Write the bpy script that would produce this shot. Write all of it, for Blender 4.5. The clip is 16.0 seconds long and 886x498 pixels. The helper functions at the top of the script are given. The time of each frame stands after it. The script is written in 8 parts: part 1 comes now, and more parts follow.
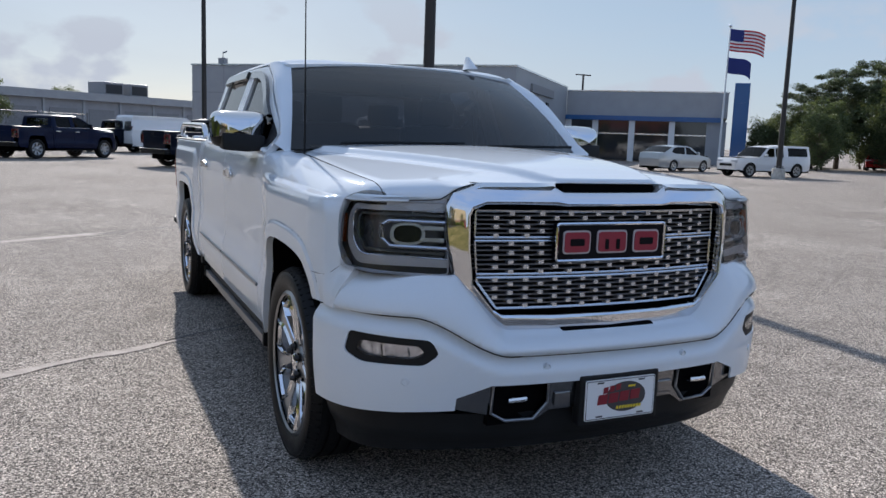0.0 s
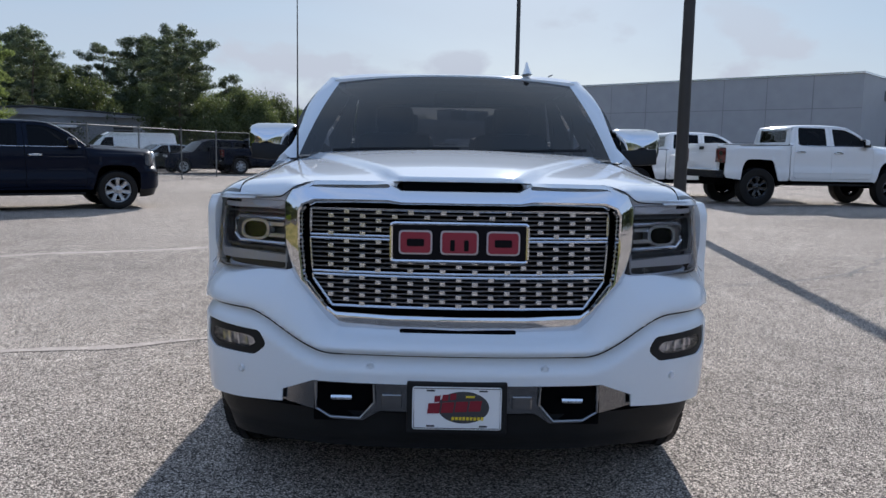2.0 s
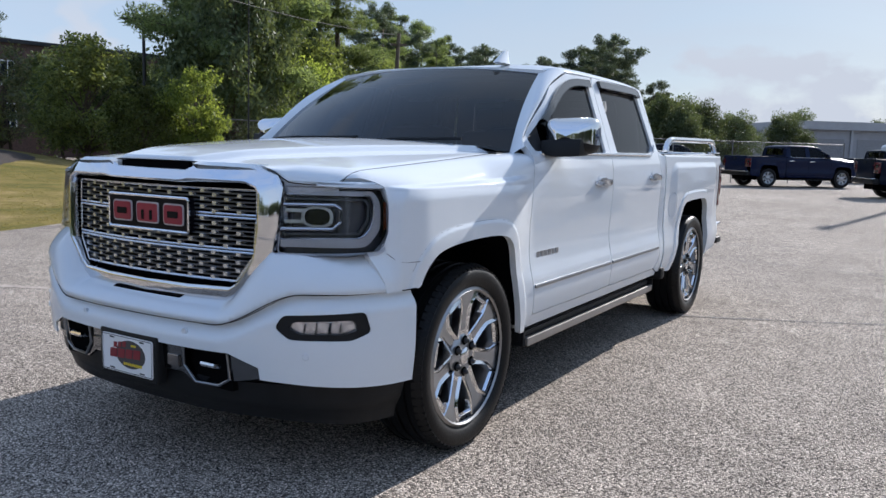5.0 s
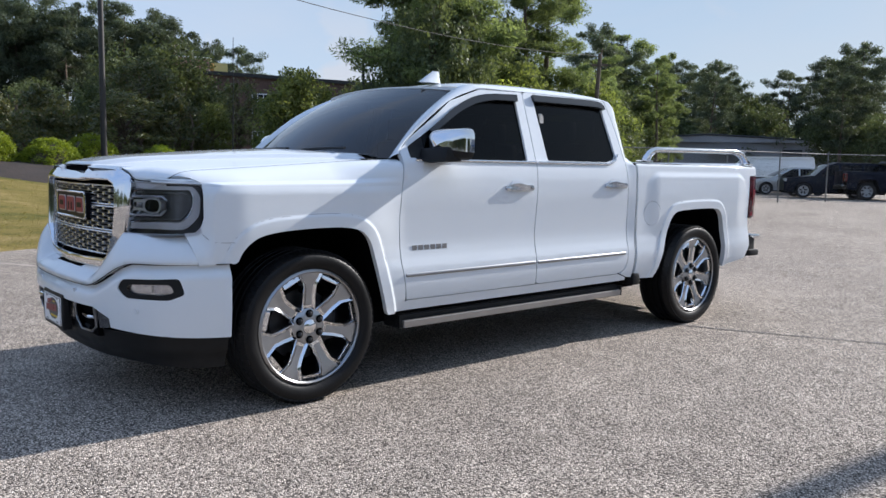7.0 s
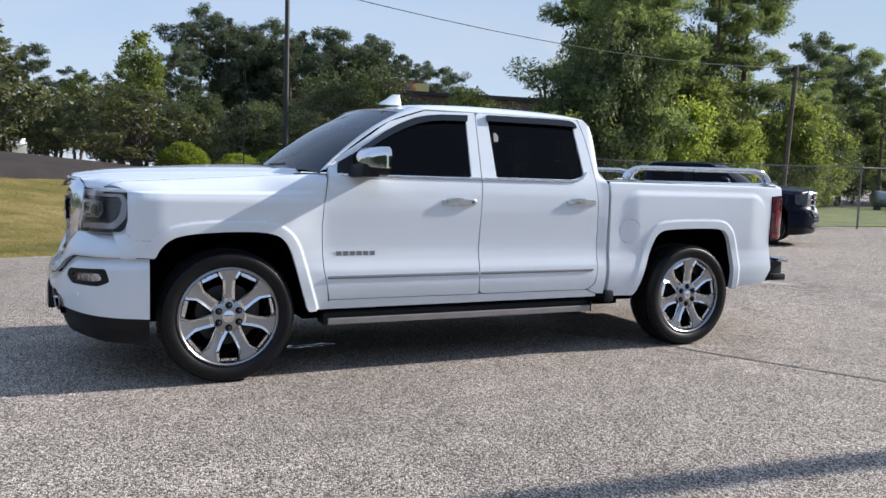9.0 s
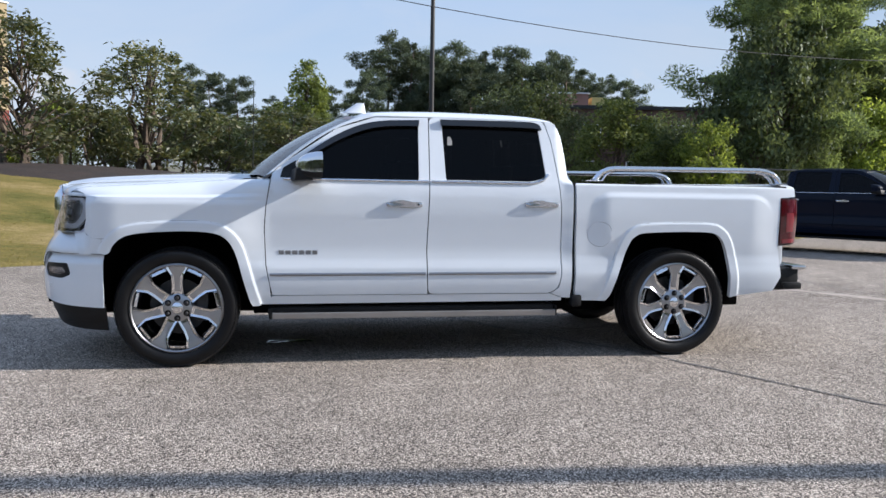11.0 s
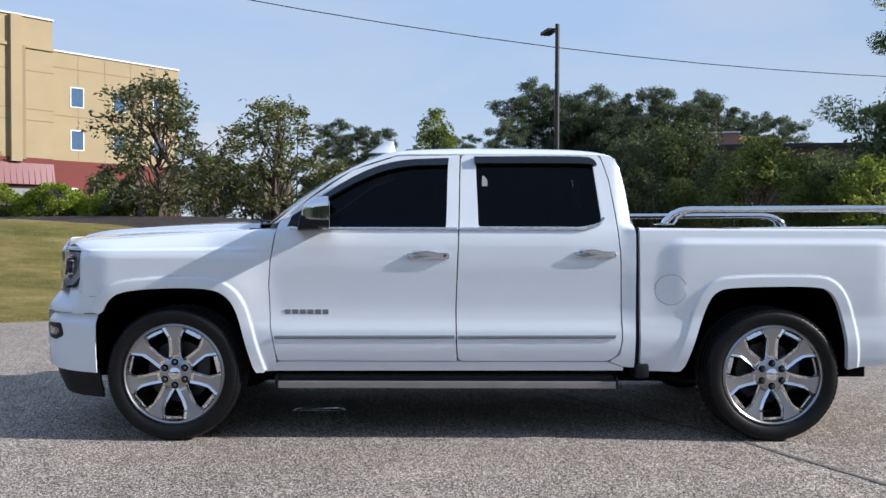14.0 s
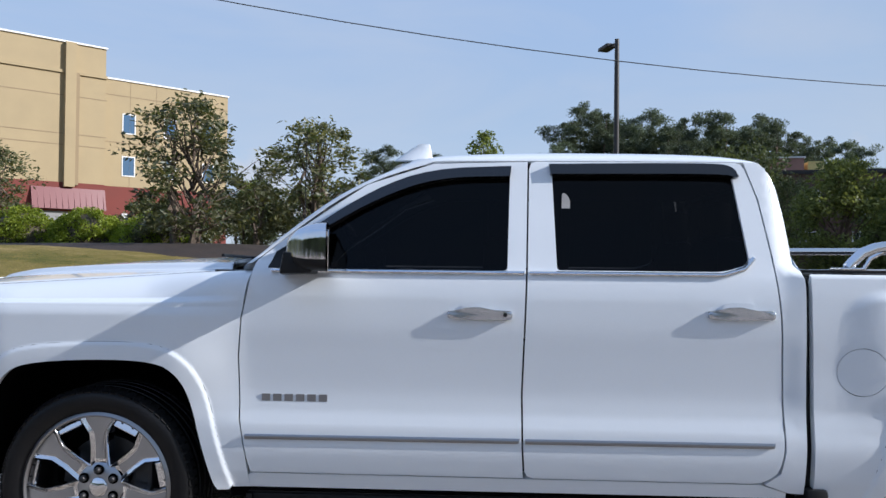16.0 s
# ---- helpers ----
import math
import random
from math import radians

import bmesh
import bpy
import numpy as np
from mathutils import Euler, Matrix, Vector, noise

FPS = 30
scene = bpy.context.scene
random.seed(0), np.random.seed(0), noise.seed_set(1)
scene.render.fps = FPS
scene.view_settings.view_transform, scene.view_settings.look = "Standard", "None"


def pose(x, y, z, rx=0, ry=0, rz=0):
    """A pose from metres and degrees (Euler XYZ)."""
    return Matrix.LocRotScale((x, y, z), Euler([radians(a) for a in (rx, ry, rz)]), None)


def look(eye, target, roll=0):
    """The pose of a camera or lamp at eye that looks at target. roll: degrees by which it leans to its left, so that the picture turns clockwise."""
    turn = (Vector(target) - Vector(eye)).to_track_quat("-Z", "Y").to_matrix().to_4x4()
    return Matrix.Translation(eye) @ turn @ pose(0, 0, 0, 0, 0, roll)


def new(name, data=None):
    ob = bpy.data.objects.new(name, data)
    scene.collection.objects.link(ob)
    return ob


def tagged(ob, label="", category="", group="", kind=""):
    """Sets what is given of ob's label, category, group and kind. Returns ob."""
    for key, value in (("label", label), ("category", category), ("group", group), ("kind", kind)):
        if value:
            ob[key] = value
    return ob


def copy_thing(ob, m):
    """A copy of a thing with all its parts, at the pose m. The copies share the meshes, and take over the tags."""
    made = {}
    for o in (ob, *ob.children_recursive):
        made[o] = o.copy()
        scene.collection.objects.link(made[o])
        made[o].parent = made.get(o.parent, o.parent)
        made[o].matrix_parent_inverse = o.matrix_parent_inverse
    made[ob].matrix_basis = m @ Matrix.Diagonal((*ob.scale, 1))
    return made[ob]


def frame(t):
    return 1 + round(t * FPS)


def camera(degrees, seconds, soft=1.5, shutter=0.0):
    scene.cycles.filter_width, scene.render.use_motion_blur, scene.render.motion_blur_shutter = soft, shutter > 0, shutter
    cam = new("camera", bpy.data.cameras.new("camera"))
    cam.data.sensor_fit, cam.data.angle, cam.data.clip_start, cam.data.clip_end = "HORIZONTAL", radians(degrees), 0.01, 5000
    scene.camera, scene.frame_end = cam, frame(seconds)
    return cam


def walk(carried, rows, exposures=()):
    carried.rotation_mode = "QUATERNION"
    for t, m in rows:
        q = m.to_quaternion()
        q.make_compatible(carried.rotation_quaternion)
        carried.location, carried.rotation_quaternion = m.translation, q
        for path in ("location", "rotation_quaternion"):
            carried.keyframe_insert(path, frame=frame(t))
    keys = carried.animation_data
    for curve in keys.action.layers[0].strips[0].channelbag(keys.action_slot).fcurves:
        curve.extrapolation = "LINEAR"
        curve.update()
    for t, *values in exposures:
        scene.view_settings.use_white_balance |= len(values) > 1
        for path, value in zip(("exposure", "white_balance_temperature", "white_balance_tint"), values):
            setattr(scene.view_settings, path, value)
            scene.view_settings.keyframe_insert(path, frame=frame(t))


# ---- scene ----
cam = camera(58.5, 16.0)
PATH = [
    (0, (-1.749, -3.248, 1.372), (-0.926, -1.446, 1.097), 2.0),
    (0.5, (-1.373, -3.423, 1.375), (-0.721, -1.552, 1.1), 1.8),
    (1, (-0.957, -3.511, 1.366), (-0.502, -1.582, 1.094), 1.4),
    (1.5, (-0.502, -3.567, 1.351), (-0.267, -1.598, 1.093), 1.1),
    (2, (-0.062, -3.616, 1.339), (-0.058, -1.631, 1.093), 1.0),
    (2.5, (0.363, -3.546, 1.34), (0.149, -1.571, 1.104), 0.9),
    (3, (0.823, -3.507, 1.326), (0.399, -1.566, 1.092), 1.0),
    (3.5, (1.261, -3.339, 1.318), (0.649, -1.45, 1.074), 1.0),
    (4, (1.734, -3.235, 1.308), (0.959, -1.408, 1.058), 1.0),
    (4.5, (2.166, -3.094, 1.298), (1.255, -1.331, 1.044), 1.3),
    (5, (2.628, -2.933, 1.305), (1.587, -1.244, 1.052), 1.5),
    (7.5, (4.861, -1.901, 1.262), (3.275, -0.7, 1.06), 1.2),
    (8, (5.176, -1.592, 1.265), (3.515, -0.495, 1.07), 1.5),
    (8.5, (5.519, -1.261, 1.281), (3.787, -0.279, 1.095), 1.7),
    (9, (5.821, -0.895, 1.304), (4.025, -0.035, 1.12), 1.8),
    (11.5, (6.547, 1.013, 1.239), (4.577, 1.324, 1.095), 1.0),
    (12, (6.552, 1.219, 1.249), (4.572, 1.471, 1.112), 1.1),
    (12.5, (6.581, 1.353, 1.251), (4.594, 1.546, 1.126), 0.9),
    (13, (6.461, 1.435, 1.229), (4.468, 1.567, 1.125), 0.7),
    (13.5, (6.136, 1.492, 1.243), (4.139, 1.566, 1.17), 0.4),
    (14, (5.754, 1.588, 1.262), (3.754, 1.605, 1.223), 0.2),
    (14.5, (5.353, 1.606, 1.278), (3.353, 1.58, 1.272), 0.2),
    (15, (4.955, 1.604, 1.306), (2.956, 1.545, 1.324), 0.3),
    (15.5, (4.531, 1.605, 1.32), (2.533, 1.522, 1.35), 0.6),
    (16, (4.094, 1.555, 1.341), (2.097, 1.451, 1.369), 0.6),
]
walk(cam, [(t, look(eye, target, roll)) for t, eye, target, roll in PATH], [(0.0, 1.24, 5900, 13), (2.5, 1.30, 5850, 13), (5.0, 1.42, 5900, 13), (8.5, 1.47, 6000, 13), (12.0, 1.44, 5950, 13), (14.0, 1.36, 5850, 13), (16.0, 1.24, 5800, 13)])


# ---- light ----
SUN_EL, SUN_AZ = 27.0, 6.3
world = bpy.data.worlds.new("sky")
scene.world = world
world.use_nodes = True


def build_sky():
    nt = world.node_tree
    nt.nodes.clear()
    out = nt.nodes.new("ShaderNodeOutputWorld")
    bg = nt.nodes.new("ShaderNodeBackground")
    sky = nt.nodes.new("ShaderNodeTexSky")
    sky.sky_type, sky.sun_disc = "NISHITA", False
    sky.sun_elevation, sky.sun_rotation = radians(SUN_EL), radians(SUN_AZ)
    sky.air_density, sky.dust_density, sky.ozone_density = 1.0, 0.7, 1.6
    tc = nt.nodes.new("ShaderNodeTexCoord")
    mp = nt.nodes.new("ShaderNodeMapping")
    mp.inputs["Scale"].default_value = (1.0, 1.0, 3.2)
    wisps = nt.nodes.new("ShaderNodeTexNoise")
    wisps.inputs["Scale"].default_value, wisps.inputs["Detail"].default_value = 2.1, 7.0
    wisps.inputs["Roughness"].default_value, wisps.inputs["Distortion"].default_value = 0.55, 0.6
    ramp = nt.nodes.new("ShaderNodeValToRGB")
    ramp.color_ramp.elements[0].position, ramp.color_ramp.elements[1].position = 0.40, 0.70
    ramp.color_ramp.elements[1].color = (0.42, 0.42, 0.42, 1)
    # puffs of cumulus low over the horizon
    mp2 = nt.nodes.new("ShaderNodeMapping")
    mp2.inputs["Scale"].default_value = (1.0, 1.0, 1.6)
    puffs = nt.nodes.new("ShaderNodeTexNoise")
    puffs.inputs["Scale"].default_value, puffs.inputs["Detail"].default_value = 6.5, 9.0
    puffs.inputs["Roughness"].default_value = 0.5
    ramp2 = nt.nodes.new("ShaderNodeValToRGB")
    ramp2.color_ramp.elements[0].position, ramp2.color_ramp.elements[1].position = 0.55, 0.63
    sep = nt.nodes.new("ShaderNodeSeparateXYZ")
    low = nt.nodes.new("ShaderNodeMapRange")
    low.inputs[1].default_value, low.inputs[2].default_value = 0.24, 0.10
    band = nt.nodes.new("ShaderNodeMath")
    band.operation = "MULTIPLY"
    cloud = nt.nodes.new("ShaderNodeMath")
    cloud.operation = "MAXIMUM"
    # thin veil that brightens toward the sun
    veil = nt.nodes.new("ShaderNodeVectorMath")
    veil.operation = "DOT_PRODUCT"
    el, az = radians(SUN_EL), radians(SUN_AZ)
    veil.inputs[1].default_value = (math.sin(az) * math.cos(el), math.cos(az) * math.cos(el), math.sin(el))
    glow = nt.nodes.new("ShaderNodeMapRange")
    glow.inputs[1].default_value, glow.inputs[2].default_value = -0.2, 1.0
    glow.inputs[3].default_value, glow.inputs[4].default_value = 5.0, 4.5
    comb = nt.nodes.new("ShaderNodeCombineColor")
    tint = [nt.nodes.new("ShaderNodeMath") for _ in range(3)]
    for n, k in zip(tint, (0.96, 1.0, 1.04)):
        n.operation = "MULTIPLY"
        n.inputs[1].default_value = k
    mix = nt.nodes.new("ShaderNodeMix")
    mix.data_type = "RGBA"
    l = nt.links.new
    l(tc.outputs["Generated"], mp.inputs["Vector"])
    l(mp.outputs["Vector"], wisps.inputs["Vector"])
    l(wisps.outputs["Fac"], ramp.inputs["Fac"])
    l(tc.outputs["Generated"], mp2.inputs["Vector"])
    l(mp2.outputs["Vector"], puffs.inputs["Vector"])
    l(puffs.outputs["Fac"], ramp2.inputs["Fac"])
    l(tc.outputs["Generated"], sep.inputs["Vector"])
    l(sep.outputs["Z"], low.inputs[0])
    l(ramp2.outputs["Color"], band.inputs[0])
    l(low.outputs["Result"], band.inputs[1])
    l(ramp.outputs["Color"], cloud.inputs[0])
    l(band.outputs["Value"], cloud.inputs[1])
    l(tc.outputs["Generated"], veil.inputs[0])
    l(veil.outputs["Value"], glow.inputs[0])
    for n, name in zip(tint, ("Red", "Green", "Blue")):
        l(glow.outputs["Result"], n.inputs[0])
        l(n.outputs["Value"], comb.inputs[name])
    # haze that evens the sky out, paler toward the horizon
    haze = nt.nodes.new("ShaderNodeValToRGB")
    haze.color_ramp.elements[0].position, haze.color_ramp.elements[0].color = 0.0, (4.7, 5.3, 5.8, 1)
    haze.color_ramp.elements[1].position, haze.color_ramp.elements[1].color = 0.6, (2.75, 4.0, 6.3, 1)
    e = haze.color_ramp.elements.new(0.18)
    e.color = (3.62, 4.5, 5.5, 1)
    even = nt.nodes.new("ShaderNodeMix")
    even.data_type = "RGBA"
    even.inputs["Factor"].default_value = 0.82
    near = nt.nodes.new("ShaderNodeMapRange")
    near.inputs[1].default_value, near.inputs[2].default_value = 0.25, 0.95
    near.inputs[3].default_value, near.inputs[4].default_value = 0.0, 0.8
    pale = nt.nodes.new("ShaderNodeMix")
    pale.data_type = "RGBA"
    pale.inputs["B"].default_value = (2.75, 3.35, 3.65, 1)
    l(veil.outputs["Value"], near.inputs[0])
    l(near.outputs["Result"], pale.inputs["Factor"])
    l(haze.outputs["Color"], pale.inputs["A"])
    l(sep.outputs["Z"], haze.inputs["Fac"])
    l(sky.outputs["Color"], even.inputs["A"])
    l(pale.outputs["Result"], even.inputs["B"])
    l(cloud.outputs["Value"], mix.inputs["Factor"])
    l(even.outputs["Result"], mix.inputs["A"])
    l(comb.outputs["Color"], mix.inputs["B"])
    l(mix.outputs["Result"], bg.inputs["Color"])
    bg.inputs["Strength"].default_value = 0.054
    l(bg.outputs["Background"], out.inputs["Surface"])


build_sky()
sun = new("sun", bpy.data.lights.new("sun", "SUN"))
sun.data.energy, sun.data.angle, sun.data.color = 2.8, radians(0.6), (1.0, 0.93, 0.82)
_el, _az = radians(SUN_EL), radians(SUN_AZ)
sun.matrix_world = look((math.sin(_az) * math.cos(_el) * 60, math.cos(_az) * math.cos(_el) * 60, math.sin(_el) * 60), (0, 0, 0))

# ---- materials ----


def material(name, color, rough=0.5, metal=0.0, coat=0.0, spec=0.5, vary=0.0, scale=8.0, bump=0.0, bump_scale=60.0, fine=0.0, fine_scale=120.0, coord="Object", tone=None, ior=None, per_object=0.0):
    """A principled material: stains at one scale (vary), grain at a finer one (fine), relief (bump)."""
    m = bpy.data.materials.new(name)
    m.use_nodes = True
    nt = m.node_tree
    b = nt.nodes["Principled BSDF"]
    b.inputs["Base Color"].default_value = (*color, 1)
    b.inputs["Roughness"].default_value = rough
    b.inputs["Metallic"].default_value = metal
    b.inputs["Coat Weight"].default_value = coat
    b.inputs["Coat Roughness"].default_value = 0.03
    b.inputs["Specular IOR Level"].default_value = spec
    if ior:
        b.inputs["IOR"].default_value = ior
    if not (vary or bump or fine or per_object):
        return m
    tc = nt.nodes.new("ShaderNodeTexCoord")
    last = None
    if vary or fine or per_object:
        rgb = nt.nodes.new("ShaderNodeRGB")
        rgb.outputs[0].default_value = (*color, 1)
        last = rgb.outputs[0]
        for amount, sc, det in ((vary, scale, 5.0), (fine, fine_scale, 2.0)):
            if not amount:
                continue
            n = nt.nodes.new("ShaderNodeTexNoise")
            n.inputs["Scale"].default_value, n.inputs["Detail"].default_value = sc, det
            nt.links.new(tc.outputs[coord], n.inputs["Vector"])
            r = nt.nodes.new("ShaderNodeMapRange")
            r.inputs[1].default_value, r.inputs[2].default_value = 0.3, 0.7
            r.inputs[3].default_value, r.inputs[4].default_value = 1 - amount, 1 + amount
            nt.links.new(n.outputs["Fac"], r.inputs[0])
            mx = nt.nodes.new("ShaderNodeVectorMath")
            mx.operation = "SCALE"
            nt.links.new(last, mx.inputs[0])
            nt.links.new(r.outputs["Result"], mx.inputs["Scale"])
            last = mx.outputs["Vector"]
            if amount == vary:
                rr = nt.nodes.new("ShaderNodeMapRange")
                rr.inputs[3].default_value, rr.inputs[4].default_value = max(0, rough - 0.1), min(1, rough + 0.1)
                nt.links.new(n.outputs["Fac"], rr.inputs[0])
                nt.links.new(rr.outputs["Result"], b.inputs["Roughness"])
        if per_object:
            info = nt.nodes.new("ShaderNodeObjectInfo")
            r = nt.nodes.new("ShaderNodeMapRange")
            r.inputs[3].default_value, r.inputs[4].default_value = 1 - per_object, 1 + per_object
            nt.links.new(info.outputs["Random"], r.inputs[0])
            mx = nt.nodes.new("ShaderNodeVectorMath")
            mx.operation = "SCALE"
            nt.links.new(last, mx.inputs[0])
            nt.links.new(r.outputs["Result"], mx.inputs["Scale"])
            last = mx.outputs["Vector"]
        nt.links.new(last, b.inputs["Base Color"])
    if bump:
        n = nt.nodes.new("ShaderNodeTexNoise")
        n.inputs["Scale"].default_value, n.inputs["Detail"].default_value = bump_scale, 3.0
        nt.links.new(tc.outputs[coord], n.inputs["Vector"])
        bp = nt.nodes.new("ShaderNodeBump")
        bp.inputs["Strength"].default_value, bp.inputs["Distance"].default_value = bump, 0.01
        nt.links.new(n.outputs["Fac"], bp.inputs["Height"])
        nt.links.new(bp.outputs["Normal"], b.inputs["Normal"])
    return m


def paint(name, color, flake=0.0, rough=0.35):
    """Car paint: a base under a clear coat, with faint dust and pearl."""
    dark = max(color) < 0.05
    m = material(name, color, rough=rough, coat=0.16 if dark else 1.0, spec=0.06 if dark else 0.0, vary=0.012, scale=1.3, fine=0.012, fine_scale=260.0)
    b = m.node_tree.nodes["Principled BSDF"]
    b.inputs["Coat Roughness"].default_value = 0.045
    b.inputs["Metallic"].default_value = flake
    return m


def tinted_glass(name, clear, ior=1.5, rough=0.0):
    """A dark pane: mostly mirror by angle, with a share of the room behind it."""
    m = bpy.data.materials.new(name)
    m.use_nodes = True
    nt = m.node_tree
    nt.nodes.clear()
    out = nt.nodes.new("ShaderNodeOutputMaterial")
    tr = nt.nodes.new("ShaderNodeBsdfTransparent")
    tr.inputs["Color"].default_value = (clear, clear, clear * 1.03, 1)
    gl = nt.nodes.new("ShaderNodeBsdfGlossy")
    gl.inputs["Roughness"].default_value = rough
    gl.inputs["Color"].default_value = (1, 1, 1, 1)
    fr = nt.nodes.new("ShaderNodeFresnel")
    fr.inputs["IOR"].default_value = ior
    mx = nt.nodes.new("ShaderNodeMixShader")
    nt.links.new(fr.outputs["Fac"], mx.inputs["Fac"])
    nt.links.new(tr.outputs[0], mx.inputs[1])
    nt.links.new(gl.outputs[0], mx.inputs[2])
    nt.links.new(mx.outputs[0], out.inputs["Surface"])
    return m


WHITE = paint("white_pearl_paint", (0.705, 0.742, 0.778), 0.0, 0.5)
WHITE2 = paint("white_plain_paint", (0.78, 0.78, 0.77))
BLACKP = paint("black_paint", (0.003, 0.006, 0.016))
NAVYP = paint("dark_blue_paint", (0.008, 0.013, 0.038))
SILVERP = paint("silver_paint", (0.42, 0.44, 0.45), 0.6)
REDP = paint("red_paint", (0.32, 0.012, 0.012))
MAROONP = paint("maroon_paint", (0.10, 0.008, 0.016))
CHROME = material("chrome", (0.74, 0.75, 0.77), rough=0.06, metal=1.0)
SMOKED = material("smoked_chrome", (0.22, 0.225, 0.24), rough=0.18, metal=1.0)
HANDLECHROME = material("handle_chrome", (0.56, 0.59, 0.64), rough=0.18, metal=0.85)
BADGEBLACK = material("badge_black", (0.004, 0.004, 0.007), rough=0.4, spec=0.12)
SATIN = material("satin_chrome", (0.62, 0.63, 0.65), rough=0.26, metal=1.0)
STEPMETAL = material("brushed_step_metal", (0.30, 0.28, 0.265), rough=0.4, metal=0.55, vary=0.08, scale=6)
RIMCHROME = material("wheel_chrome", (0.78, 0.785, 0.80), rough=0.10, metal=1.0, vary=0.03, scale=9)
RIMBARREL = material("wheel_barrel_grey", (0.34, 0.34, 0.345), rough=0.34, metal=1.0, vary=0.05, scale=9)
RIMSILVER = material("wheel_silver", (0.45, 0.46, 0.47), rough=0.35, metal=0.8)
RUBBER = material("tyre_rubber", (0.0062, 0.0062, 0.0068), rough=0.46, spec=0.24, vary=0.2, scale=12, bump=0.15, bump_scale=90)
PLASTIC = material("black_plastic", (0.011, 0.0115, 0.0125), rough=0.5, spec=0.22, vary=0.15, scale=15, bump=0.08, bump_scale=300)
GLOSSBLACK = material("gloss_black", (0.006, 0.006, 0.007), rough=0.12, coat=0.6)
ARCHLINE = material("grey_step_line", (0.16, 0.165, 0.18), rough=0.7)
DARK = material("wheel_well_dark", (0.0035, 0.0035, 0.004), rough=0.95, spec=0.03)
LAMPGREY = material("lamp_housing_grey", (0.10, 0.105, 0.11), rough=0.3, metal=0.5)
LAMPLIGHT = material("light_guide", (0.50, 0.505, 0.52), rough=0.3, metal=0.3)
AMBER = material("amber_reflector", (0.30, 0.07, 0.02), rough=0.2, coat=0.6)
TAILRED = material("tail_lamp_red", (0.080, 0.003, 0.007), rough=0.12, coat=1.0)
TAILCLEAR = material("tail_lamp_clear", (0.20, 0.03, 0.035), rough=0.15, coat=1.0)
EMBLEMEDGE = material("emblem_edge_silver", (0.50, 0.46, 0.47), rough=0.4, metal=0.2)
BADGERED = material("badge_red", (0.27, 0.014, 0.036), rough=0.4, coat=0.08)
PLATEWHITE = material("plate_white", (0.8, 0.8, 0.8), rough=0.35)
PLATERED = material("plate_red", (0.22, 0.010, 0.024), rough=0.4)
PLATEDARK = material("plate_dark_grey", (0.05, 0.05, 0.055), rough=0.4)
PLATEYELLOW = material("plate_yellow", (0.75, 0.55, 0.03), rough=0.4)
PROJECTOR = material("projector_ring_grey", (0.72, 0.73, 0.74), rough=0.15, metal=0.7)
STUDBRIGHT = material("grille_bright_stud", (0.62, 0.63, 0.65), rough=0.22, metal=0.75)
STUDSILVER = material("grille_satin_silver", (0.13, 0.138, 0.155), rough=0.3, metal=0.5)
LAMPDARK = material("lamp_housing_dark", (0.060, 0.061, 0.065), rough=0.3, vary=0.25, scale=14)
RIMGREY = material("wheel_satin_grey", (0.40, 0.412, 0.435), rough=0.32, metal=0.9, vary=0.06, scale=9)
FOGREFL = material("fog_reflector", (0.66, 0.67, 0.69), rough=0.18, metal=0.85, vary=0.35, scale=40)
MOULD = material("dark_satin_moulding", (0.30, 0.31, 0.33), rough=0.3, metal=0.9)
BRAKE = material("dark_brake_iron", (0.05, 0.05, 0.052), rough=0.5, metal=0.6, vary=0.2, scale=20)
GLASS = tinted_glass("window_tint", 0.025, 1.24)
REARGLASS = tinted_glass("rear_window_tint", 0.5, 1.45)
WINDSHIELD = tinted_glass("windshield_tint", 0.13, 1.52)
LENS = tinted_glass("lamp_lens", 0.92, 1.36)
SEAT = material("seat_dark_leather", (0.03, 0.03, 0.032), rough=0.5)
SEATLIGHT = material("light_trim", (0.5, 0.48, 0.45), rough=0.6)
CONCRETE = material("pole_base_concrete", (0.46, 0.44, 0.40), rough=0.9, vary=0.35, scale=5, fine=0.15, bump=0.3)
POLEMETAL = material("dark_bronze_pole", (0.022, 0.02, 0.019), rough=0.5, vary=0.2, scale=4)
WOODPOLE = material("weathered_wood_pole", (0.11, 0.085, 0.065), rough=0.9, vary=0.3, scale=6, bump=0.4)
GALV = material("galvanised_steel", (0.32, 0.33, 0.33), rough=0.5, metal=0.7, vary=0.15, scale=10)
CABLE = material("black_cable", (0.02, 0.02, 0.02), rough=0.6)

# ---- mesh helpers ----


def mesh_object(name, verts, faces, mats, parent=None, label="", smooth=False, slots=None, normals=None):
    """Links one mesh object from lists of vertices and faces."""
    me = bpy.data.meshes.new(name)
    me.from_pydata([tuple(map(float, v)) for v in verts], [], [tuple(map(int, f)) for f in faces])
    mats = mats if isinstance(mats, (list, tuple)) else [mats]
    for m in mats:
        me.materials.append(m)
    if slots is not None:
        me.polygons.foreach_set("material_index", np.asarray(slots, dtype=np.int32))
    if smooth:
        me.polygons.foreach_set("use_smooth", np.ones(len(me.polygons), dtype=bool))
    if normals is not None:
        me.normals_split_custom_set([tuple(n) for n in normals])
    me.update()
    ob = new(name, me)
    if parent is not None:
        ob.parent = parent
    if label:
        ob["label"] = label
    return ob


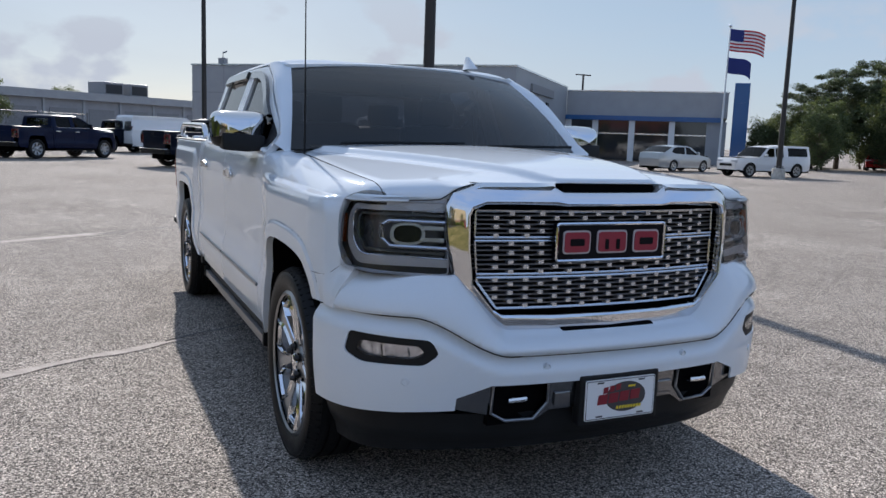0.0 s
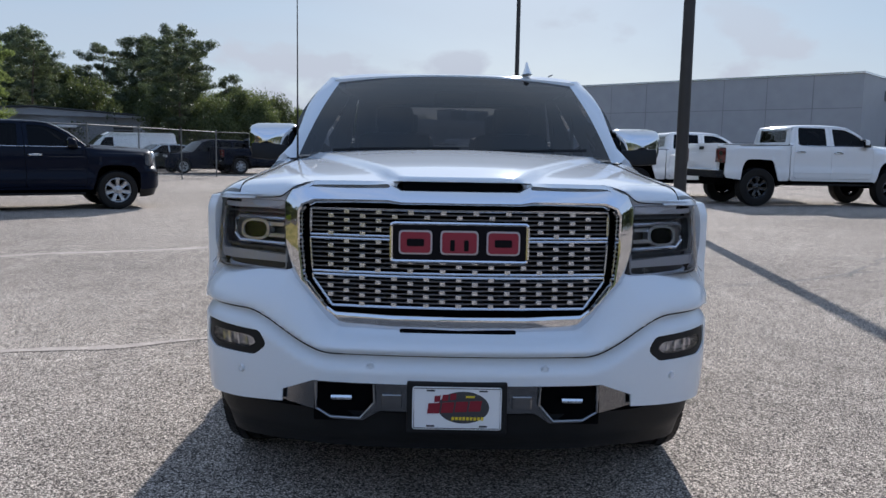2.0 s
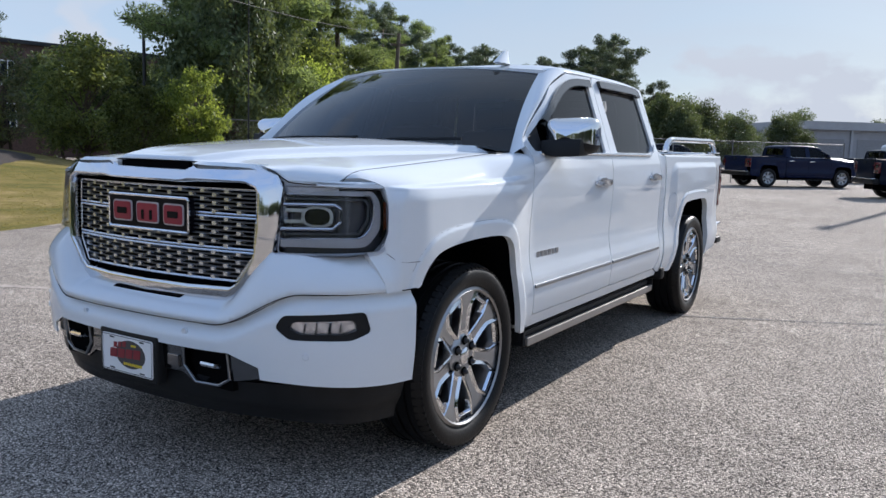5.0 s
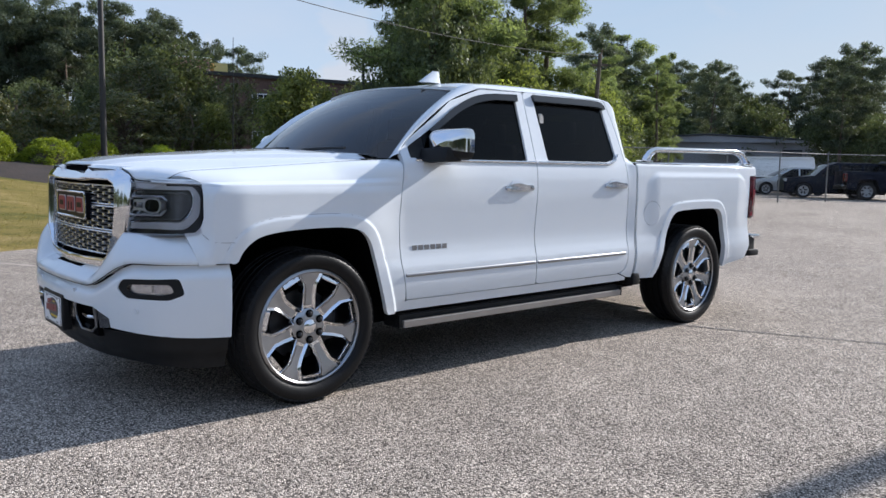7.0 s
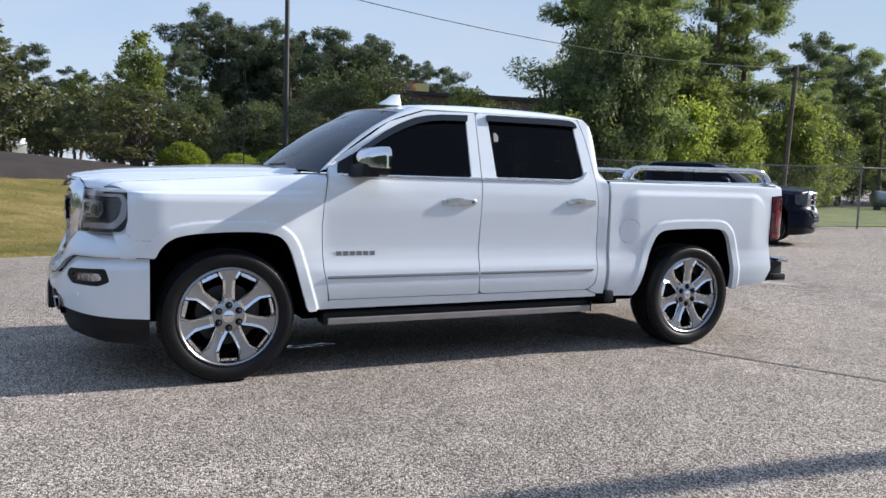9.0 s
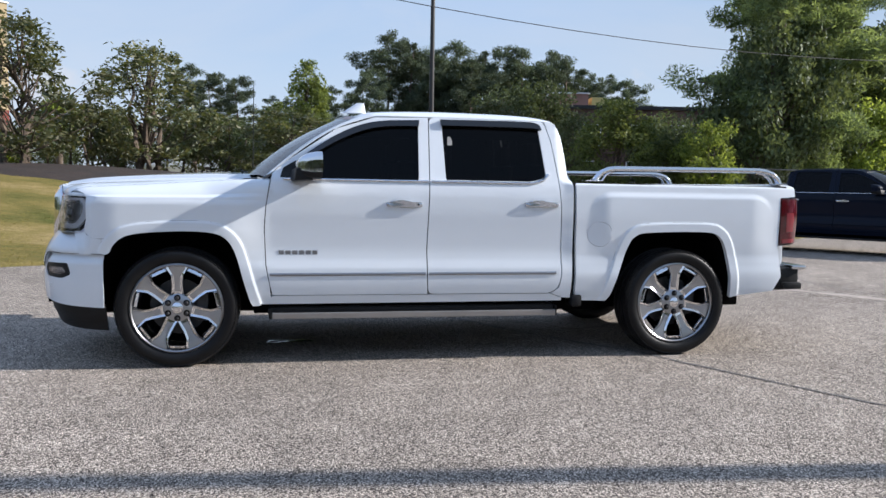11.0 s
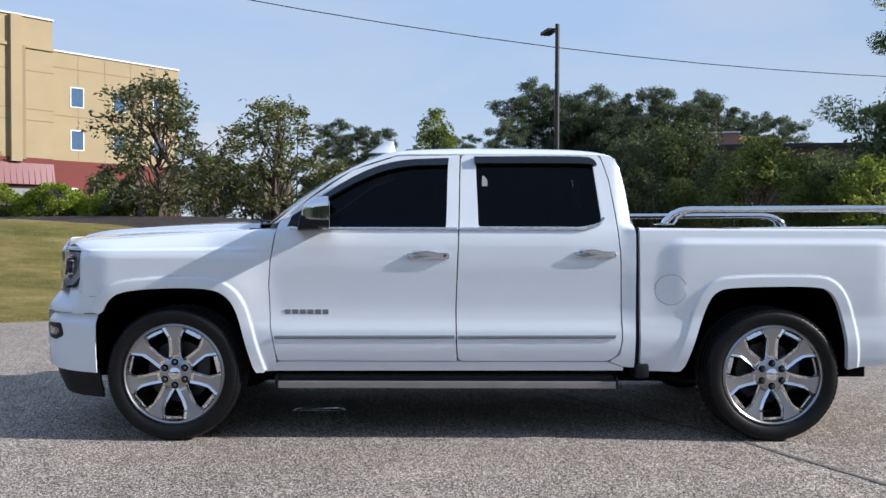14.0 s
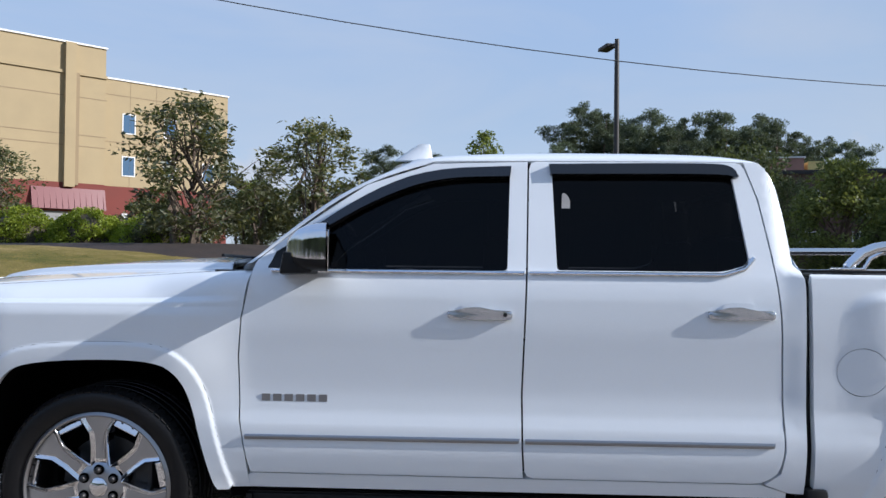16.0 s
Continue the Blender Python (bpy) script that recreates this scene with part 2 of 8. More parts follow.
def part(name, bm, mat, parent, label="", smooth=False, angle=35.0):
    """Links a bmesh as one mesh object under a thing or a part."""
    bmesh.ops.recalc_face_normals(bm, faces=bm.faces)
    me = bpy.data.meshes.new(name)
    if smooth:
        for f in bm.faces:
            f.smooth = True
        lim = radians(angle)
        for e in bm.edges:
            if len(e.link_faces) == 2 and e.calc_face_angle(0.0) > lim:
                e.smooth = False
    bm.to_mesh(me)
    bm.free()
    me.materials.append(mat)
    ob = new(name, me)
    ob.parent = parent
    if label:
        ob["label"] = label
    return ob


def empty(name, m=None):
    e = new(name)
    e.empty_display_size = 0.2
    if m is not None:
        e.matrix_world = m
    return e


def add_box(bm, lo, hi, bevel=0.0, m=None):
    r = bmesh.ops.create_cube(bm, size=1.0)
    size = [h - l for l, h in zip(lo, hi)]
    mid = [(h + l) / 2 for l, h in zip(lo, hi)]
    vs = r["verts"]
    bmesh.ops.scale(bm, vec=size, verts=vs)
    bmesh.ops.translate(bm, vec=mid, verts=vs)
    if bevel:
        es = list({e for v in vs for e in v.link_edges})
        g = bmesh.ops.bevel(bm, geom=es, offset=bevel, segments=2, affect="EDGES", profile=0.6)
        vs = list({v for f in g["faces"] for v in f.verts} | {v for v in vs if v.is_valid})
    if m is not None:
        bmesh.ops.transform(bm, matrix=m, verts=vs)
    return vs


def box_mesh(lo, hi, bevel=0.0, m=None):
    bm = bmesh.new()
    add_box(bm, lo, hi, bevel, m)
    return bm


def add_prism(bm, pts, depth, m, bevel=0.0):
    """A polygon in the local xy plane, drawn out along +z by depth, set by the pose m."""
    lo = [bm.verts.new(m @ Vector((x, y, 0))) for x, y in pts]
    hi = [bm.verts.new(m @ Vector((x, y, depth))) for x, y in pts]
    n = len(pts)
    fs = [bm.faces.new(lo[::-1]), bm.faces.new(hi)]
    for i in range(n):
        fs.append(bm.faces.new((lo[i], lo[(i + 1) % n], hi[(i + 1) % n], hi[i])))
    if bevel:
        es = [e for e in fs[1].edges]
        bmesh.ops.bevel(bm, geom=es, offset=bevel, segments=2, affect="EDGES", profile=0.6)
    return bm


def prism_mesh(pts, depth, m=Matrix(), bevel=0.0):
    return add_prism(bmesh.new(), pts, depth, m, bevel)


def add_tube(bm, path, r, n=10, caps=True, radii=None):
    """A round tube along a list of points."""
    pts = [Vector(p) for p in path]
    rings = []
    ref = Vector((0, 0, 1))
    for i, p in enumerate(pts):
        d = (pts[min(i + 1, len(pts) - 1)] - pts[max(i - 1, 0)]).normalized()
        side = d.cross(ref)
        if side.length < 0.05:
            side = d.cross(Vector((1, 0, 0)))
        side.normalize()
        up = side.cross(d)
        rr = float(radii[i] if radii else r)
        rings.append([bm.verts.new(p + rr * (math.cos(a) * side + math.sin(a) * up)) for a in (2 * math.pi * k / n for k in range(n))])
    for a, b in zip(rings, rings[1:]):
        for k in range(n):
            bm.faces.new((a[k], a[(k + 1) % n], b[(k + 1) % n], b[k]))
    if caps:
        bm.faces.new(rings[0][::-1])
        bm.faces.new(rings[-1])
    return bm


def tube_mesh(path, r, n=10, radii=None):
    return add_tube(bmesh.new(), path, r, n, True, radii)


def lathe_mesh(profile, n=48, axis="x", closed=False):
    """Turns a list of (radius, along) round an axis through the origin."""
    bm = bmesh.new()
    rings = []
    for r, h in profile:
        ring = []
        for k in range(n):
            a = 2 * math.pi * k / n
            c, s = r * math.cos(a), r * math.sin(a)
            ring.append(bm.verts.new((h, c, s) if axis == "x" else (c, s, h)))
        rings.append(ring)
    pairs = list(zip(rings, rings[1:])) + ([(rings[-1], rings[0])] if closed else [])
    for a, b in pairs:
        for k in range(n):
            bm.faces.new((a[k], a[(k + 1) % n], b[(k + 1) % n], b[k]))
    return bm


def inside(poly, p):
    """Which of the points p lie in the polygon."""
    poly, p = np.asarray(poly, float), np.asarray(p, float)
    x, y = p[:, 0], p[:, 1]
    hit = np.zeros(len(p), bool)
    for (x0, y0), (x1, y1) in zip(poly, np.roll(poly, -1, axis=0)):
        if y0 == y1:
            continue
        c = ((y0 > y) != (y1 > y)) & (x < (x1 - x0) * (y - y0) / (y1 - y0) + x0)
        hit ^= c
    return hit


def resample(poly, step):
    out = []
    for a, b in zip(poly, poly[1:] + poly[:1]):
        n = max(1, int(math.ceil(math.dist(a, b) / step)))
        out += [(a[0] + (b[0] - a[0]) * k / n, a[1] + (b[1] - a[1]) * k / n) for k in range(n)]
    return out


def rounded(poly, r, n=4):
    """The polygon with its corners rounded; r may be one radius or one for each corner."""
    out, k = [], len(poly)
    rs = r if isinstance(r, (list, tuple)) else [r] * k
    for i in range(k):
        p, a, b = Vector(poly[i]), Vector(poly[i - 1]), Vector(poly[(i + 1) % k])
        da, db = (a - p), (b - p)
        if rs[i] <= 0 or da.length < 1e-6 or db.length < 1e-6:
            out.append(tuple(p))
            continue
        c = min(rs[i], 0.45 * da.length, 0.45 * db.length)
        p0, p1 = p + da.normalized() * c, p + db.normalized() * c
        for j in range(n + 1):
            t = j / n
            out.append(tuple((1 - t) ** 2 * p0 + 2 * t * (1 - t) * p + t * t * p1))
    return out


def sheet(name, outline, fn, mat, parent, step=0.06, lip=0.02, holes=(), flip=1, label="", gap=0.0):
    """A curved panel: the polygon outline in (u, v), less its holes, bent by fn(u, v) to x, y, z, with its rims turned inward by lip."""
    from mathutils.geometry import delaunay_2d_cdt
    loops = [resample(list(outline), step)] + [resample(list(h), step) for h in holes]
    pts, edges = [], []
    for lp in loops:
        s = len(pts)
        pts += lp
        edges += [(s + i, s + (i + 1) % len(lp)) for i in range(len(lp))]
    arr = np.array(pts)
    lo, hi = arr.min(0), arr.max(0)
    us, vs = np.arange(lo[0] + step / 2, hi[0], step), np.arange(lo[1] + step / 2, hi[1], step * 0.866)
    grid = np.array([(u + (step / 2 if j % 2 else 0), v) for j, v in enumerate(vs) for u in us]) if len(us) and len(vs) else np.zeros((0, 2))
    if len(grid):
        keep = inside(loops[0], grid)
        for lp in loops[1:]:
            keep &= ~inside(lp, grid)
        grid = grid[keep]
        if len(grid):
            d2 = ((grid[:, None, :] - arr[None, :, :]) ** 2).sum(2).min(1)
            grid = grid[d2 > (0.45 * step) ** 2]
    allp = [Vector((float(a), float(b))) for a, b in pts] + [Vector((float(a), float(b))) for a, b in grid]
    vv, ee, ff, ov, oe, of = delaunay_2d_cdt(allp, edges, [], 0, 1e-6)
    p = np.array([tuple(v) for v in vv])
    tri = np.array([f for f in ff if len(f) == 3])
    c = p[tri].mean(1)
    keep = inside(loops[0], c)
    for lp in loops[1:]:
        keep &= ~inside(lp, c)
    tri = tri[keep]
    e1, e2 = p[tri[:, 1]] - p[tri[:, 0]], p[tri[:, 2]] - p[tri[:, 0]]
    neg = (e1[:, 0] * e2[:, 1] - e1[:, 1] * e2[:, 0]) < 0
    tri[neg] = tri[neg][:, ::-1]
    u, v = p[:, 0], p[:, 1]
    P = np.array(fn(u, v)).T
    h = 0.004
    du = (np.array(fn(u + h, v)) - np.array(fn(u - h, v))).T
    dv = (np.array(fn(u, v + h)) - np.array(fn(u, v - h))).T
    N = np.cross(du, dv)
    N /= np.maximum(np.linalg.norm(N, axis=1), 1e-9)[:, None]
    N *= flip
    faces = [tuple(t) if flip > 0 else tuple(t[::-1]) for t in tri]
    count = {}
    for f in faces:
        for a, b in ((f[0], f[1]), (f[1], f[2]), (f[2], f[0])):
            count[(a, b)] = 1
    border = [(a, b) for a, b in count if (b, a) not in count]
    verts = [tuple(x) for x in P]
    norms = [N[i] for f in faces for i in f]
    if lip:
        down, base = {}, {}
        for a, b in border:
            for i in (a, b):
                if i not in down:
                    down[i] = len(verts)
                    verts.append(tuple(P[i] - N[i] * lip))
        for a, b in border:
            q = (b, a, down[a], down[b])
            fa, fb, fc = np.array(verts[b]), np.array(verts[a]), np.array(verts[down[a]])
            n = np.cross(fb - fa, fc - fb)
            n = n / max(np.linalg.norm(n), 1e-9)
            faces.append(q)
            norms += [n] * 4
    return mesh_object(name, verts, faces, mat, parent, label, smooth=True, normals=norms)


def sstep(a, b, x):
    t = np.clip((np.asarray(x, float) - a) / (b - a), 0, 1)
    return t * t * (3 - 2 * t)


def lut(xs, ys):
    """A smooth function through a few points."""
    xs, ys = np.array(xs, float), np.array(ys, float)
    d = np.diff(ys) / np.diff(xs)
    m = np.concatenate([[d[0]], np.where(d[:-1] * d[1:] > 0, 2 * d[:-1] * d[1:] / np.where(d[:-1] + d[1:] == 0, 1, d[:-1] + d[1:]), 0), [d[-1]]])

    def f(x):
        x = np.asarray(x, float)
        i = np.clip(np.searchsorted(xs, x) - 1, 0, len(xs) - 2)
        w = xs[i + 1] - xs[i]
        t = (x - xs[i]) / w
        t = np.clip(t, -0.5, 1.5)
        h00, h10 = 2 * t ** 3 - 3 * t ** 2 + 1, t ** 3 - 2 * t ** 2 + t
        h01, h11 = -2 * t ** 3 + 3 * t ** 2, t ** 3 - t ** 2
        y = h00 * ys[i] + h10 * w * m[i] + h01 * ys[i + 1] + h11 * w * m[i + 1]
        lin = np.where(x < xs[0], ys[0] + m[0] * (x - xs[0]), ys[-1] + m[-1] * (x - xs[-1]))
        return np.where((x < xs[0]) | (x > xs[-1]), lin, y)
    return f


# ---- pickup truck: front axle at the origin, nose toward -y, left side at +x ----
WHEELBASE = 3.645
ARCH_F = [(-0.50, 0.36), (-0.47, 0.55), (-0.43, 0.78), (-0.38, 0.86), (-0.29, 0.912), (0.0, 0.932), (0.25, 0.925), (0.34, 0.87), (0.39, 0.77), (0.44, 0.575), (0.51, 0.36)]
ARCH_R = [(3.06, 0.36), (3.11, 0.47), (3.165, 0.64), (3.235, 0.85), (3.28, 0.915), (3.37, 0.943), (3.90, 0.952), (3.985, 0.915), (4.035, 0.83), (4.08, 0.673), (4.105, 0.36)]


def smoothed(line, times=2):
    """The open line with its corners cut, ends kept."""
    for _ in range(times):
        out = [line[0]]
        for (a, b), (c, d) in zip(line, line[1:]):
            out += [(0.75 * a + 0.25 * c, 0.75 * b + 0.25 * d), (0.25 * a + 0.75 * c, 0.25 * b + 0.75 * d)]
        line = out + [line[-1]]
    return line


ARCH_F, ARCH_R = smoothed(ARCH_F), smoothed(ARCH_R)
P_DOOR = lut([0.36, 0.44, 0.50, 0.60, 0.66, 0.74, 0.82, 0.95, 1.08, 1.18, 1.25, 1.29, 1.32, 1.45, 1.60, 1.70, 1.76, 1.82],
             [0.935, 0.955, 0.972, 0.985, 0.983, 0.966, 0.958, 0.962, 0.968, 0.964, 0.953, 0.942, 0.930, 0.885, 0.831, 0.796, 0.775, 0.74])
P_BED = lut([0.36, 0.44, 0.52, 0.62, 0.70, 0.78, 0.90, 1.05, 1.20, 1.28, 1.335], [0.935, 0.955, 0.975, 0.985, 0.977, 0.968, 0.968, 0.972, 0.968, 0.960, 0.950])
Z_CROWN = lut([1.05, 1.15, 1.31, 1.60, 1.85, 2.3, 2.50, 2.60, 2.66, 2.71, 2.745, 2.77], [1.725, 1.768, 1.803, 1.822, 1.828, 1.824, 1.815, 1.802, 1.785, 1.756, 1.718, 1.66])
Z_EDGE = lut([-0.80, -0.70, -0.60, -0.4, -0.2, 0.1, 0.45, 0.7], [1.203, 1.209, 1.216, 1.229, 1.242, 1.263, 1.288, 1.300])
Z_MID = lut([-0.88, -0.84, -0.77, -0.66, -0.44, 0.0, 0.3, 0.5], [1.246, 1.251, 1.264, 1.282, 1.302, 1.333, 1.345, 1.345])
HOOD_LIP = lut([0.0, 0.24, 0.50, 0.595, 0.635, 0.70, 0.82], [1.2325, 1.232, 1.229, 1.203, 1.171, 1.1655, 1.162])


def hood_front(a):
    """The front edge of the hood."""
    return -0.868 + 0.20 * a * a + 0.55 * np.clip(np.asarray(a, float) - 0.55, 0, 1) ** 2


def hood_roll(a):
    """Over what length the front of the hood rolls down."""
    return 0.022 + 0.085 * sstep(0.17, 0.33, a) + 0.02 * sstep(0.6, 0.8, a)


def wing_top(y):
    """Height of the fender along the hood."""
    c = np.clip((np.asarray(y, float) - float(hood_front(0.812))) / float(hood_roll(0.812)), 0, 1)
    low = float(HOOD_LIP(0.812))
    return low + (Z_EDGE(y) - low) * np.sqrt(1 - (1 - c) ** 2)


def arch_far(y, z, arch):
    """How far a place on the side lies from the edge of the wheel arch."""
    d = np.full(np.shape(y), 9.0)
    for (a, b), (c, e) in zip(arch, arch[1:]):
        vx, vy = c - a, e - b
        t = np.clip(((y - a) * vx + (z - b) * vy) / (vx * vx + vy * vy), 0, 1)
        d = np.minimum(d, np.hypot(y - a - t * vx, z - b - t * vy))
    return d


def boxed(y, z, y0, y1, top, r, soft):
    """One inside a box with rounded upper corners, fading to nought over its edge."""
    dy = np.maximum(np.maximum(y0 + r - y, y - y1 + r), 0)
    dz = np.maximum(z - top + r, 0)
    return sstep(soft / 2, -soft / 2, np.hypot(dy, dz) - r)


def front_flare(y, z):
    """How far the squared shoulder over the front wheel stands out."""
    return 0.031 * boxed(np.asarray(y, float), np.asarray(z, float), -0.56, 0.80, 1.195, 0.13, 0.055) * sstep(0.72, 0.95, z) * sstep(0.62, 0.30, y)


def side_x(y, z):
    """Half width of the body side at a place along it and a height."""
    y, z = np.asarray(y, float), np.asarray(z, float)
    bed = sstep(2.70, 2.82, y) * sstep(1.36, 1.33, z)
    x = P_DOOR(z) * (1 - bed) + P_BED(z) * bed
    fr = 1 - sstep(0.32, 0.66, y)
    x = np.where(z < 1.2, x * (1 - fr) + fr * (0.968 + 0.012 * sstep(0.95, 0.7, z) - 0.05 * sstep(1.10, 1.25, z)), x)
    # squared shoulders over the wheels
    x = x + front_flare(y, z) + 0.016 * boxed(y, z, 2.90, 4.46, 1.222, 0.20, 0.05) * sstep(0.66, 0.95, z) * sstep(2.90, 3.10, y) * sstep(4.47, 4.24, y)
    # lips of the arches
    x = x + 0.008 * sstep(0.076, 0.056, arch_far(y, z, ARCH_F)) + 0.009 * sstep(0.076, 0.058, arch_far(y, z, ARCH_R))
    # foot of the windshield pillar
    x = x - 0.045 * sstep(1.0, 0.66, y) * sstep(1.28, 1.36, z)
    # nose draws in
    t = np.clip(-(y + 0.36) / 0.5, 0, 1.3)
    x = x - 0.20 * t * t * (1 - 0.7 * sstep(0.93, 0.80, z))
    # rear corner of the cab
    x = x - 0.10 * np.clip((y - 2.69) / 0.11, 0, 1.2) ** 2 * sstep(1.29, 1.34, z)
    # tail draws in
    t = np.clip((y - 4.25) / 0.45, 0, 1.2)
    return x - 0.035 * t * t


def plan(s):
    """The nose seen from above: x and y at the length s from the middle."""
    return PLAN_X(s), PLAN_Y(s)


_px = [0, 0.15, 0.30, 0.45, 0.60, 0.72, 0.80, 0.87, 0.925, 0.962, 0.982, 0.992, 0.996]
_py = [-1.0, -0.997, -0.987, -0.968, -0.925, -0.872, -0.825, -0.768, -0.70, -0.62, -0.54, -0.46, -0.38]
_ps = [0.0]
for _i in range(1, len(_px)):
    _ps.append(_ps[-1] + math.hypot(_px[_i] - _px[_i - 1], _py[_i] - _py[_i - 1]))
PLAN_X, PLAN_Y = lut(_ps, _px), lut(_ps, _py)
S_OF_X = lut(_px, _ps)


def nose(sgn, inset):
    """The skin of the nose: (s, z) to a place; inset(z, s) sets it back from the plan line."""
    def f(s, z):
        s, z = np.asarray(s, float), np.asarray(z, float)
        a = np.abs(s)
        x, y = plan(a)
        x2, y2 = plan(a + 0.01)
        x1, y1 = plan(a - 0.01)
        tx, ty = x2 - x1, y2 - y1
        n = np.hypot(tx, ty)
        nx, ny = ty / n, -tx / n
        d = inset(z, a)
        return np.array([sgn * np.where(s < 0, -1, 1) * (x - nx * d), y - ny * d, z])
    return f


def crease(a):
    """Height of the bumper's crease at the length a from the middle."""
    return 0.645 + 0.13 * sstep(0.44, 0.80, a)


def bumper_inset(z, a):
    """How far the bumper lies behind the plan line: a shallow dip under the crease, drawn in below."""
    d = 0.034 * sstep(-0.075, -0.004, z - crease(a)) ** 1.4
    return d + 0.25 * np.clip(0.60 - z, 0, 1) ** 1.7


def shelf_inset(z, a):
    """The rounded shelf over the crease, up to the grille and the lamps."""
    c = crease(a)
    side = sstep(0.42, 0.66, a)
    t = np.clip((z - c) / (0.72 + 0.19 * side - c), 0, 1.3)
    return 0.0 + (0.108 - 0.022 * side) * t ** 1.9 + 0.012 * sstep(0.010, 0.0, z - c)


def mirror_half(mp, sg, a0, a1, k):
    """Half of a rounded mirror shell, open at the rear, between two angles of its section."""
    bm = bmesh.new()
    rows = []
    n = 16
    for d in (0.0, 0.12, 0.3, 0.5, 0.68, 0.82, 0.92, 0.98, 1.0):
        f = max(0.02, (1 - d ** 2.4) ** (1 / 2.2))
        row = []
        for i in range(n + 1):
            a = a0 + (a1 - a0) * i / n
            c, q = math.cos(a), math.sin(a)
            x = 0.140 * k * f * math.copysign(abs(c) ** 0.36, c) + sg * 0.02
            z = (0.088 if q > 0 else 0.098) * k * f * math.copysign(abs(q) ** 0.40, q) + 0.018 - 0.012 * d * d
            row.append(bm.verts.new(mp @ Vector((x, 0.10 - 0.155 * d * k, z))))
        rows.append(row)
    for r, q in zip(rows, rows[1:]):
        for i in range(n):
            bm.faces.new((r[i], r[i + 1], q[i + 1], q[i]))
    return bm


def pickup(name, body, detail=True, wheel_mat=None, rails=True, chrome=None, lift=0.0, tyre_r=0.405, step=None, steps=True, visors=True, fast_trim=None):
    """A four-door pickup. detail: every small part; without it the larger ones alone."""
    ch = chrome or CHROME
    st = step or (0.035 if detail else 0.11)
    truck = empty(name)
    for sg in (1, -1):

        def skin(off=0.0, sg=sg):
            def f(y, z):
                return np.array([sg * (side_x(y, z) + off), np.asarray(y, float) + 0 * z, np.asarray(z, float) + lift])
            return f

        def wing(sg=sg):
            def f(y, v):
                y, v = np.asarray(y, float), np.asarray(v, float)
                t = np.clip((v - 1.145) / 0.21, 0, 1.0)
                box = front_flare(y, np.minimum(v, 1.145))
                x0 = side_x(y, np.minimum(v, 1.145)) - box
                xe = np.minimum(0.815, x0 - 0.08)
                ze = wing_top(y) - 0.002
                k = sstep(0.15, 0.58, y)
                x = np.where(v < 1.145, x0, x0 + (xe - x0) * t ** (1.35 + 1.5 * k)) + box * sstep(0.17, 0.06, t)
                z = np.where(v < 1.145, v, 1.145 + (ze - 1.145) * (1 - (1 - t) ** (1.5 + 0.6 * k)))
                return np.array([sg * x, y, z + lift])
            return f
        # front wing
        fend = [(-0.655, 0.922), (-0.635, 0.86), (-0.612, 0.772), (-0.438, 0.772)] + [(y, z) for y, z in ARCH_F if z > (0.775 if y < 0 else 0.425)] + [(0.50, 0.415), (0.545, 0.415), (0.565, 0.44), (0.625, 0.44), (0.612, 0.55), (0.583, 0.70), (0.572, 0.95), (0.582, 1.10), (0.60, 1.20), (0.62, 1.355), (-0.695, 1.355), (-0.574, 1.170), (-0.574, 0.99), (-0.586, 0.945), (-0.61, 0.924)]
        fend = [(y, z) for y, z in fend if not (y > 0.505 and z < 0.40)]
        sheet("front_fender", fend, wing(), body, truck, st * 0.3 if detail else st * 0.5, 0.03, flip=sg)
        if detail:
            path = [(-0.58, 0.915), (-0.56, 0.892), (-0.535, 0.880), (-0.50, 0.876), (-0.42, 0.875)]
            part("seam_shade_line", tube_mesh([(sg * (float(side_x(y, z)) - 0.0006), y, z) for y, z in path], 0.001, 6), DARK, truck)
            # fine grey line along the arch lips, coloured for the shade of their step
            for arch, cut in ((ARCH_F, 0.80), (ARCH_R, 0.47)):
                line = []
                for k, (y, z) in enumerate(arch):
                    a, b = arch[max(0, k - 1)], arch[min(len(arch) - 1, k + 1)]
                    dy, dz = b[0] - a[0], b[1] - a[1]
                    n = math.hypot(dy, dz)
                    q = (y - dz / n * 0.072, z + dy / n * 0.072)
                    if q[1] > (cut if y < 0 or y > 3.6 else 0.50):
                        line.append(q)
                part("seam_shade_line", tube_mesh([(sg * (float(wing()(y, z)[0]) * sg if y < 1 else float(side_x(y, z))) - sg * 0.0012, y, z) for y, z in line], 0.0017, 6), ARCHLINE, truck)
        # doors with their window openings
        w1 = rounded([(0.80, 1.302), (1.648, 1.302), (1.660, 1.722), (1.335, 1.708), (1.10, 1.62), (0.80, 1.43)], [0.01, 0.015, 0.03, 0.06, 0.12, 0.02])
        d1 = [(0.632, 0.49), (1.715, 0.49), (1.708, 0.60), (1.705, 0.82), (1.722, 1.30), (1.733, 1.755), (1.34, 1.745), (1.07, 1.655), (0.72, 1.415), (0.628, 1.335), (0.605, 1.20), (0.588, 1.10), (0.578, 0.95), (0.589, 0.70), (0.617, 0.55)]
        sheet("front_door", d1, skin(), body, truck, st, 0.03, [w1], flip=sg)
        w2 = rounded([(1.845, 1.305), (2.50, 1.305), (2.60, 1.34), (2.565, 1.70), (2.53, 1.742), (1.832, 1.735)], [0.015, 0.06, 0.03, 0.04, 0.03, 0.03])
        d2 = [(1.722, 0.49), (2.63, 0.49), (2.695, 0.53), (2.715, 0.62), (2.705, 1.12), (2.685, 1.36), (2.655, 1.60), (2.61, 1.755), (1.74, 1.757), (1.729, 1.30), (1.712, 0.82), (1.715, 0.60)]
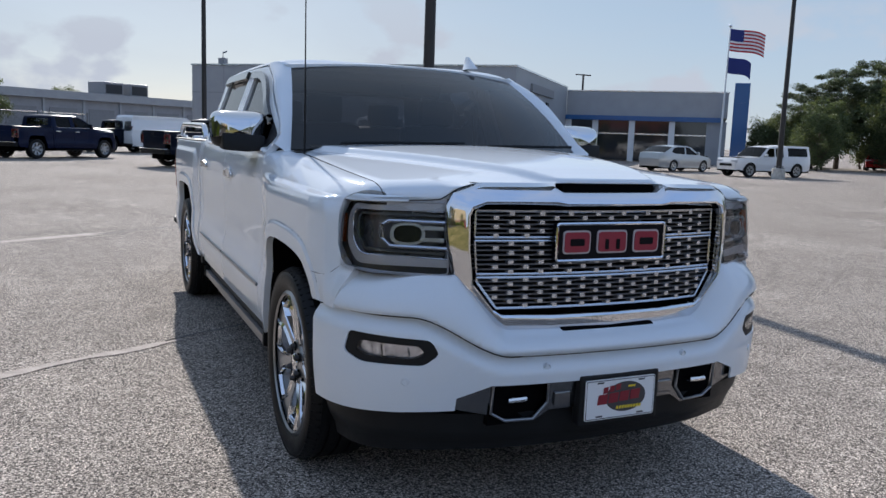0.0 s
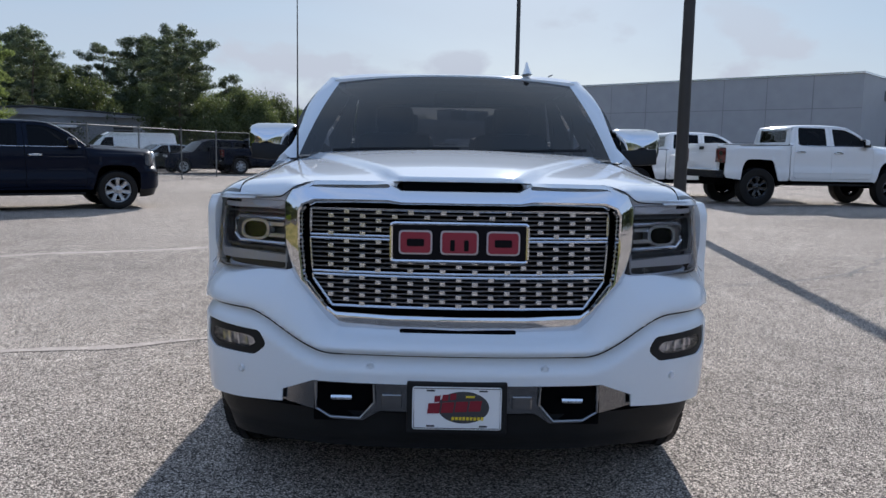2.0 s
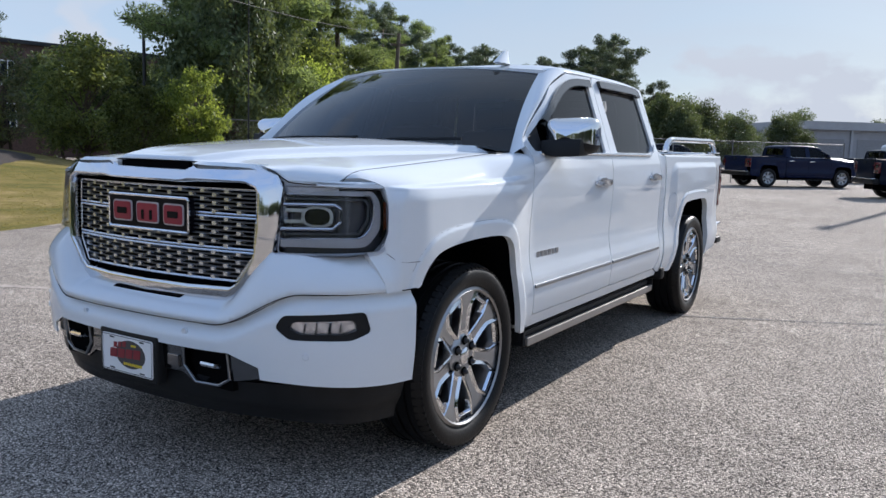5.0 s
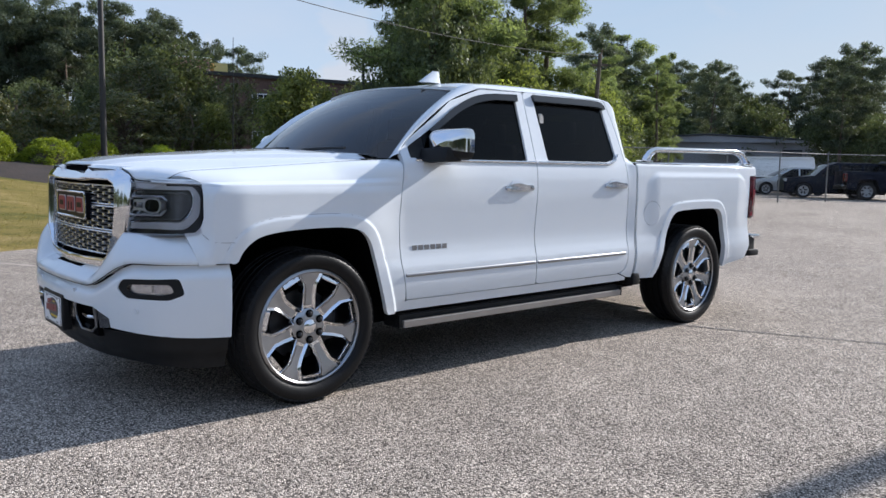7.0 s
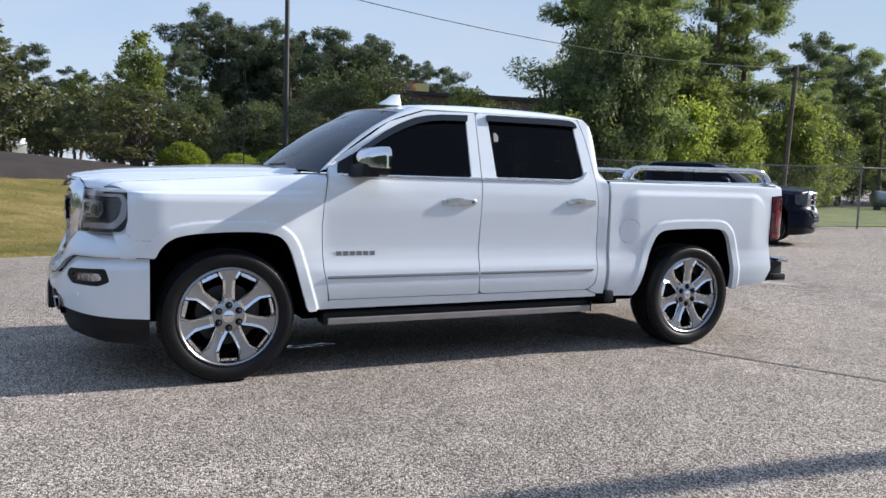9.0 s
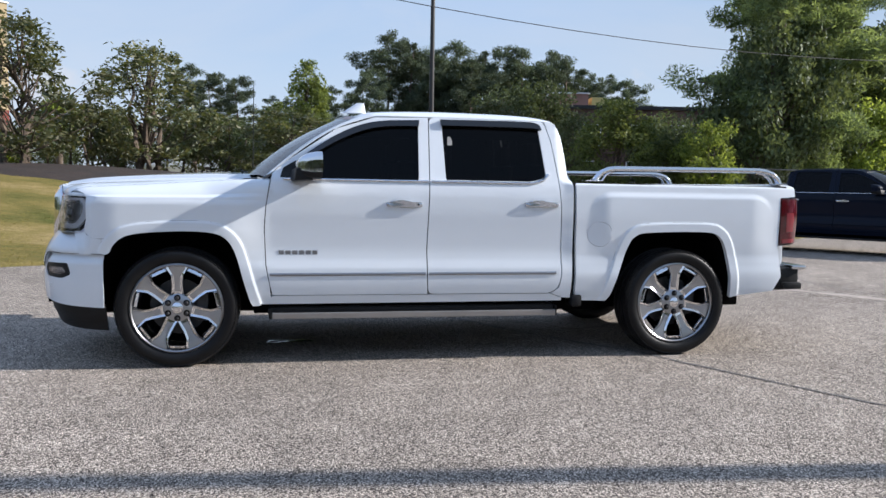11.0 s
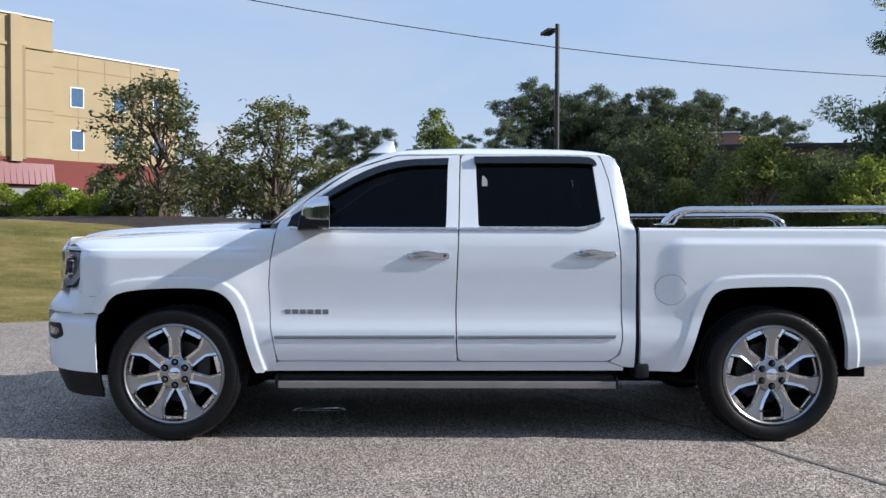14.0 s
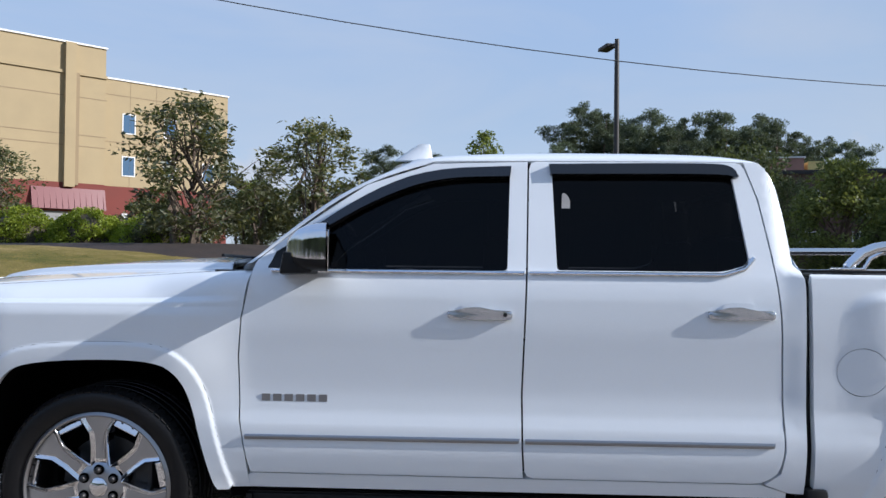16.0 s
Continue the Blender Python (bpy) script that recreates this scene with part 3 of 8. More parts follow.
        d2 = rounded(d2, 0.03, 2)
        sheet("rear_door", d2, skin(), body, truck, st, 0.03, [w2], flip=sg)
        # rear pillar and sill
        cp = [(2.645, 0.4865), (2.735, 0.4535), (2.795, 0.45), (2.80, 0.75), (2.80, 1.25), (2.79, 1.40), (2.765, 1.55), (2.742, 1.65), (2.715, 1.71), (2.67, 1.75), (2.617, 1.758), (2.662, 1.60), (2.692, 1.36), (2.712, 1.12), (2.722, 0.62), (2.704, 0.53)]
        sheet("rear_pillar", cp, skin(), body, truck, st, 0.05, flip=sg)
        sheet("sill", [(0.56, 0.425), (2.73, 0.43), (2.73, 0.452), (2.63, 0.484), (0.64, 0.484), (0.56, 0.45)], skin(-0.004), body, truck, st * 2, 0.06, flip=sg)
        # bed side
        bed = [(2.83, 0.43)] + [(3.075, 0.425)] + [(y, z) for y, z in ARCH_R if z > 0.44] + [(4.10, 0.44), (4.16, 0.455), (4.47, 0.49), (4.53, 0.60), (4.50, 0.845), (4.505, 1.215), (4.64, 1.225), (4.635, 1.318), (2.822, 1.300), (2.83, 0.75)]
        holes = [[(3.01 + 0.096 * math.cos(a), 0.926 + 0.093 * math.sin(a)) for a in np.linspace(0, 2 * math.pi, 40, endpoint=False)]] if detail else []
        sheet("bed_side", bed, skin(), body, truck, st * 0.33 if detail else st * 0.5, 0.04, holes, flip=sg)
        if detail:
            cap = sheet("fuel_door", [(3.01 + 0.0935 * math.cos(a), 0.926 + 0.0905 * math.sin(a)) for a in np.linspace(0, 2 * math.pi, 40, endpoint=False)], skin(), body, truck, st, 0.015, flip=sg)
            if sg > 0:
                part("finger_notch", prism_mesh(rounded([(-0.012, -0.02), (0.016, -0.02), (0.016, 0.02), (-0.012, 0.02)], 0.01), 0.006, pose(0.979, 3.10, 0.93 + lift, 90, 0, 90)), body, cap)
        # panes, smoked visors, belt trim
        pane1 = sheet("front_window", w1, skin(-0.016), GLASS, truck, 0.1, 0.0, flip=sg, label="dark tinted window")
        pane2 = sheet("rear_window", w2, skin(-0.016), GLASS, truck, 0.1, 0.0, flip=sg, label="dark tinted window")
        if detail and sg > 0:
            part("seat_belt_guide", prism_mesh(rounded([(-0.024, -0.17), (0.016, -0.18), (0.020, 0.12), (-0.012, 0.15)], 0.02), 0.02, pose(0.81, 1.885, 1.48, 90, 0, 90)), SEATLIGHT, truck)
        if visors:
            v1 = smoothed([(0.85, 1.470), (1.10, 1.635), (1.33, 1.722), (1.665, 1.735)]) + smoothed([(1.66, 1.692), (1.36, 1.684), (1.13, 1.602), (0.885, 1.458)])
            sheet("window_visor", v1, skin(0.022), GLOSSBLACK, pane1, st * 2, 0.03, flip=sg, label="smoked plastic rain visor")
            v2 = smoothed([(1.82, 1.745), (2.50, 1.752), (2.57, 1.735), (2.588, 1.695)]) + smoothed([(2.575, 1.690), (2.53, 1.706), (1.825, 1.702)])
            sheet("window_visor", v2, skin(0.022), GLOSSBLACK, pane2, st * 2, 0.03, flip=sg, label="smoked plastic rain visor")
        for y0, y1 in ((0.70, 1.715), (1.735, 2.49)):
            bm = bmesh.new()
            pts = [(sg * (float(side_x(y, 1.293)) + 0.006), y, 1.293 + lift) for y in np.linspace(y0, y1, 6)]
            if y1 > 2:
                pts += [(sg * (float(side_x(2.575, 1.318)) + 0.006), 2.575, 1.318 + lift), (sg * (float(side_x(2.615, 1.36)) + 0.004), 2.615, 1.36 + lift)]
            add_tube(bm, pts, 0.009, 8)
            part("belt_trim", bm, ch if detail else SATIN, truck, smooth=True)
        # side mouldings and handles
        for y0, y1 in ((0.612, 1.695), (1.722, 2.672)):
            def mould(u, v, sg=sg):
                y = np.asarray(u, float)
                z = np.asarray(v, float) + 0.01 * (y - 0.6) / 2.0 * 0.5
                return np.array([sg * (side_x(y, z) + 0.010 - 40 * (np.asarray(v) - 0.634) ** 2), y, z + lift])
            sheet("side_moulding", [(y0, 0.624), (y1, 0.625), (y1 + 0.006, 0.645), (y0, 0.644)], mould, MOULD if detail else body, truck, 0.02 if detail else 0.2, 0.02, flip=sg, label="satin chrome moulding")
        for y0, y1 in ((1.413, 1.668), (2.425, 2.68)):
            zc = 1.128 if y0 < 2 else 1.14
            x = float(side_x((y0 + y1) / 2, zc))
            yc, hl2, turn = (y0 + y1) / 2, (y1 - y0) / 2, 90 * sg
            bm = bmesh.new()
            grip = [(-hl2, -0.014), (-hl2 + 0.05, -0.019), (0.02, -0.021), (hl2, -0.018), (hl2, 0.016), (hl2 - 0.07, 0.018), (0.0, 0.030), (-0.05, 0.028), (-hl2 + 0.03, 0.016), (-hl2, 0.010)]
            add_prism(bm, rounded(grip if sg > 0 else [(-a, b) for a, b in grip[::-1]], 0.012), 0.014, pose(sg * (x + 0.003), yc, zc + lift, 90, 0, turn), 0.006)
            for q in (-hl2 + 0.03, hl2 - 0.035):
                add_box(bm, (-0.028, -0.013, 0.0), (0.028, 0.013, 0.008), 0.0, pose(sg * x, yc, zc + lift, 90, 0, turn) @ pose(q * sg, 0, 0))
            h = part("door_handle", bm, HANDLECHROME if detail or fast_trim is None else fast_trim, truck, smooth=True, label="chrome pull handle")
            if detail:
                bm = bmesh.new()
                add_prism(bm, rounded([(-0.075, -0.040), (0.055, -0.040), (0.055, 0.040), (-0.075, 0.040)], 0.035), 0.0035, pose(sg * (x - 0.001), (y0 + y1) / 2, zc + 0.005 + lift, 90, 0, 90) if sg > 0 else pose(-(x - 0.001), (y0 + y1) / 2, zc + 0.005 + lift, 90, 0, -90))
                part("handle_cup", bm, body, h)
                if sg > 0 and y0 < 2:
                    part("key_lock", prism_mesh([(0.008 * math.cos(a), 0.008 * math.sin(a)) for a in np.linspace(0, 6.28, 12, endpoint=False)], 0.004, pose(x + 0.0145, y1 - 0.028, zc, 90, 0, 90)), PLASTIC, h)
        # running board
        if steps:
            bm = box_mesh((-0.012, 0.628, 0.318), (0.016, 2.69, 0.362), 0.006)
            bmesh.ops.transform(bm, matrix=Matrix.Translation((sg * 0.935, 0, lift)), verts=bm.verts)
            sb = part("running_board", bm, STEPMETAL if detail else PLASTIC, truck, label="satin metal running board with black treads")
            if detail:
                tread = bmesh.new()
                add_box(tread, (sg * 0.85 - 0.07, 0.60, 0.345), (sg * 0.85 + 0.07, 2.685, 0.392), 0.008)
                for k in range(4):
                    add_box(tread, (sg * (0.80 + 0.033 * k) - 0.009, 0.61, 0.39), (sg * (0.80 + 0.033 * k) + 0.009, 2.68, 0.398))
                part("step_tread", tread, PLASTIC, sb)
                part("step_bracket", box_mesh((sg * 0.90 - 0.06, 2.80, 0.385), (sg * 0.90 + 0.082, 2.885, 0.475), 0.02), PLASTIC, sb, smooth=True)
                part("end_cap", box_mesh((sg * 0.87 - 0.085, 2.688, 0.318), (sg * 0.87 + 0.082, 2.70, 0.392), 0.004), PLASTIC, sb)
                part("end_cap", box_mesh((sg * 0.87 - 0.085, 0.605, 0.318), (sg * 0.87 + 0.066, 0.63, 0.392), 0.004), PLASTIC, sb)
        # wing mirror
        mp = pose(sg * 1.010, 0.84, 1.372 + lift, 0, 0, sg * 8)
        bm = bmesh.new()
        ends = [[bm.verts.new((sg * x, y, z + lift)) for y, z in sec] for x, sec in ((0.915, ((0.745, 1.285), (0.885, 1.285), (0.885, 1.335), (0.76, 1.36))), (1.00, ((0.75, 1.275), (0.90, 1.28), (0.90, 1.345), (0.77, 1.365))), (1.12, ((0.775, 1.282), (0.90, 1.285), (0.90, 1.355), (0.79, 1.37))))]
        for a, b in zip(ends, ends[1:]):
            for k in range(4):
                bm.faces.new((a[k], a[(k + 1) % 4], b[(k + 1) % 4], b[k]))
        bm.faces.new(ends[0])
        bm.faces.new(ends[-1])
        bmesh.ops.bevel(bm, geom=bm.edges[:], offset=0.012, segments=2, affect="EDGES", profile=0.6)
        part("mirror_arm", bm, PLASTIC, truck, smooth=True)
        shell = part("mirror_housing", mirror_half(mp, sg, math.pi - 0.2, 2 * math.pi + 0.2, 1.0), PLASTIC, truck, smooth=True, label="black lower mirror shell")
        part("mirror_cap", mirror_half(mp, sg, -0.18, math.pi + 0.18, 1.025), ch if detail else body, shell, smooth=True, label="chrome upper mirror cap")
        part("mirror_glass", prism_mesh(rounded([(-0.085, -0.085), (0.105, -0.075), (0.11, 0.08), (-0.08, 0.085)], 0.025), 0.003, mp @ pose(0, 0.107, 0, 90, 0, 0)), CHROME, shell)
        tri = sheet("mirror_sail", [(0.68, 1.305), (0.80, 1.305), (0.80, 1.43), (0.70, 1.37)], skin(0.004), PLASTIC, truck, 0.05, 0.01, flip=sg, label="black plastic sail panel")
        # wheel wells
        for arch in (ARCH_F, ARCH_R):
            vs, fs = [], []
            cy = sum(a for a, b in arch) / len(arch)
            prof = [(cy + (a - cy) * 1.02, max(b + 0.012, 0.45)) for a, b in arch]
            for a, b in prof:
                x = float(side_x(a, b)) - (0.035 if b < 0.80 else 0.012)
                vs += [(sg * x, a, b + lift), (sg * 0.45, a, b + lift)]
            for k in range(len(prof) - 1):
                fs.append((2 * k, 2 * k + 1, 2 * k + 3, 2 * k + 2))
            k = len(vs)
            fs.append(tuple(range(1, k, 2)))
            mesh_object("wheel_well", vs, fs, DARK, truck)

    # hood: a raised middle that narrows toward the slot, its front rolled down to the grille and the lamps
    fold = 0.07

    def hood(x, v):
        x, v = np.asarray(x, float), np.asarray(v, float)
        a = np.abs(x)
        q = np.clip(v / fold, 0, 1) * math.pi / 2
        y = hood_front(a) + hood_roll(a) * (1 - np.cos(q)) + np.maximum(v - fold, 0)
        w = 0.205 + 0.47 * np.clip((y + 0.85) / 1.25, 0, 1.1)
        rise = 0.024
        z = Z_EDGE(y) + (Z_MID(y) - rise - Z_EDGE(y)) * (1 - np.clip(a / 0.82, 0, 1.1) ** 2)
        z = z + rise * sstep(w + 0.05, w - 0.01, a) - 0.9 * np.clip(a - 0.775, 0, 1) ** 1.5
        low = HOOD_LIP(a)
        return np.array([x, y, low + (z - low) * np.sin(q) + lift])
    hr = [(x, 0.40 + 0.09 * (x / 0.8) ** 2 - float(hood_front(abs(x))) - float(hood_roll(abs(x))) + fold) for x in np.linspace(0.80, -0.80, 17)]
    hd = [(x, 0.0) for x in np.linspace(-0.79, 0.79, 33)] + [(0.804, 0.012), (0.808, 0.03)] + hr + [(-0.808, 0.03), (-0.804, 0.012)]
    sheet("hood", hd, hood, body, truck, 0.018 if detail else st, 0.03)
    if detail:
        for s in (1, -1):
            side = [(s * 0.8115, y, float(wing_top(y)) - 0.0025) for y in np.linspace(float(hood_front(0.81)) + 0.006, 0.46, 40)]
            part("seam_shade_line", tube_mesh(side, 0.0018, 6), DARK, truck)
        lip = [(x, float(hood_front(abs(x))) - 0.002, float(HOOD_LIP(abs(x))) - 0.003) for x in np.linspace(-0.80, 0.80, 61)]
        part("seam_shade_line", tube_mesh(lip, 0.0018, 6), DARK, truck)
        for s in (1, -1):
            vs, fs = [], []
            for k, x in enumerate(np.linspace(0.245, 0.802, 24)):
                y, z = float(hood_front(x)), float(HOOD_LIP(x))
                vs += [(s * x, y + 0.004, z - 0.0005), (s * x, y + 0.012, z - 0.038)]
                if k:
                    q = 2 * k
                    fs.append((q - 2, q, q + 1, q - 1) if s < 0 else (q - 1, q + 1, q, q - 2))
            mesh_object("hood_hem", vs, fs, body, truck, smooth=True)
    for s in (1, -1):
        part("cowl_corner", box_mesh((min(s * 0.70, s * 0.84), 0.43, 1.262 + lift), (max(s * 0.70, s * 0.84), 0.66, 1.292 + lift), 0.005), PLASTIC, truck)
    # windscreen, its pillars and the roof
    def screen(u, v):
        u, v = np.asarray(u, float), np.asarray(v, float)
        xb, xt = 0.84, 0.692
        x = u * (xb + (xt - xb) * v)
        y = (0.40 + 0.20 * u * u) * (1 - v) + (1.10 + 0.115 * u * u) * v - 0.03 * np.sin(np.pi * np.clip(v, 0, 1))
        z = (1.325 - 0.03 * u * u) * (1 - v) + (1.775 - 0.03 * u * u) * v + 0.02 * np.sin(np.pi * np.clip(v, 0, 1))
        return np.array([x, y, z + lift])
    sheet("windshield", [(-0.985, 0.0), (0.985, 0.0), (0.985, 0.985), (-0.985, 0.985)], screen, WINDSHIELD if detail else GLASS, truck, 0.09, 0.0, label="dark tinted windshield")
    for sg in (1, -1):
        def pillar(u, v, sg=sg):
            u, v = np.asarray(u, float), np.asarray(v, float)
            a = screen(sg * 0.985 + 0 * u, v)
            yy = 0.625 + (1.335 - 0.625) * v
            zz = lut([0, 0.12, 0.65, 1.0], [1.335, 1.41, 1.665, 1.752])(v)
            b = np.array([sg * (side_x(yy, zz) - 0.002), yy, zz + lift])
            bulge = 0.03 * 4 * u * (1 - u) * 0.5
            return a + (b - a) * u + np.array([sg * bulge, -bulge * 0.6, bulge])
        sheet("windshield_pillar", [(0, -0.06), (1, -0.02), (1, 1.02), (0, 1.02)], pillar, body, truck, 0.08 if detail else 0.25, 0.0, flip=sg)
    def roof(u, y):
        u, y = np.asarray(u, float), np.asarray(y, float)
        w = 0.778 - 0.03 * sstep(1.5, 1.0, y) - 0.06 * np.clip((y - 2.64) / 0.11, 0, 1.2) ** 2
        a = np.clip(np.abs(u), 0, 1)
        ze = np.minimum(1.752, Z_CROWN(y) - 0.02)
        z = ze + (Z_CROWN(y) - ze) * (1 - a ** 5) ** 0.55
        yf = 1.095 + 0.115 * u * u
        k = sstep(0.0, 0.16, y - yf)
        z = (1.779 - 0.030 * u * u) * (1 - k) + z * k
        return np.array([np.sign(u) * w * a, y, z + lift])
    rf = [(u, 1.095 + 0.115 * u * u) for u in np.linspace(-0.94, 0.94, 21)] + [(0.997, 1.33), (0.997, 2.68), (0.96, 2.745)] + [(u, 2.76) for u in np.linspace(0.8, -0.8, 9)] + [(-0.96, 2.745), (-0.997, 2.68), (-0.997, 1.33)]
    sheet("roof", rf, roof, body, truck, st * 1.3, 0.02)
    # rear wall of the cab and its window
    back = [(-0.78, 1.30), (0.78, 1.30), (0.73, 1.74), (-0.73, 1.74)]
    bw = rounded([(-0.62, 1.38), (0.62, 1.38), (0.59, 1.68), (-0.59, 1.68)], 0.04)
    def rear(off):
        return lambda u, v: np.array([-np.asarray(u, float), 2.792 + off - 0.125 * (np.asarray(v) - 1.3) - 0.03 * np.asarray(u) ** 2, np.asarray(v, float) + lift])
    sheet("cab_rear_wall", back, rear(0), body, truck, 0.1, 0.02, [bw])
    sheet("rear_glass", bw, rear(-0.012), REARGLASS, truck, 0.2, 0.0)
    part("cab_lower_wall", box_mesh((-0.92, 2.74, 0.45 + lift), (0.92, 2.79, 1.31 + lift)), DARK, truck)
    # bed: inner walls, floor, tailgate
    part("bed_front_wall", box_mesh((-0.93, 2.815, 0.45 + lift), (0.93, 2.86, 1.285 + lift)), PLASTIC, truck)
    part("bed_floor", box_mesh((-0.846, 2.862, 0.968 + lift), (0.846, 4.565, 0.985 + lift)), PLASTIC, truck)
    for s in (1, -1):
        part("bed_inner_wall", box_mesh((s * 0.86 - 0.012, 2.86, 0.968 + lift), (s * 0.86 + 0.012, 4.57, 1.30 + lift)), PLASTIC, truck)
    for s in (1, -1):
        part("bed_cap", box_mesh((s * 0.90 - 0.055, 2.832, 1.288 + lift), (s * 0.90 + 0.040, 4.565, 1.305 + lift), 0.006), PLASTIC, truck, "black plastic bed rail cap")
    tg = bmesh.new()
    add_box(tg, (-0.80, 4.57, 0.66 + lift), (0.80, 4.655, 1.325 + lift), 0.018)
    add_box(tg, (-0.70, 4.655, 0.74 + lift), (0.70, 4.668, 1.10 + lift), 0.006)
    gate = part("tailgate", tg, body, truck, smooth=True)
    part("tailgate_handle", box_mesh((-0.11, 4.668, 1.17 + lift), (0.11, 4.684, 1.25 + lift), 0.006), PLASTIC, gate)
    for sg in (1, -1):
        # tail lamps
        tl = [(4.512, 0.852), (4.668, 0.865), (4.69, 1.0), (4.69, 1.12), (4.675, 1.205), (4.515, 1.208)]
        def lamp(y, z, sg=sg):
            y, z = np.asarray(y, float), np.asarray(z, float)
            t = np.clip((y - 4.56) / 0.12, 0, 1.2)
            return np.array([sg * (side_x(4.5, z) + 0.004 - 0.05 * t ** 2.2), y, z + lift])
        la = sheet("tail_lamp", tl, lamp, TAILRED, truck, 0.03 if detail else 0.1, 0.08, flip=sg, label="red tail lamp")
        tc = (sum(a for a, b in tl) / 6, sum(b for a, b in tl) / 6)
        sheet("lamp_surround", rounded([(tc[0] + (a - tc[0]) * 1.10 - 0.006, tc[1] + (b - tc[1]) * 1.06) for a, b in tl], 0.02), lambda y, z, sg=sg: lamp(y, z) - np.array([sg * 0.006, 0, 0])[:, None], GLOSSBLACK, la, 0.05, 0.02, flip=sg)
        part("lamp_back", box_mesh((min(sg * 0.75, sg * 0.915), 4.56, 0.86 + lift), (max(sg * 0.75, sg * 0.915), 4.672, 1.20 + lift), 0.02), TAILRED, la, smooth=True)
        if detail:
            sheet("reverse_lamp", [(4.53, 0.862), (4.655, 0.87), (4.66, 0.90), (4.53, 0.895)], lambda y, z, sg=sg: lamp(y, z) + np.array([sg * 0.003, 0, 0])[:, None], TAILCLEAR, la, 0.03, 0.004, flip=sg)
            sheet("lamp_inner", [(4.56, 0.95), (4.63, 0.955), (4.635, 1.10), (4.56, 1.10)], lambda y, z, sg=sg: lamp(y, z) + np.array([sg * 0.003, 0, 0])[:, None], TAILCLEAR, la, 0.03, 0.004, flip=sg)
    # rear bumper
    bm = bmesh.new()
    add_box(bm, (-0.93, 4.50, 0.49 + lift), (0.93, 4.72, 0.67 + lift), 0.03)
    add_box(bm, (-0.97, 4.56, 0.50 + lift), (-0.55, 4.72, 0.555 + lift), 0.015)
    add_box(bm, (0.55, 4.56, 0.50 + lift), (0.97, 4.72, 0.555 + lift), 0.015)
    rb = part("rear_bumper", bm, PLASTIC, truck, smooth=True)
    bm = bmesh.new()
    add_box(bm, (-0.95, 4.64, 0.655 + lift), (0.95, 4.77, 0.688 + lift), 0.013)
    part("bumper_step", bm, SATIN, rb, smooth=True)
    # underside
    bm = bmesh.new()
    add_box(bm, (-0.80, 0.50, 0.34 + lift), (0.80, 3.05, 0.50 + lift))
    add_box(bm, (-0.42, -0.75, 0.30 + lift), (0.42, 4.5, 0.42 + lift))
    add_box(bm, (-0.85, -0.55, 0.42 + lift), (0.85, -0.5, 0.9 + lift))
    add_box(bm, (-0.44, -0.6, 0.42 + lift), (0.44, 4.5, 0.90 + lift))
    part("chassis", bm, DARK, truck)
    bm = add_tube(bmesh.new(), [(-0.85, WHEELBASE, tyre_r), (0.85, WHEELBASE, tyre_r)], 0.05, 8)
    part("front_axle", add_tube(bmesh.new(), [(-0.85, 0, tyre_r), (0.85, 0, tyre_r)], 0.04, 8), DARK, truck, smooth=True)
    bmesh.ops.create_uvsphere(bm, u_segments=12, v_segments=8, radius=0.15, matrix=Matrix.Translation((0, WHEELBASE, tyre_r)))
    part("rear_axle", bm, DARK, truck, smooth=True)
    # wheels
    for sg in (1, -1):
        for y in (0.0, WHEELBASE):
            make_wheel(truck, pose(sg * 0.845, y, tyre_r, 0, 0, 0 if sg > 0 else 180), tyre_r, wheel_mat or RIMCHROME, detail)
    # cabin
    for s in (0.38, -0.38):
        for y in (1.45, 2.45):
            bm = bmesh.new()
            add_box(bm, (s - 0.25, y - 0.3, 0.75 + lift), (s + 0.25, y + 0.22, 0.98 + lift), 0.05)
            add_box(bm, (s - 0.24, y + 0.1, 0.9 + lift), (s + 0.24, y + 0.24, 1.45 + lift), 0.06)
            add_box(bm, (s - 0.12, y + 0.12, 1.45 + lift), (s + 0.12, y + 0.22, 1.62 + lift), 0.04)
            part("seat", bm, SEAT, truck, smooth=True)
    bm = bmesh.new()
    add_box(bm, (-0.78, 0.48, 0.9 + lift), (0.78, 0.95, 1.24 + lift), 0.08)
    part("cabin_floor", box_mesh((-0.88, 0.5, 0.5 + lift), (0.88, 2.74, 0.6 + lift)), PLASTIC, truck)
    part("dashboard", bm, PLASTIC, truck, smooth=True)
    bm = bmesh.new()
    bmesh.ops.create_circle(bm, segments=24, radius=0.19)
    pts = [v.co.copy() for v in bm.verts]
    bm.free()
    m = pose(0.38, 1.05, 1.12 + lift, 65, 0, 0)
    part("steering_wheel", add_tube(bmesh.new(), [m @ p for p in pts + pts[:1]], 0.016, 8, False), PLASTIC, truck, smooth=True)
    part("rear_view_mirror", box_mesh((-0.12, 0.95, 1.60 + lift), (0.12, 0.975, 1.67 + lift), 0.012), PLASTIC, truck)
    part("headliner", box_mesh((-0.66, 1.25, 1.70 + lift), (0.66, 2.72, 1.735 + lift)), SEAT, truck)
    make_nose(truck, body, detail, ch, lift, st)
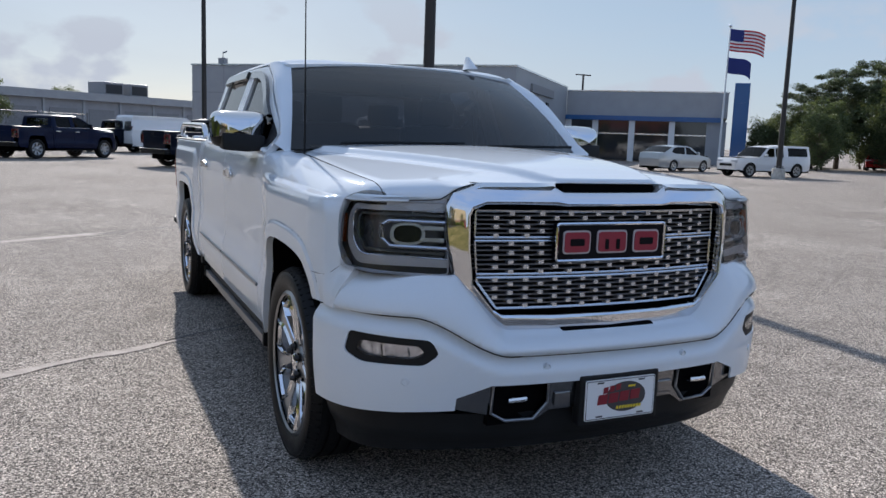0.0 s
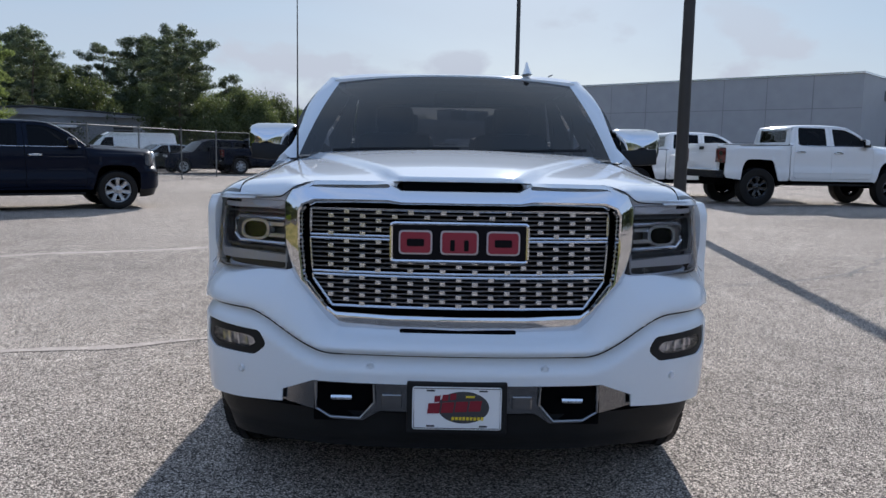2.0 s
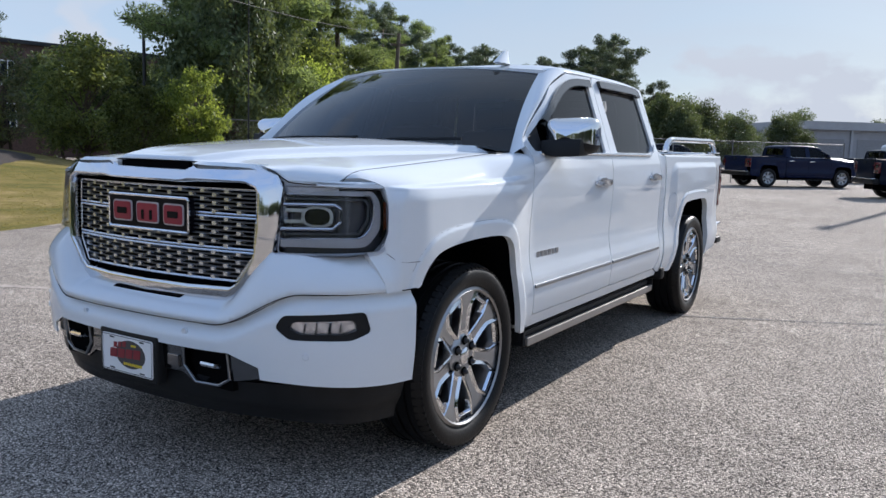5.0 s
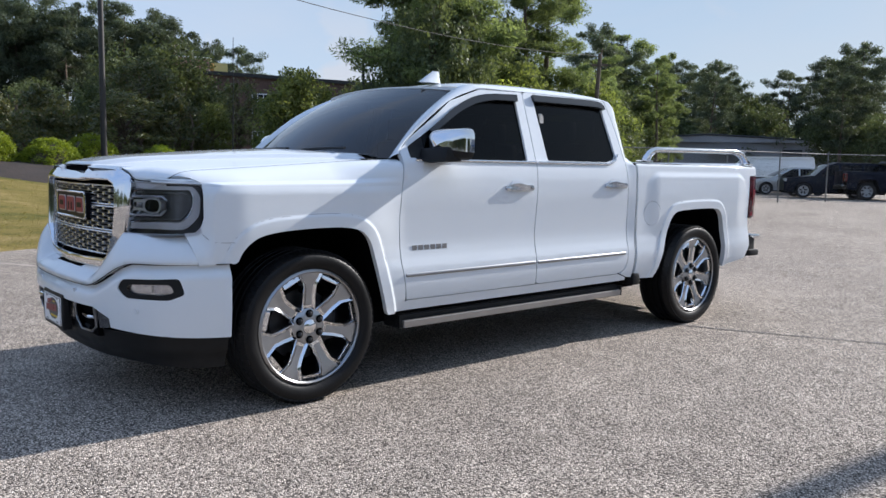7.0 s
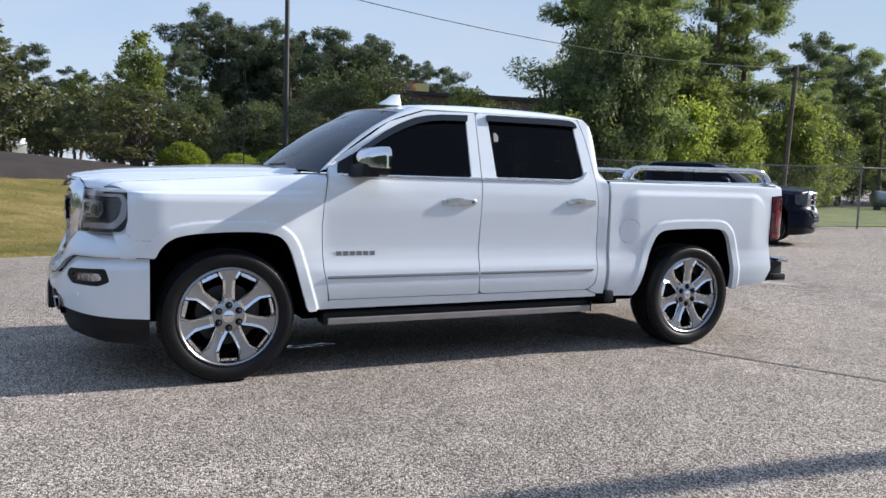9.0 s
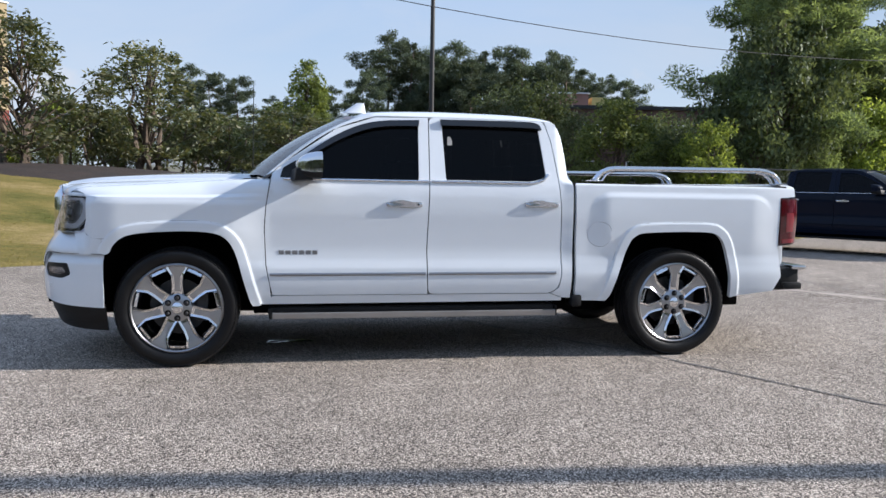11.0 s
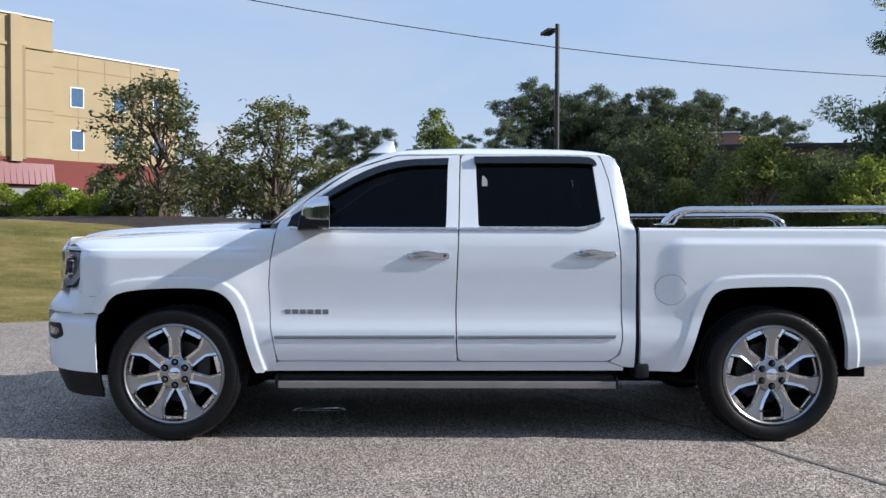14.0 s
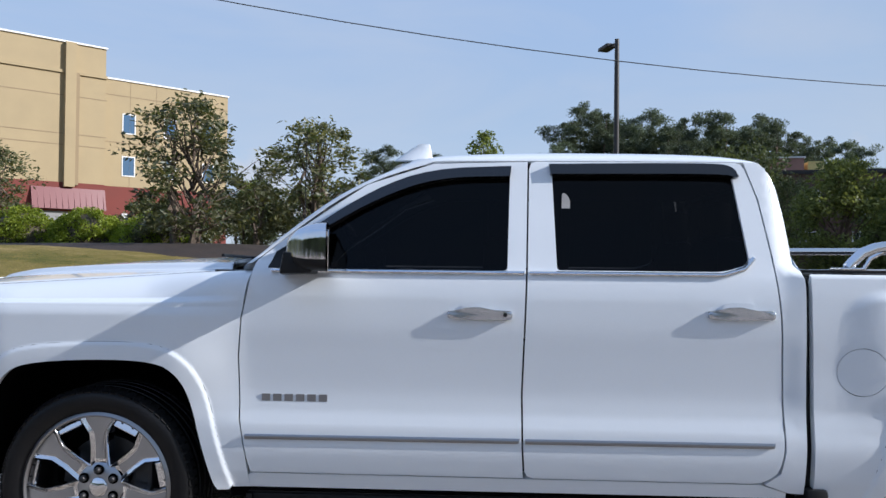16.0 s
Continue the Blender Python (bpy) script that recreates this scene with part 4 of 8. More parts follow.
    if rails:
        for s in (1, -1):
            x = s * 0.90
            top = [(x, y, 1.412 + 0.010 * (y - 3.1)) for y in np.linspace(3.16, 4.30, 12)]
            f = [(x, 2.985, 1.325), (x, 3.00, 1.345), (x, 3.04, 1.385), (x, 3.09, 1.405), (x, 3.13, 1.411)]
            b = [(x, 4.34, 1.424), (x, 4.40, 1.416), (x, 4.46, 1.398), (x, 4.505, 1.36), (x, 4.52, 1.325)]
            rl = part("bed_rail", tube_mesh(f + top + b, 0.0215, 12), ch, truck, smooth=True, label="chrome tube rail along the bed")
            for yy, sw in ((2.985, 1), (4.515, -1)):
                part("rail_foot", box_mesh((x - 0.045, yy - 0.05, 1.318), (x + 0.045, yy + 0.05, 1.328), 0.004), ch, rl)
                part("rail_brace", tube_mesh([(x, yy + sw * 0.06, 1.325), (x, yy + sw * 0.085, 1.365), (x, yy + sw * 0.14, 1.395), (x, yy + sw * 0.19, 1.405)], 0.011, 8), ch, rl, smooth=True)
    return truck


def make_wheel(truck, m, R, mat, detail):
    """A tyre on an eight-spoke rim, its face toward local +x."""
    w = empty("wheel")
    w.parent = truck
    w.matrix_local = m
    k = R / 0.405
    n = 64 if detail else 28
    r = (0.302 if detail else 0.255) * k if R < 0.42 else 0.262
    tread = [(r - 0.006, 0.105), (r + 0.012, 0.125), (r + 0.035, 0.136), (r + 0.066, 0.1385), (R - 0.022, 0.132), (R - 0.006, 0.118), (R, 0.10)]
    for c in (0.055, 0.0, -0.055):
        tread += [(R, c + 0.008), (R - 0.010, c + 0.006), (R - 0.010, c - 0.006), (R, c - 0.008)]
    tread += [(a, -b) for a, b in tread[6::-1]]
    ty = part("tyre", lathe_mesh(tread, n), RUBBER, w, smooth=True)
    if detail:
        # shoulder blocks
        bm = bmesh.new()
        for i in range(72):
            a = 2 * math.pi * i / 72
            for s in (1, -1):
                mm = pose(0, 0, 0, math.degrees(a), 0, 0) @ pose(s * 0.112, 0, R - 0.006, 0, s * 24, 0)
                add_box(bm, (-0.022, -0.0125, -0.01), (0.022, 0.0125, 0.002), 0, mm)
        tagged(part("tread_pattern", bm, RUBBER, w), kind="stuff")
    # barrel and lip
    lip = [(r - 0.004, 0.128), (r + 0.006, 0.120), (r - 0.002, 0.108), (r - 0.016, 0.10), (r - 0.022, 0.07), (r - 0.03, 0.02), (r - 0.04, -0.05), (r - 0.03, -0.11)]
    lip = [(r - 0.014, 0.122), (r - 0.006, 0.129)] + lip[1:]
    rim = part("rim", lathe_mesh(lip, n), RIMBARREL if detail else mat, w, smooth=True, label="polished wheel rim" if detail else "")
    part("brake_disc", lathe_mesh([(0.0, 0.012), (0.19, 0.012), (0.19, -0.012), (0.0, -0.012)], 32), BRAKE if detail else DARK, w, smooth=True)
    # dark disc that paints the shade inside the wheel
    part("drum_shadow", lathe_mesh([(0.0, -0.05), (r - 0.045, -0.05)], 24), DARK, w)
    if detail:
        part("brake_caliper", box_mesh((-0.03, 0.11, -0.1), (0.045, 0.2, 0.1), 0.02), BRAKE, w)
    # spokes
    for i in range(7):
        bm = bmesh.new()
        # body of the spoke: radial outline in (across, out)
        half = [(0.044, 0.060), (0.040, 0.112), (0.0375, 0.165), (0.041, 0.218), (0.056, 0.245), (0.070, 0.268), (0.078, r - 0.006)]
        ys = [0.088, 0.096, 0.101, 0.108, 0.113, 0.116, 0.118]
        vs = []
        for (hw, o), xf in zip(half, ys):
            o = o * (r / 0.302) if o < r - 0.01 else o
            row = [(xf - 0.045, -hw - 0.004, o), (xf - 0.006, -hw, o), (xf, -hw + 0.004, o), (xf - 0.010, -hw + 0.018, o), (xf - 0.010, hw - 0.018, o), (xf, hw - 0.004, o), (xf - 0.006, hw, o), (xf - 0.045, hw + 0.004, o)]
            vs.append([bm.verts.new(p) for p in row])
        for a, b in zip(vs, vs[1:]):
            for j in range(7):
                bm.faces.new((a[j], a[j + 1], b[j + 1], b[j]))
        bm.faces.new(vs[-1])
        bmesh.ops.rotate(bm, cent=(0, 0, 0), matrix=Matrix.Rotation(2 * math.pi * i / 7, 3, "X"), verts=bm.verts)
        sp = part("spoke", bm, mat, w, smooth=True, angle=25)
        if detail:
            bm = bmesh.new()
            face = [(hw - 0.0205, o, xf - 0.0085) for (hw, o), xf in zip(half, ys) if o > 0.09]
            lf = [bm.verts.new((x, -hw, o)) for hw, o, x in face]
            rt = [bm.verts.new((x, hw, o)) for hw, o, x in face]
            for q in range(len(face) - 1):
                bm.faces.new((lf[q], rt[q], rt[q + 1], lf[q + 1]))
            bmesh.ops.rotate(bm, cent=(0, 0, 0), matrix=Matrix.Rotation(2 * math.pi * i / 7, 3, "X"), verts=bm.verts)
            part("spoke_face", bm, RIMGREY, w, smooth=True)
    hub = part("hub", lathe_mesh([(0.0, 0.098), (0.055, 0.098), (0.085, 0.092), (0.098, 0.082), (0.10, 0.05)], 40 if detail else 16), RIMGREY if detail else mat, w, smooth=True)
    part("centre_cap", lathe_mesh([(0.0, 0.112), (0.030, 0.110), (0.038, 0.104), (0.040, 0.096)], 28), mat, w, smooth=True)
    if detail:
        for i in range(6):
            a = 2 * math.pi * (i + 0.5) / 6
            bm = lathe_mesh([(0.0, 0.121), (0.008, 0.119), (0.0125, 0.112), (0.0125, 0.090)], 10)
            bmesh.ops.translate(bm, vec=(0, 0.070 * math.cos(a), 0.070 * math.sin(a)), verts=bm.verts)
            part("lug_nut", bm, BRAKE, w, smooth=True)
            bm = lathe_mesh([(0.0215, 0.0985), (0.0215, 0.1005), (0.0, 0.1005)], 16)
            bmesh.ops.translate(bm, vec=(0, 0.070 * math.cos(a), 0.070 * math.sin(a)), verts=bm.verts)
            part("lug_seat", bm, DARK, w)
        for i in range(7):
            a0 = 2 * math.pi * (i + 0.5) / 7
            bm = bmesh.new()
            mm = pose(0, 0, 0, math.degrees(a0), 0, 0) @ pose(0.104, 0, r - 0.026, 0, -20, 0)
            add_box(bm, (-0.012, -0.050, -0.022), (0.006, 0.050, 0.016), 0.003, mm)
            ins = part("spoke_insert", bm, CHROME, w)
            for s in (0.024, -0.024):
                bm = bmesh.new()
                bmesh.ops.create_cone(bm, cap_ends=True, segments=8, radius1=0.004, radius2=0.004, depth=0.01, matrix=mm @ pose(0.006, s, 0.002, 0, 90, 0))
                part("rivet", bm, PLASTIC, ins)
    return w


def grille_y(x, z):
    """How far forward the grille lies."""
    return -0.905 + 0.205 * x * x + 0.035 * (z - 1.0)


GR_OUT = [(0.0, 1.205), (0.205, 1.205), (0.25, 1.228), (0.52, 1.226), (0.600, 1.195), (0.627, 1.15), (0.625, 1.00), (0.603, 0.885), (0.47, 0.742), (0.41, 0.715), (0.235, 0.712), (0.0, 0.711)]
GR_IN = [(0.0, 1.142), (0.205, 1.142), (0.25, 1.142), (0.50, 1.140), (0.530, 1.128), (0.538, 1.11), (0.537, 1.00), (0.526, 0.882), (0.462, 0.796), (0.435, 0.777), (0.235, 0.771), (0.0, 0.770)]


def make_nose(truck, body, detail, ch, lift, st):
    zc = lift
    # bumper skins
    full = float(S_OF_X(0.992))
    top = []
    for a in np.linspace(-full, full, 121):
        b = abs(a)
        top.append((a, crease(b) - 0.003))
    f_in = nose(1, bumper_inset)

    def shell(s, z):
        p = f_in(s, z)
        p[2] = p[2] + zc
        return p
    fog = [(0.672, 0.652), (0.72, 0.610), (0.90, 0.607), (0.945, 0.635), (0.93, 0.712), (0.70, 0.700)]
    hook = [(0.285, 0.545), (0.285, 0.47), (0.335, 0.412), (0.44, 0.412), (0.49, 0.44), (0.49, 0.545)]
    s_ = lambda x: float(S_OF_X(x))
    bot = [(-full, 0.415), (-s_(0.98), 0.42), (-s_(0.8), 0.44), (-s_(0.62), 0.455), (-s_(0.615), 0.50), (-s_(0.50), 0.545), (s_(0.50), 0.545), (s_(0.615), 0.50), (s_(0.62), 0.455), (s_(0.8), 0.44), (s_(0.98), 0.42), (full, 0.415)]
    fog_s = [(s_(x) if x < 0.9 else s_(0.9) + (x - 0.9) * 1.7, z) for x, z in fog]
    holes = [rounded(fog_s, 0.02), rounded([(-a, b) for a, b in fog_s[::-1]], 0.02)]
    bump = sheet("front_bumper", bot + top[::-1], shell, body, truck, st * 0.6, 0.007, holes if detail else ())
    fas = [(a, crease(abs(a))) for a in np.linspace(-s_(0.965), s_(0.965), 97)] + [(s_(0.963), 0.84), (s_(0.955), 0.915), (s_(0.61), 0.912), (s_(0.58), 0.87), (s_(0.445), 0.745), (s_(0.39), 0.722), (s_(0.2), 0.718), (-s_(0.2), 0.718), (-s_(0.39), 0.722), (-s_(0.445), 0.745), (-s_(0.58), 0.87), (-s_(0.61), 0.912), (-s_(0.955), 0.915), (-s_(0.963), 0.84)]
    f_up = nose(1, shelf_inset)
    def shelf(s, z):
        p = f_up(s, z)
        p[2] = p[2] + zc
        return p
    sheet("bumper_upper", fas, shelf, body, truck, st * 0.5, 0.05)
    if detail:
        # dark line: a gap at the sides, painted crease shade in the middle
        for s0, s1, thick in ((-full, -s_(0.40), 0.0022), (-s_(0.40), s_(0.40), 0.0014), (s_(0.40), full, 0.0022)):
            line = [f_in(np.array([a]), np.array([crease(abs(a)) - 0.001]))[:, 0] for a in np.linspace(s0, s1, 40)]
            part("seam_shade_line", tube_mesh([(x, y - 0.030, z + zc) if abs(x) < 0.95 else (x + (0.030 if x > 0 else -0.030), y, z + zc) for x, y, z in line], thick, 6), DARK, bump)
    # air dam
    dam = [(-full, 0.25), (-s_(0.9), 0.265), (-s_(0.6), 0.285), (s_(0.6), 0.285), (s_(0.9), 0.265), (full, 0.25), (full, 0.43), (-full, 0.43)]
    def low(s, z):
        p = nose(1, lambda z, a: 0.035 + 0.25 * np.clip(0.55 - z, 0, 1) ** 1.4 + 0.02 * sstep(0.36, 0.30, z))(s, z)
        p[2] = p[2] + zc
        return p
    air = sheet("air_dam", dam, low, PLASTIC, truck, st * 1.5, 0.02, label="black plastic air dam")
    # chrome lower strip with its tow-hook openings
    strip = [(-s_(0.64), 0.458), (-s_(0.49), 0.43), (-s_(0.44), 0.402), (-s_(0.33), 0.402), (-s_(0.27), 0.44), (s_(0.27), 0.44), (s_(0.33), 0.402), (s_(0.44), 0.402), (s_(0.49), 0.43), (s_(0.64), 0.458), (s_(0.615), 0.502), (s_(0.50), 0.543), (-s_(0.50), 0.543), (-s_(0.615), 0.502)]
    def strip_f(s, z):
        p = nose(1, lambda z, a: 0.018 + 0.1 * np.clip(0.56 - z, 0, 1) + 0 * a)(s, z)
        p[2] = p[2] + zc
        return p
    hk = [(s_(x), z - 0.002 if z < 0.5 else 0.537) for x, z in hook]
    hks = [rounded(hk, 0.012), rounded([(-a, b) for a, b in hk[::-1]], 0.012)]
    cs = sheet("lower_chrome_strip", strip, strip_f, SMOKED, truck, st, 0.03, hks if detail else (), label="satin chrome strip of the front bumper")
    if detail:
        for sg in (1, -1):
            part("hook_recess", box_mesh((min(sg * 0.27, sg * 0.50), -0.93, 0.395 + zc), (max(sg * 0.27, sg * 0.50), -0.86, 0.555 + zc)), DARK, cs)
            rim = [(sg * x, float(strip_f(s_(x), z)[1]) - 0.006, z + zc) for x, z in [(0.285, 0.537), (0.285, 0.47), (0.335, 0.412), (0.44, 0.412), (0.49, 0.44), (0.49, 0.537)]]
            part("hook_bezel", add_tube(bmesh.new(), rim, 0.0055, 8), MOULD, cs, smooth=True)
            hx = sg * 0.40
            part("tow_hook", tube_mesh([(hx - 0.045, -0.90, 0.475 + zc), (hx - 0.03, -0.955, 0.487 + zc), (hx + 0.03, -0.955, 0.487 + zc), (hx + 0.045, -0.90, 0.475 + zc)], 0.011, 8), CHROME, cs, smooth=True)
            part("sensor_bar", box_mesh((sg * 0.225 - 0.035, -0.976, 0.455 + zc), (sg * 0.225 + 0.035, -0.955, 0.505 + zc), 0.006), SMOKED, cs)
        # plate on its holder
        holder = part("plate_holder", box_mesh((-0.172, -1.003, 0.375 + zc), (0.172, -0.955, 0.560 + zc), 0.008), PLASTIC, truck, "black plastic plate holder")
        plate = part("dealer_plate", prism_mesh(rounded([(-0.152, -0.0745), (0.152, -0.0745), (0.152, 0.0745), (-0.152, 0.0745)], 0.01), 0.004, pose(0, -1.004, 0.4685 + zc, 90, 0, 0)), PLATEWHITE, truck, "white dealer plate with a red and dark emblem")
        pm = lambda x, z, d=0.004: pose(x, -1.0035 - d, 0.4685 + z + zc, 90, 0, 0)
        ell = [(0.088 * math.cos(a), 0.056 * math.sin(a)) for a in np.linspace(0, 2 * math.pi, 36, endpoint=False)]
        part("emblem_oval", prism_mesh(ell, 0.001, pm(0.022, 0.004, 0.0045)), PLATEDARK, plate)
        for i in range(3):
            x = -0.078 + 0.027 * i
            part("emblem_top_bar", prism_mesh([(x, 0), (x + 0.02, 0.002), (x + 0.022, 0.024), (x + 0.002, 0.022)], 0.001, pm(0.0, 0.022 + 0.004 * i, 0.006)), PLATERED, plate)
        for i in range(4):
            x = -0.108 + 0.047 * i
            part("emblem_bar", prism_mesh([(x, 0), (x + 0.041, 0.001), (x + 0.046, 0.038), (x + 0.005, 0.036)], 0.001, pm(0.006, -0.018 + 0.003 * i, 0.006)), PLATERED, plate)
        for i in range(9):
            x = -0.03 + 0.0125 * i
            part("emblem_lower_bar", prism_mesh([(x, 0), (x + 0.009, 0), (x + 0.0095, 0.011), (x + 0.0005, 0.011)], 0.001, pm(0.012, -0.040, 0.006)), PLATEYELLOW, plate)
        part("emblem_cross", prism_mesh([(-0.016, -0.003), (0.014, -0.003), (0.016, 0.004), (-0.014, 0.004)], 0.001, pm(0.045, 0.042, 0.0075)), PLATEYELLOW, plate)
        for x in (-0.09, 0.09):
            for z in (0.062, -0.062):
                part("plate_slot", prism_mesh([(-0.014, -0.003), (0.014, -0.003), (0.014, 0.003), (-0.014, 0.003)], 0.001, pm(x, z, 0.0045)), PLATEDARK, plate)
        edge = [(-0.147, -0.07), (0.147, -0.07), (0.147, 0.07), (-0.147, 0.07)]
        part("plate_border", add_tube(bmesh.new(), [(x, -1.0085, 0.4685 + z + zc) for x, z in edge + edge[:1]], 0.0016, 6, False), PLATEDARK, plate)
        # fog lamps
        for sg in (1, -1):
            def fg(off, sg=sg):
                def f(s, z):
                    p = nose(sg, lambda z, a: bumper_inset(z, a) + off)(s, z)
                    p[2] = p[2] + zc
                    return p
                return f
            mid = (sum(a for a, b in fog_s) / 6, sum(b for a, b in fog_s) / 6)
            inner = rounded([(mid[0] + (a - mid[0]) * 0.72, mid[1] + (b - mid[1]) * 0.50) for a, b in fog_s], 0.018)
            bz = sheet("fog_lamp_bezel", rounded(fog_s, 0.02), fg(0.006), PLASTIC, truck, st, 0.02, [inner], flip=sg, label="gloss black fog lamp surround")
            sheet("fog_lens", inner, fg(0.008), LENS, bz, 0.05, 0.0, flip=sg)
            sheet("fog_reflector", inner, fg(0.022), FOGREFL, bz, 0.03, 0.0, flip=sg)
            for off, tall, thick in ((-0.070, 0.014, 0.004), (-0.028, 0.020, 0.005), (0.022, 0.020, 0.008), (0.062, 0.016, 0.004)):
                a0 = mid[0] + off
                bar = fg(0.02)(np.array([a0, a0 + 0.006]), np.array([mid[1] - tall, mid[1] + tall]))
                part("reflector_fin", tube_mesh([bar[:, 0], bar[:, 1]], thick, 6), CHROME, bz)
        # parking sensors
        for x, z in ((0.775, 0.552), (0.30, 0.60)):
            for sg in (1, -1):
                p0 = f_in(np.array([s_(x)]), np.array([z]))[:, 0]
                p1 = f_in(np.array([s_(x) + 0.01]), np.array([z]))[:, 0]
                ang = math.degrees(math.atan2(p1[1] - p0[1], p1[0] - p0[0]))
                bm = bmesh.new()
                m = pose(sg * p0[0], p0[1], z + zc, 90, 0, sg * ang)
                prof = [(0.0, 0.0035), (0.009, 0.0035), (0.0095, -0.002), (0.012, -0.002), (0.0125, 0.003), (0.0145, 0.002), (0.0145, -0.01)]
                bm = lathe_mesh(prof, 20, "z")
                bmesh.ops.transform(bm, matrix=m, verts=bm.verts)
                part("parking_sensor", bm, body, bump, smooth=True)
    # grille surround: rings from the outer line to the inner one
    def ring(w, dy):
        half = [((1 - w) * a[0] + w * b[0], (1 - w) * a[1] + w * b[1]) for a, b in zip(GR_OUT, GR_IN)]
        loop = half + [(-x, z) for x, z in half[-2:0:-1]]
        # flatter along the lower edge
        return [(x, grille_y(x, z) + (dy * (1 - 0.8 * float(sstep(0.86, 0.77, z))) if dy < 0.05 else dy), z + zc) for x, z in loop]
    rings = [ring(-0.02, 0.10), ring(0.0, 0.030), ring(0.05, 0.016), ring(0.12, 0.008), ring(0.60, -0.022), ring(0.68, -0.025), ring(0.76, -0.022), ring(0.88, 0.0), ring(0.90, 0.012), ring(0.91, 0.075)]
    n = len(rings[0])
    vs = [p for r in rings for p in r]
    fs = [(i * n + k, i * n + (k + 1) % n, (i + 1) * n + (k + 1) % n, (i + 1) * n + k) for i in range(len(rings) - 1) for k in range(n)]
    bm = bmesh.new()
    bv = [bm.verts.new(v) for v in vs]
    for f in fs:
        bm.faces.new([bv[i] for i in f])
    gr = part("grille_surround", bm, ch, truck, smooth=True, angle=24, label="polished chrome grille surround")
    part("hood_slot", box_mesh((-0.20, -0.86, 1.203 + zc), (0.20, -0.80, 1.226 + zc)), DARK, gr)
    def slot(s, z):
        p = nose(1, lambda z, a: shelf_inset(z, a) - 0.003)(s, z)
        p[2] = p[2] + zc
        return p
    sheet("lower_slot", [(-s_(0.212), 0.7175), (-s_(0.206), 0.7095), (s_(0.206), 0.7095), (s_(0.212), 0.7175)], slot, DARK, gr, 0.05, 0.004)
    # dark field behind the mesh
    half = [(x, z) for x, z in GR_IN]
    loop = half + [(-x, z) for x, z in half[-2:0:-1]]
    fld = loop[::-1]
    def field(off):
        return lambda x, z: np.array([np.asarray(x, float), grille_y(np.asarray(x, float), np.asarray(z, float)) + off, np.asarray(z, float) + zc])
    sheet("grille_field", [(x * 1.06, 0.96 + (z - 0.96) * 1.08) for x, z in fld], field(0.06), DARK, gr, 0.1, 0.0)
    # three bands of staggered bars
    bands = [(1.040, 1.132), (0.912, 1.028), (0.792, 0.900)]
    def half_width(z):
        return float(np.interp(z, [0.785, 0.80, 0.882, 1.0, 1.128], [0.425, 0.452, 0.515, 0.526, 0.524]))
    for bi, (z0, z1) in enumerate(bands):
        xs0, xs1 = half_width(z0), half_width(z1)
        frame_pts = [(-xs1, z1), (-xs0, z0), (xs0, z0), (xs1, z1)]
        if bi == 2:
            frame_pts = [(-half_width(z1), z1), (-0.515, 0.885), (-0.445, z0), (0.445, z0), (0.515, 0.885), (half_width(z1), z1)]
        path = [(x, float(grille_y(x, z)) + 0.018, z + zc) for a, b in zip(frame_pts, frame_pts[1:] + frame_pts[:1]) for k in range(8) for x, z in [(a[0] + (b[0] - a[0]) * k / 8, a[1] + (b[1] - a[1]) * k / 8)]]
        part("band_frame", add_tube(bmesh.new(), path + path[:1], 0.0048, 6, False), SATIN if detail else ch, gr, smooth=True)
        if not detail:
            continue
        rows = int(round((z1 - z0) / 0.0155))

        def block(vs, fs, x0, x1, za, zb, y0, y1):
            k = len(vs)
            for x in (x0, x1):
                yy = float(grille_y(x, (za + zb) / 2))
                vs.extend([(x, yy + y0, za + zc), (x, yy + y1, za + zc), (x, yy + y1, zb + zc), (x, yy + y0, zb + zc)])
            fs.extend([(k, k + 3, k + 7, k + 4)[::-1], (k, k + 1, k + 5, k + 4), (k + 3, k + 2, k + 6, k + 7)[::-1], (k, k + 1, k + 2, k + 3)[::-1], (k + 4, k + 5, k + 6, k + 7)])
        pitch = (z1 - z0) / rows
        for r in range(rows):
            zm = z0 + (r + 0.5) * pitch
            hw = half_width(zm) - 0.004
            if r:
                vs, fs = [], []
                zb = z0 + r * pitch
                hb = half_width(zb) - 0.004
                for k in range(12):
                    block(vs, fs, -hb + 2 * hb * k / 12, -hb + 2 * hb * (k + 1) / 12, zb - 0.0023, zb + 0.0023, 0.022, 0.05)
                mesh_object("grille_bar", vs, fs, STUDSILVER, gr)
            off = 0.0565 if (r + bi) % 2 else 0.0
            for k in range(-5, 6):
                x = k * 0.113 + off
                if abs(x) + 0.014 < hw and not (abs(x) < 0.25 and 0.955 < zm < 1.095):
                    vs, fs = [], []
                    block(vs, fs, x - 0.0095, x + 0.0095, zm - 0.0068, zm + 0.0068, 0.014, 0.04)
                    mesh_object("grille_stud", vs, fs, STUDBRIGHT, gr)
    # badge
    bdg = part("badge", prism_mesh(rounded([(-0.236, -0.066), (0.236, -0.066), (0.236, 0.066), (-0.236, 0.066)], 0.012), 0.03, pose(0, float(grille_y(0.12, 1.02)) + 0.036, 1.024 + zc, 90, 0, 0)), BADGEBLACK, truck, "black badge plate with red emblem blocks")
    yb = float(grille_y(0.12, 1.02)) + 0.004
    edge = rounded([(-0.236, -0.066), (0.236, -0.066), (0.236, 0.066), (-0.236, 0.066)], 0.012)
    part("badge_border", add_tube(bmesh.new(), [(x, yb, 1.024 + z + zc) for x, z in edge + edge[:1]], 0.006, 6, False), ch, bdg, smooth=True)
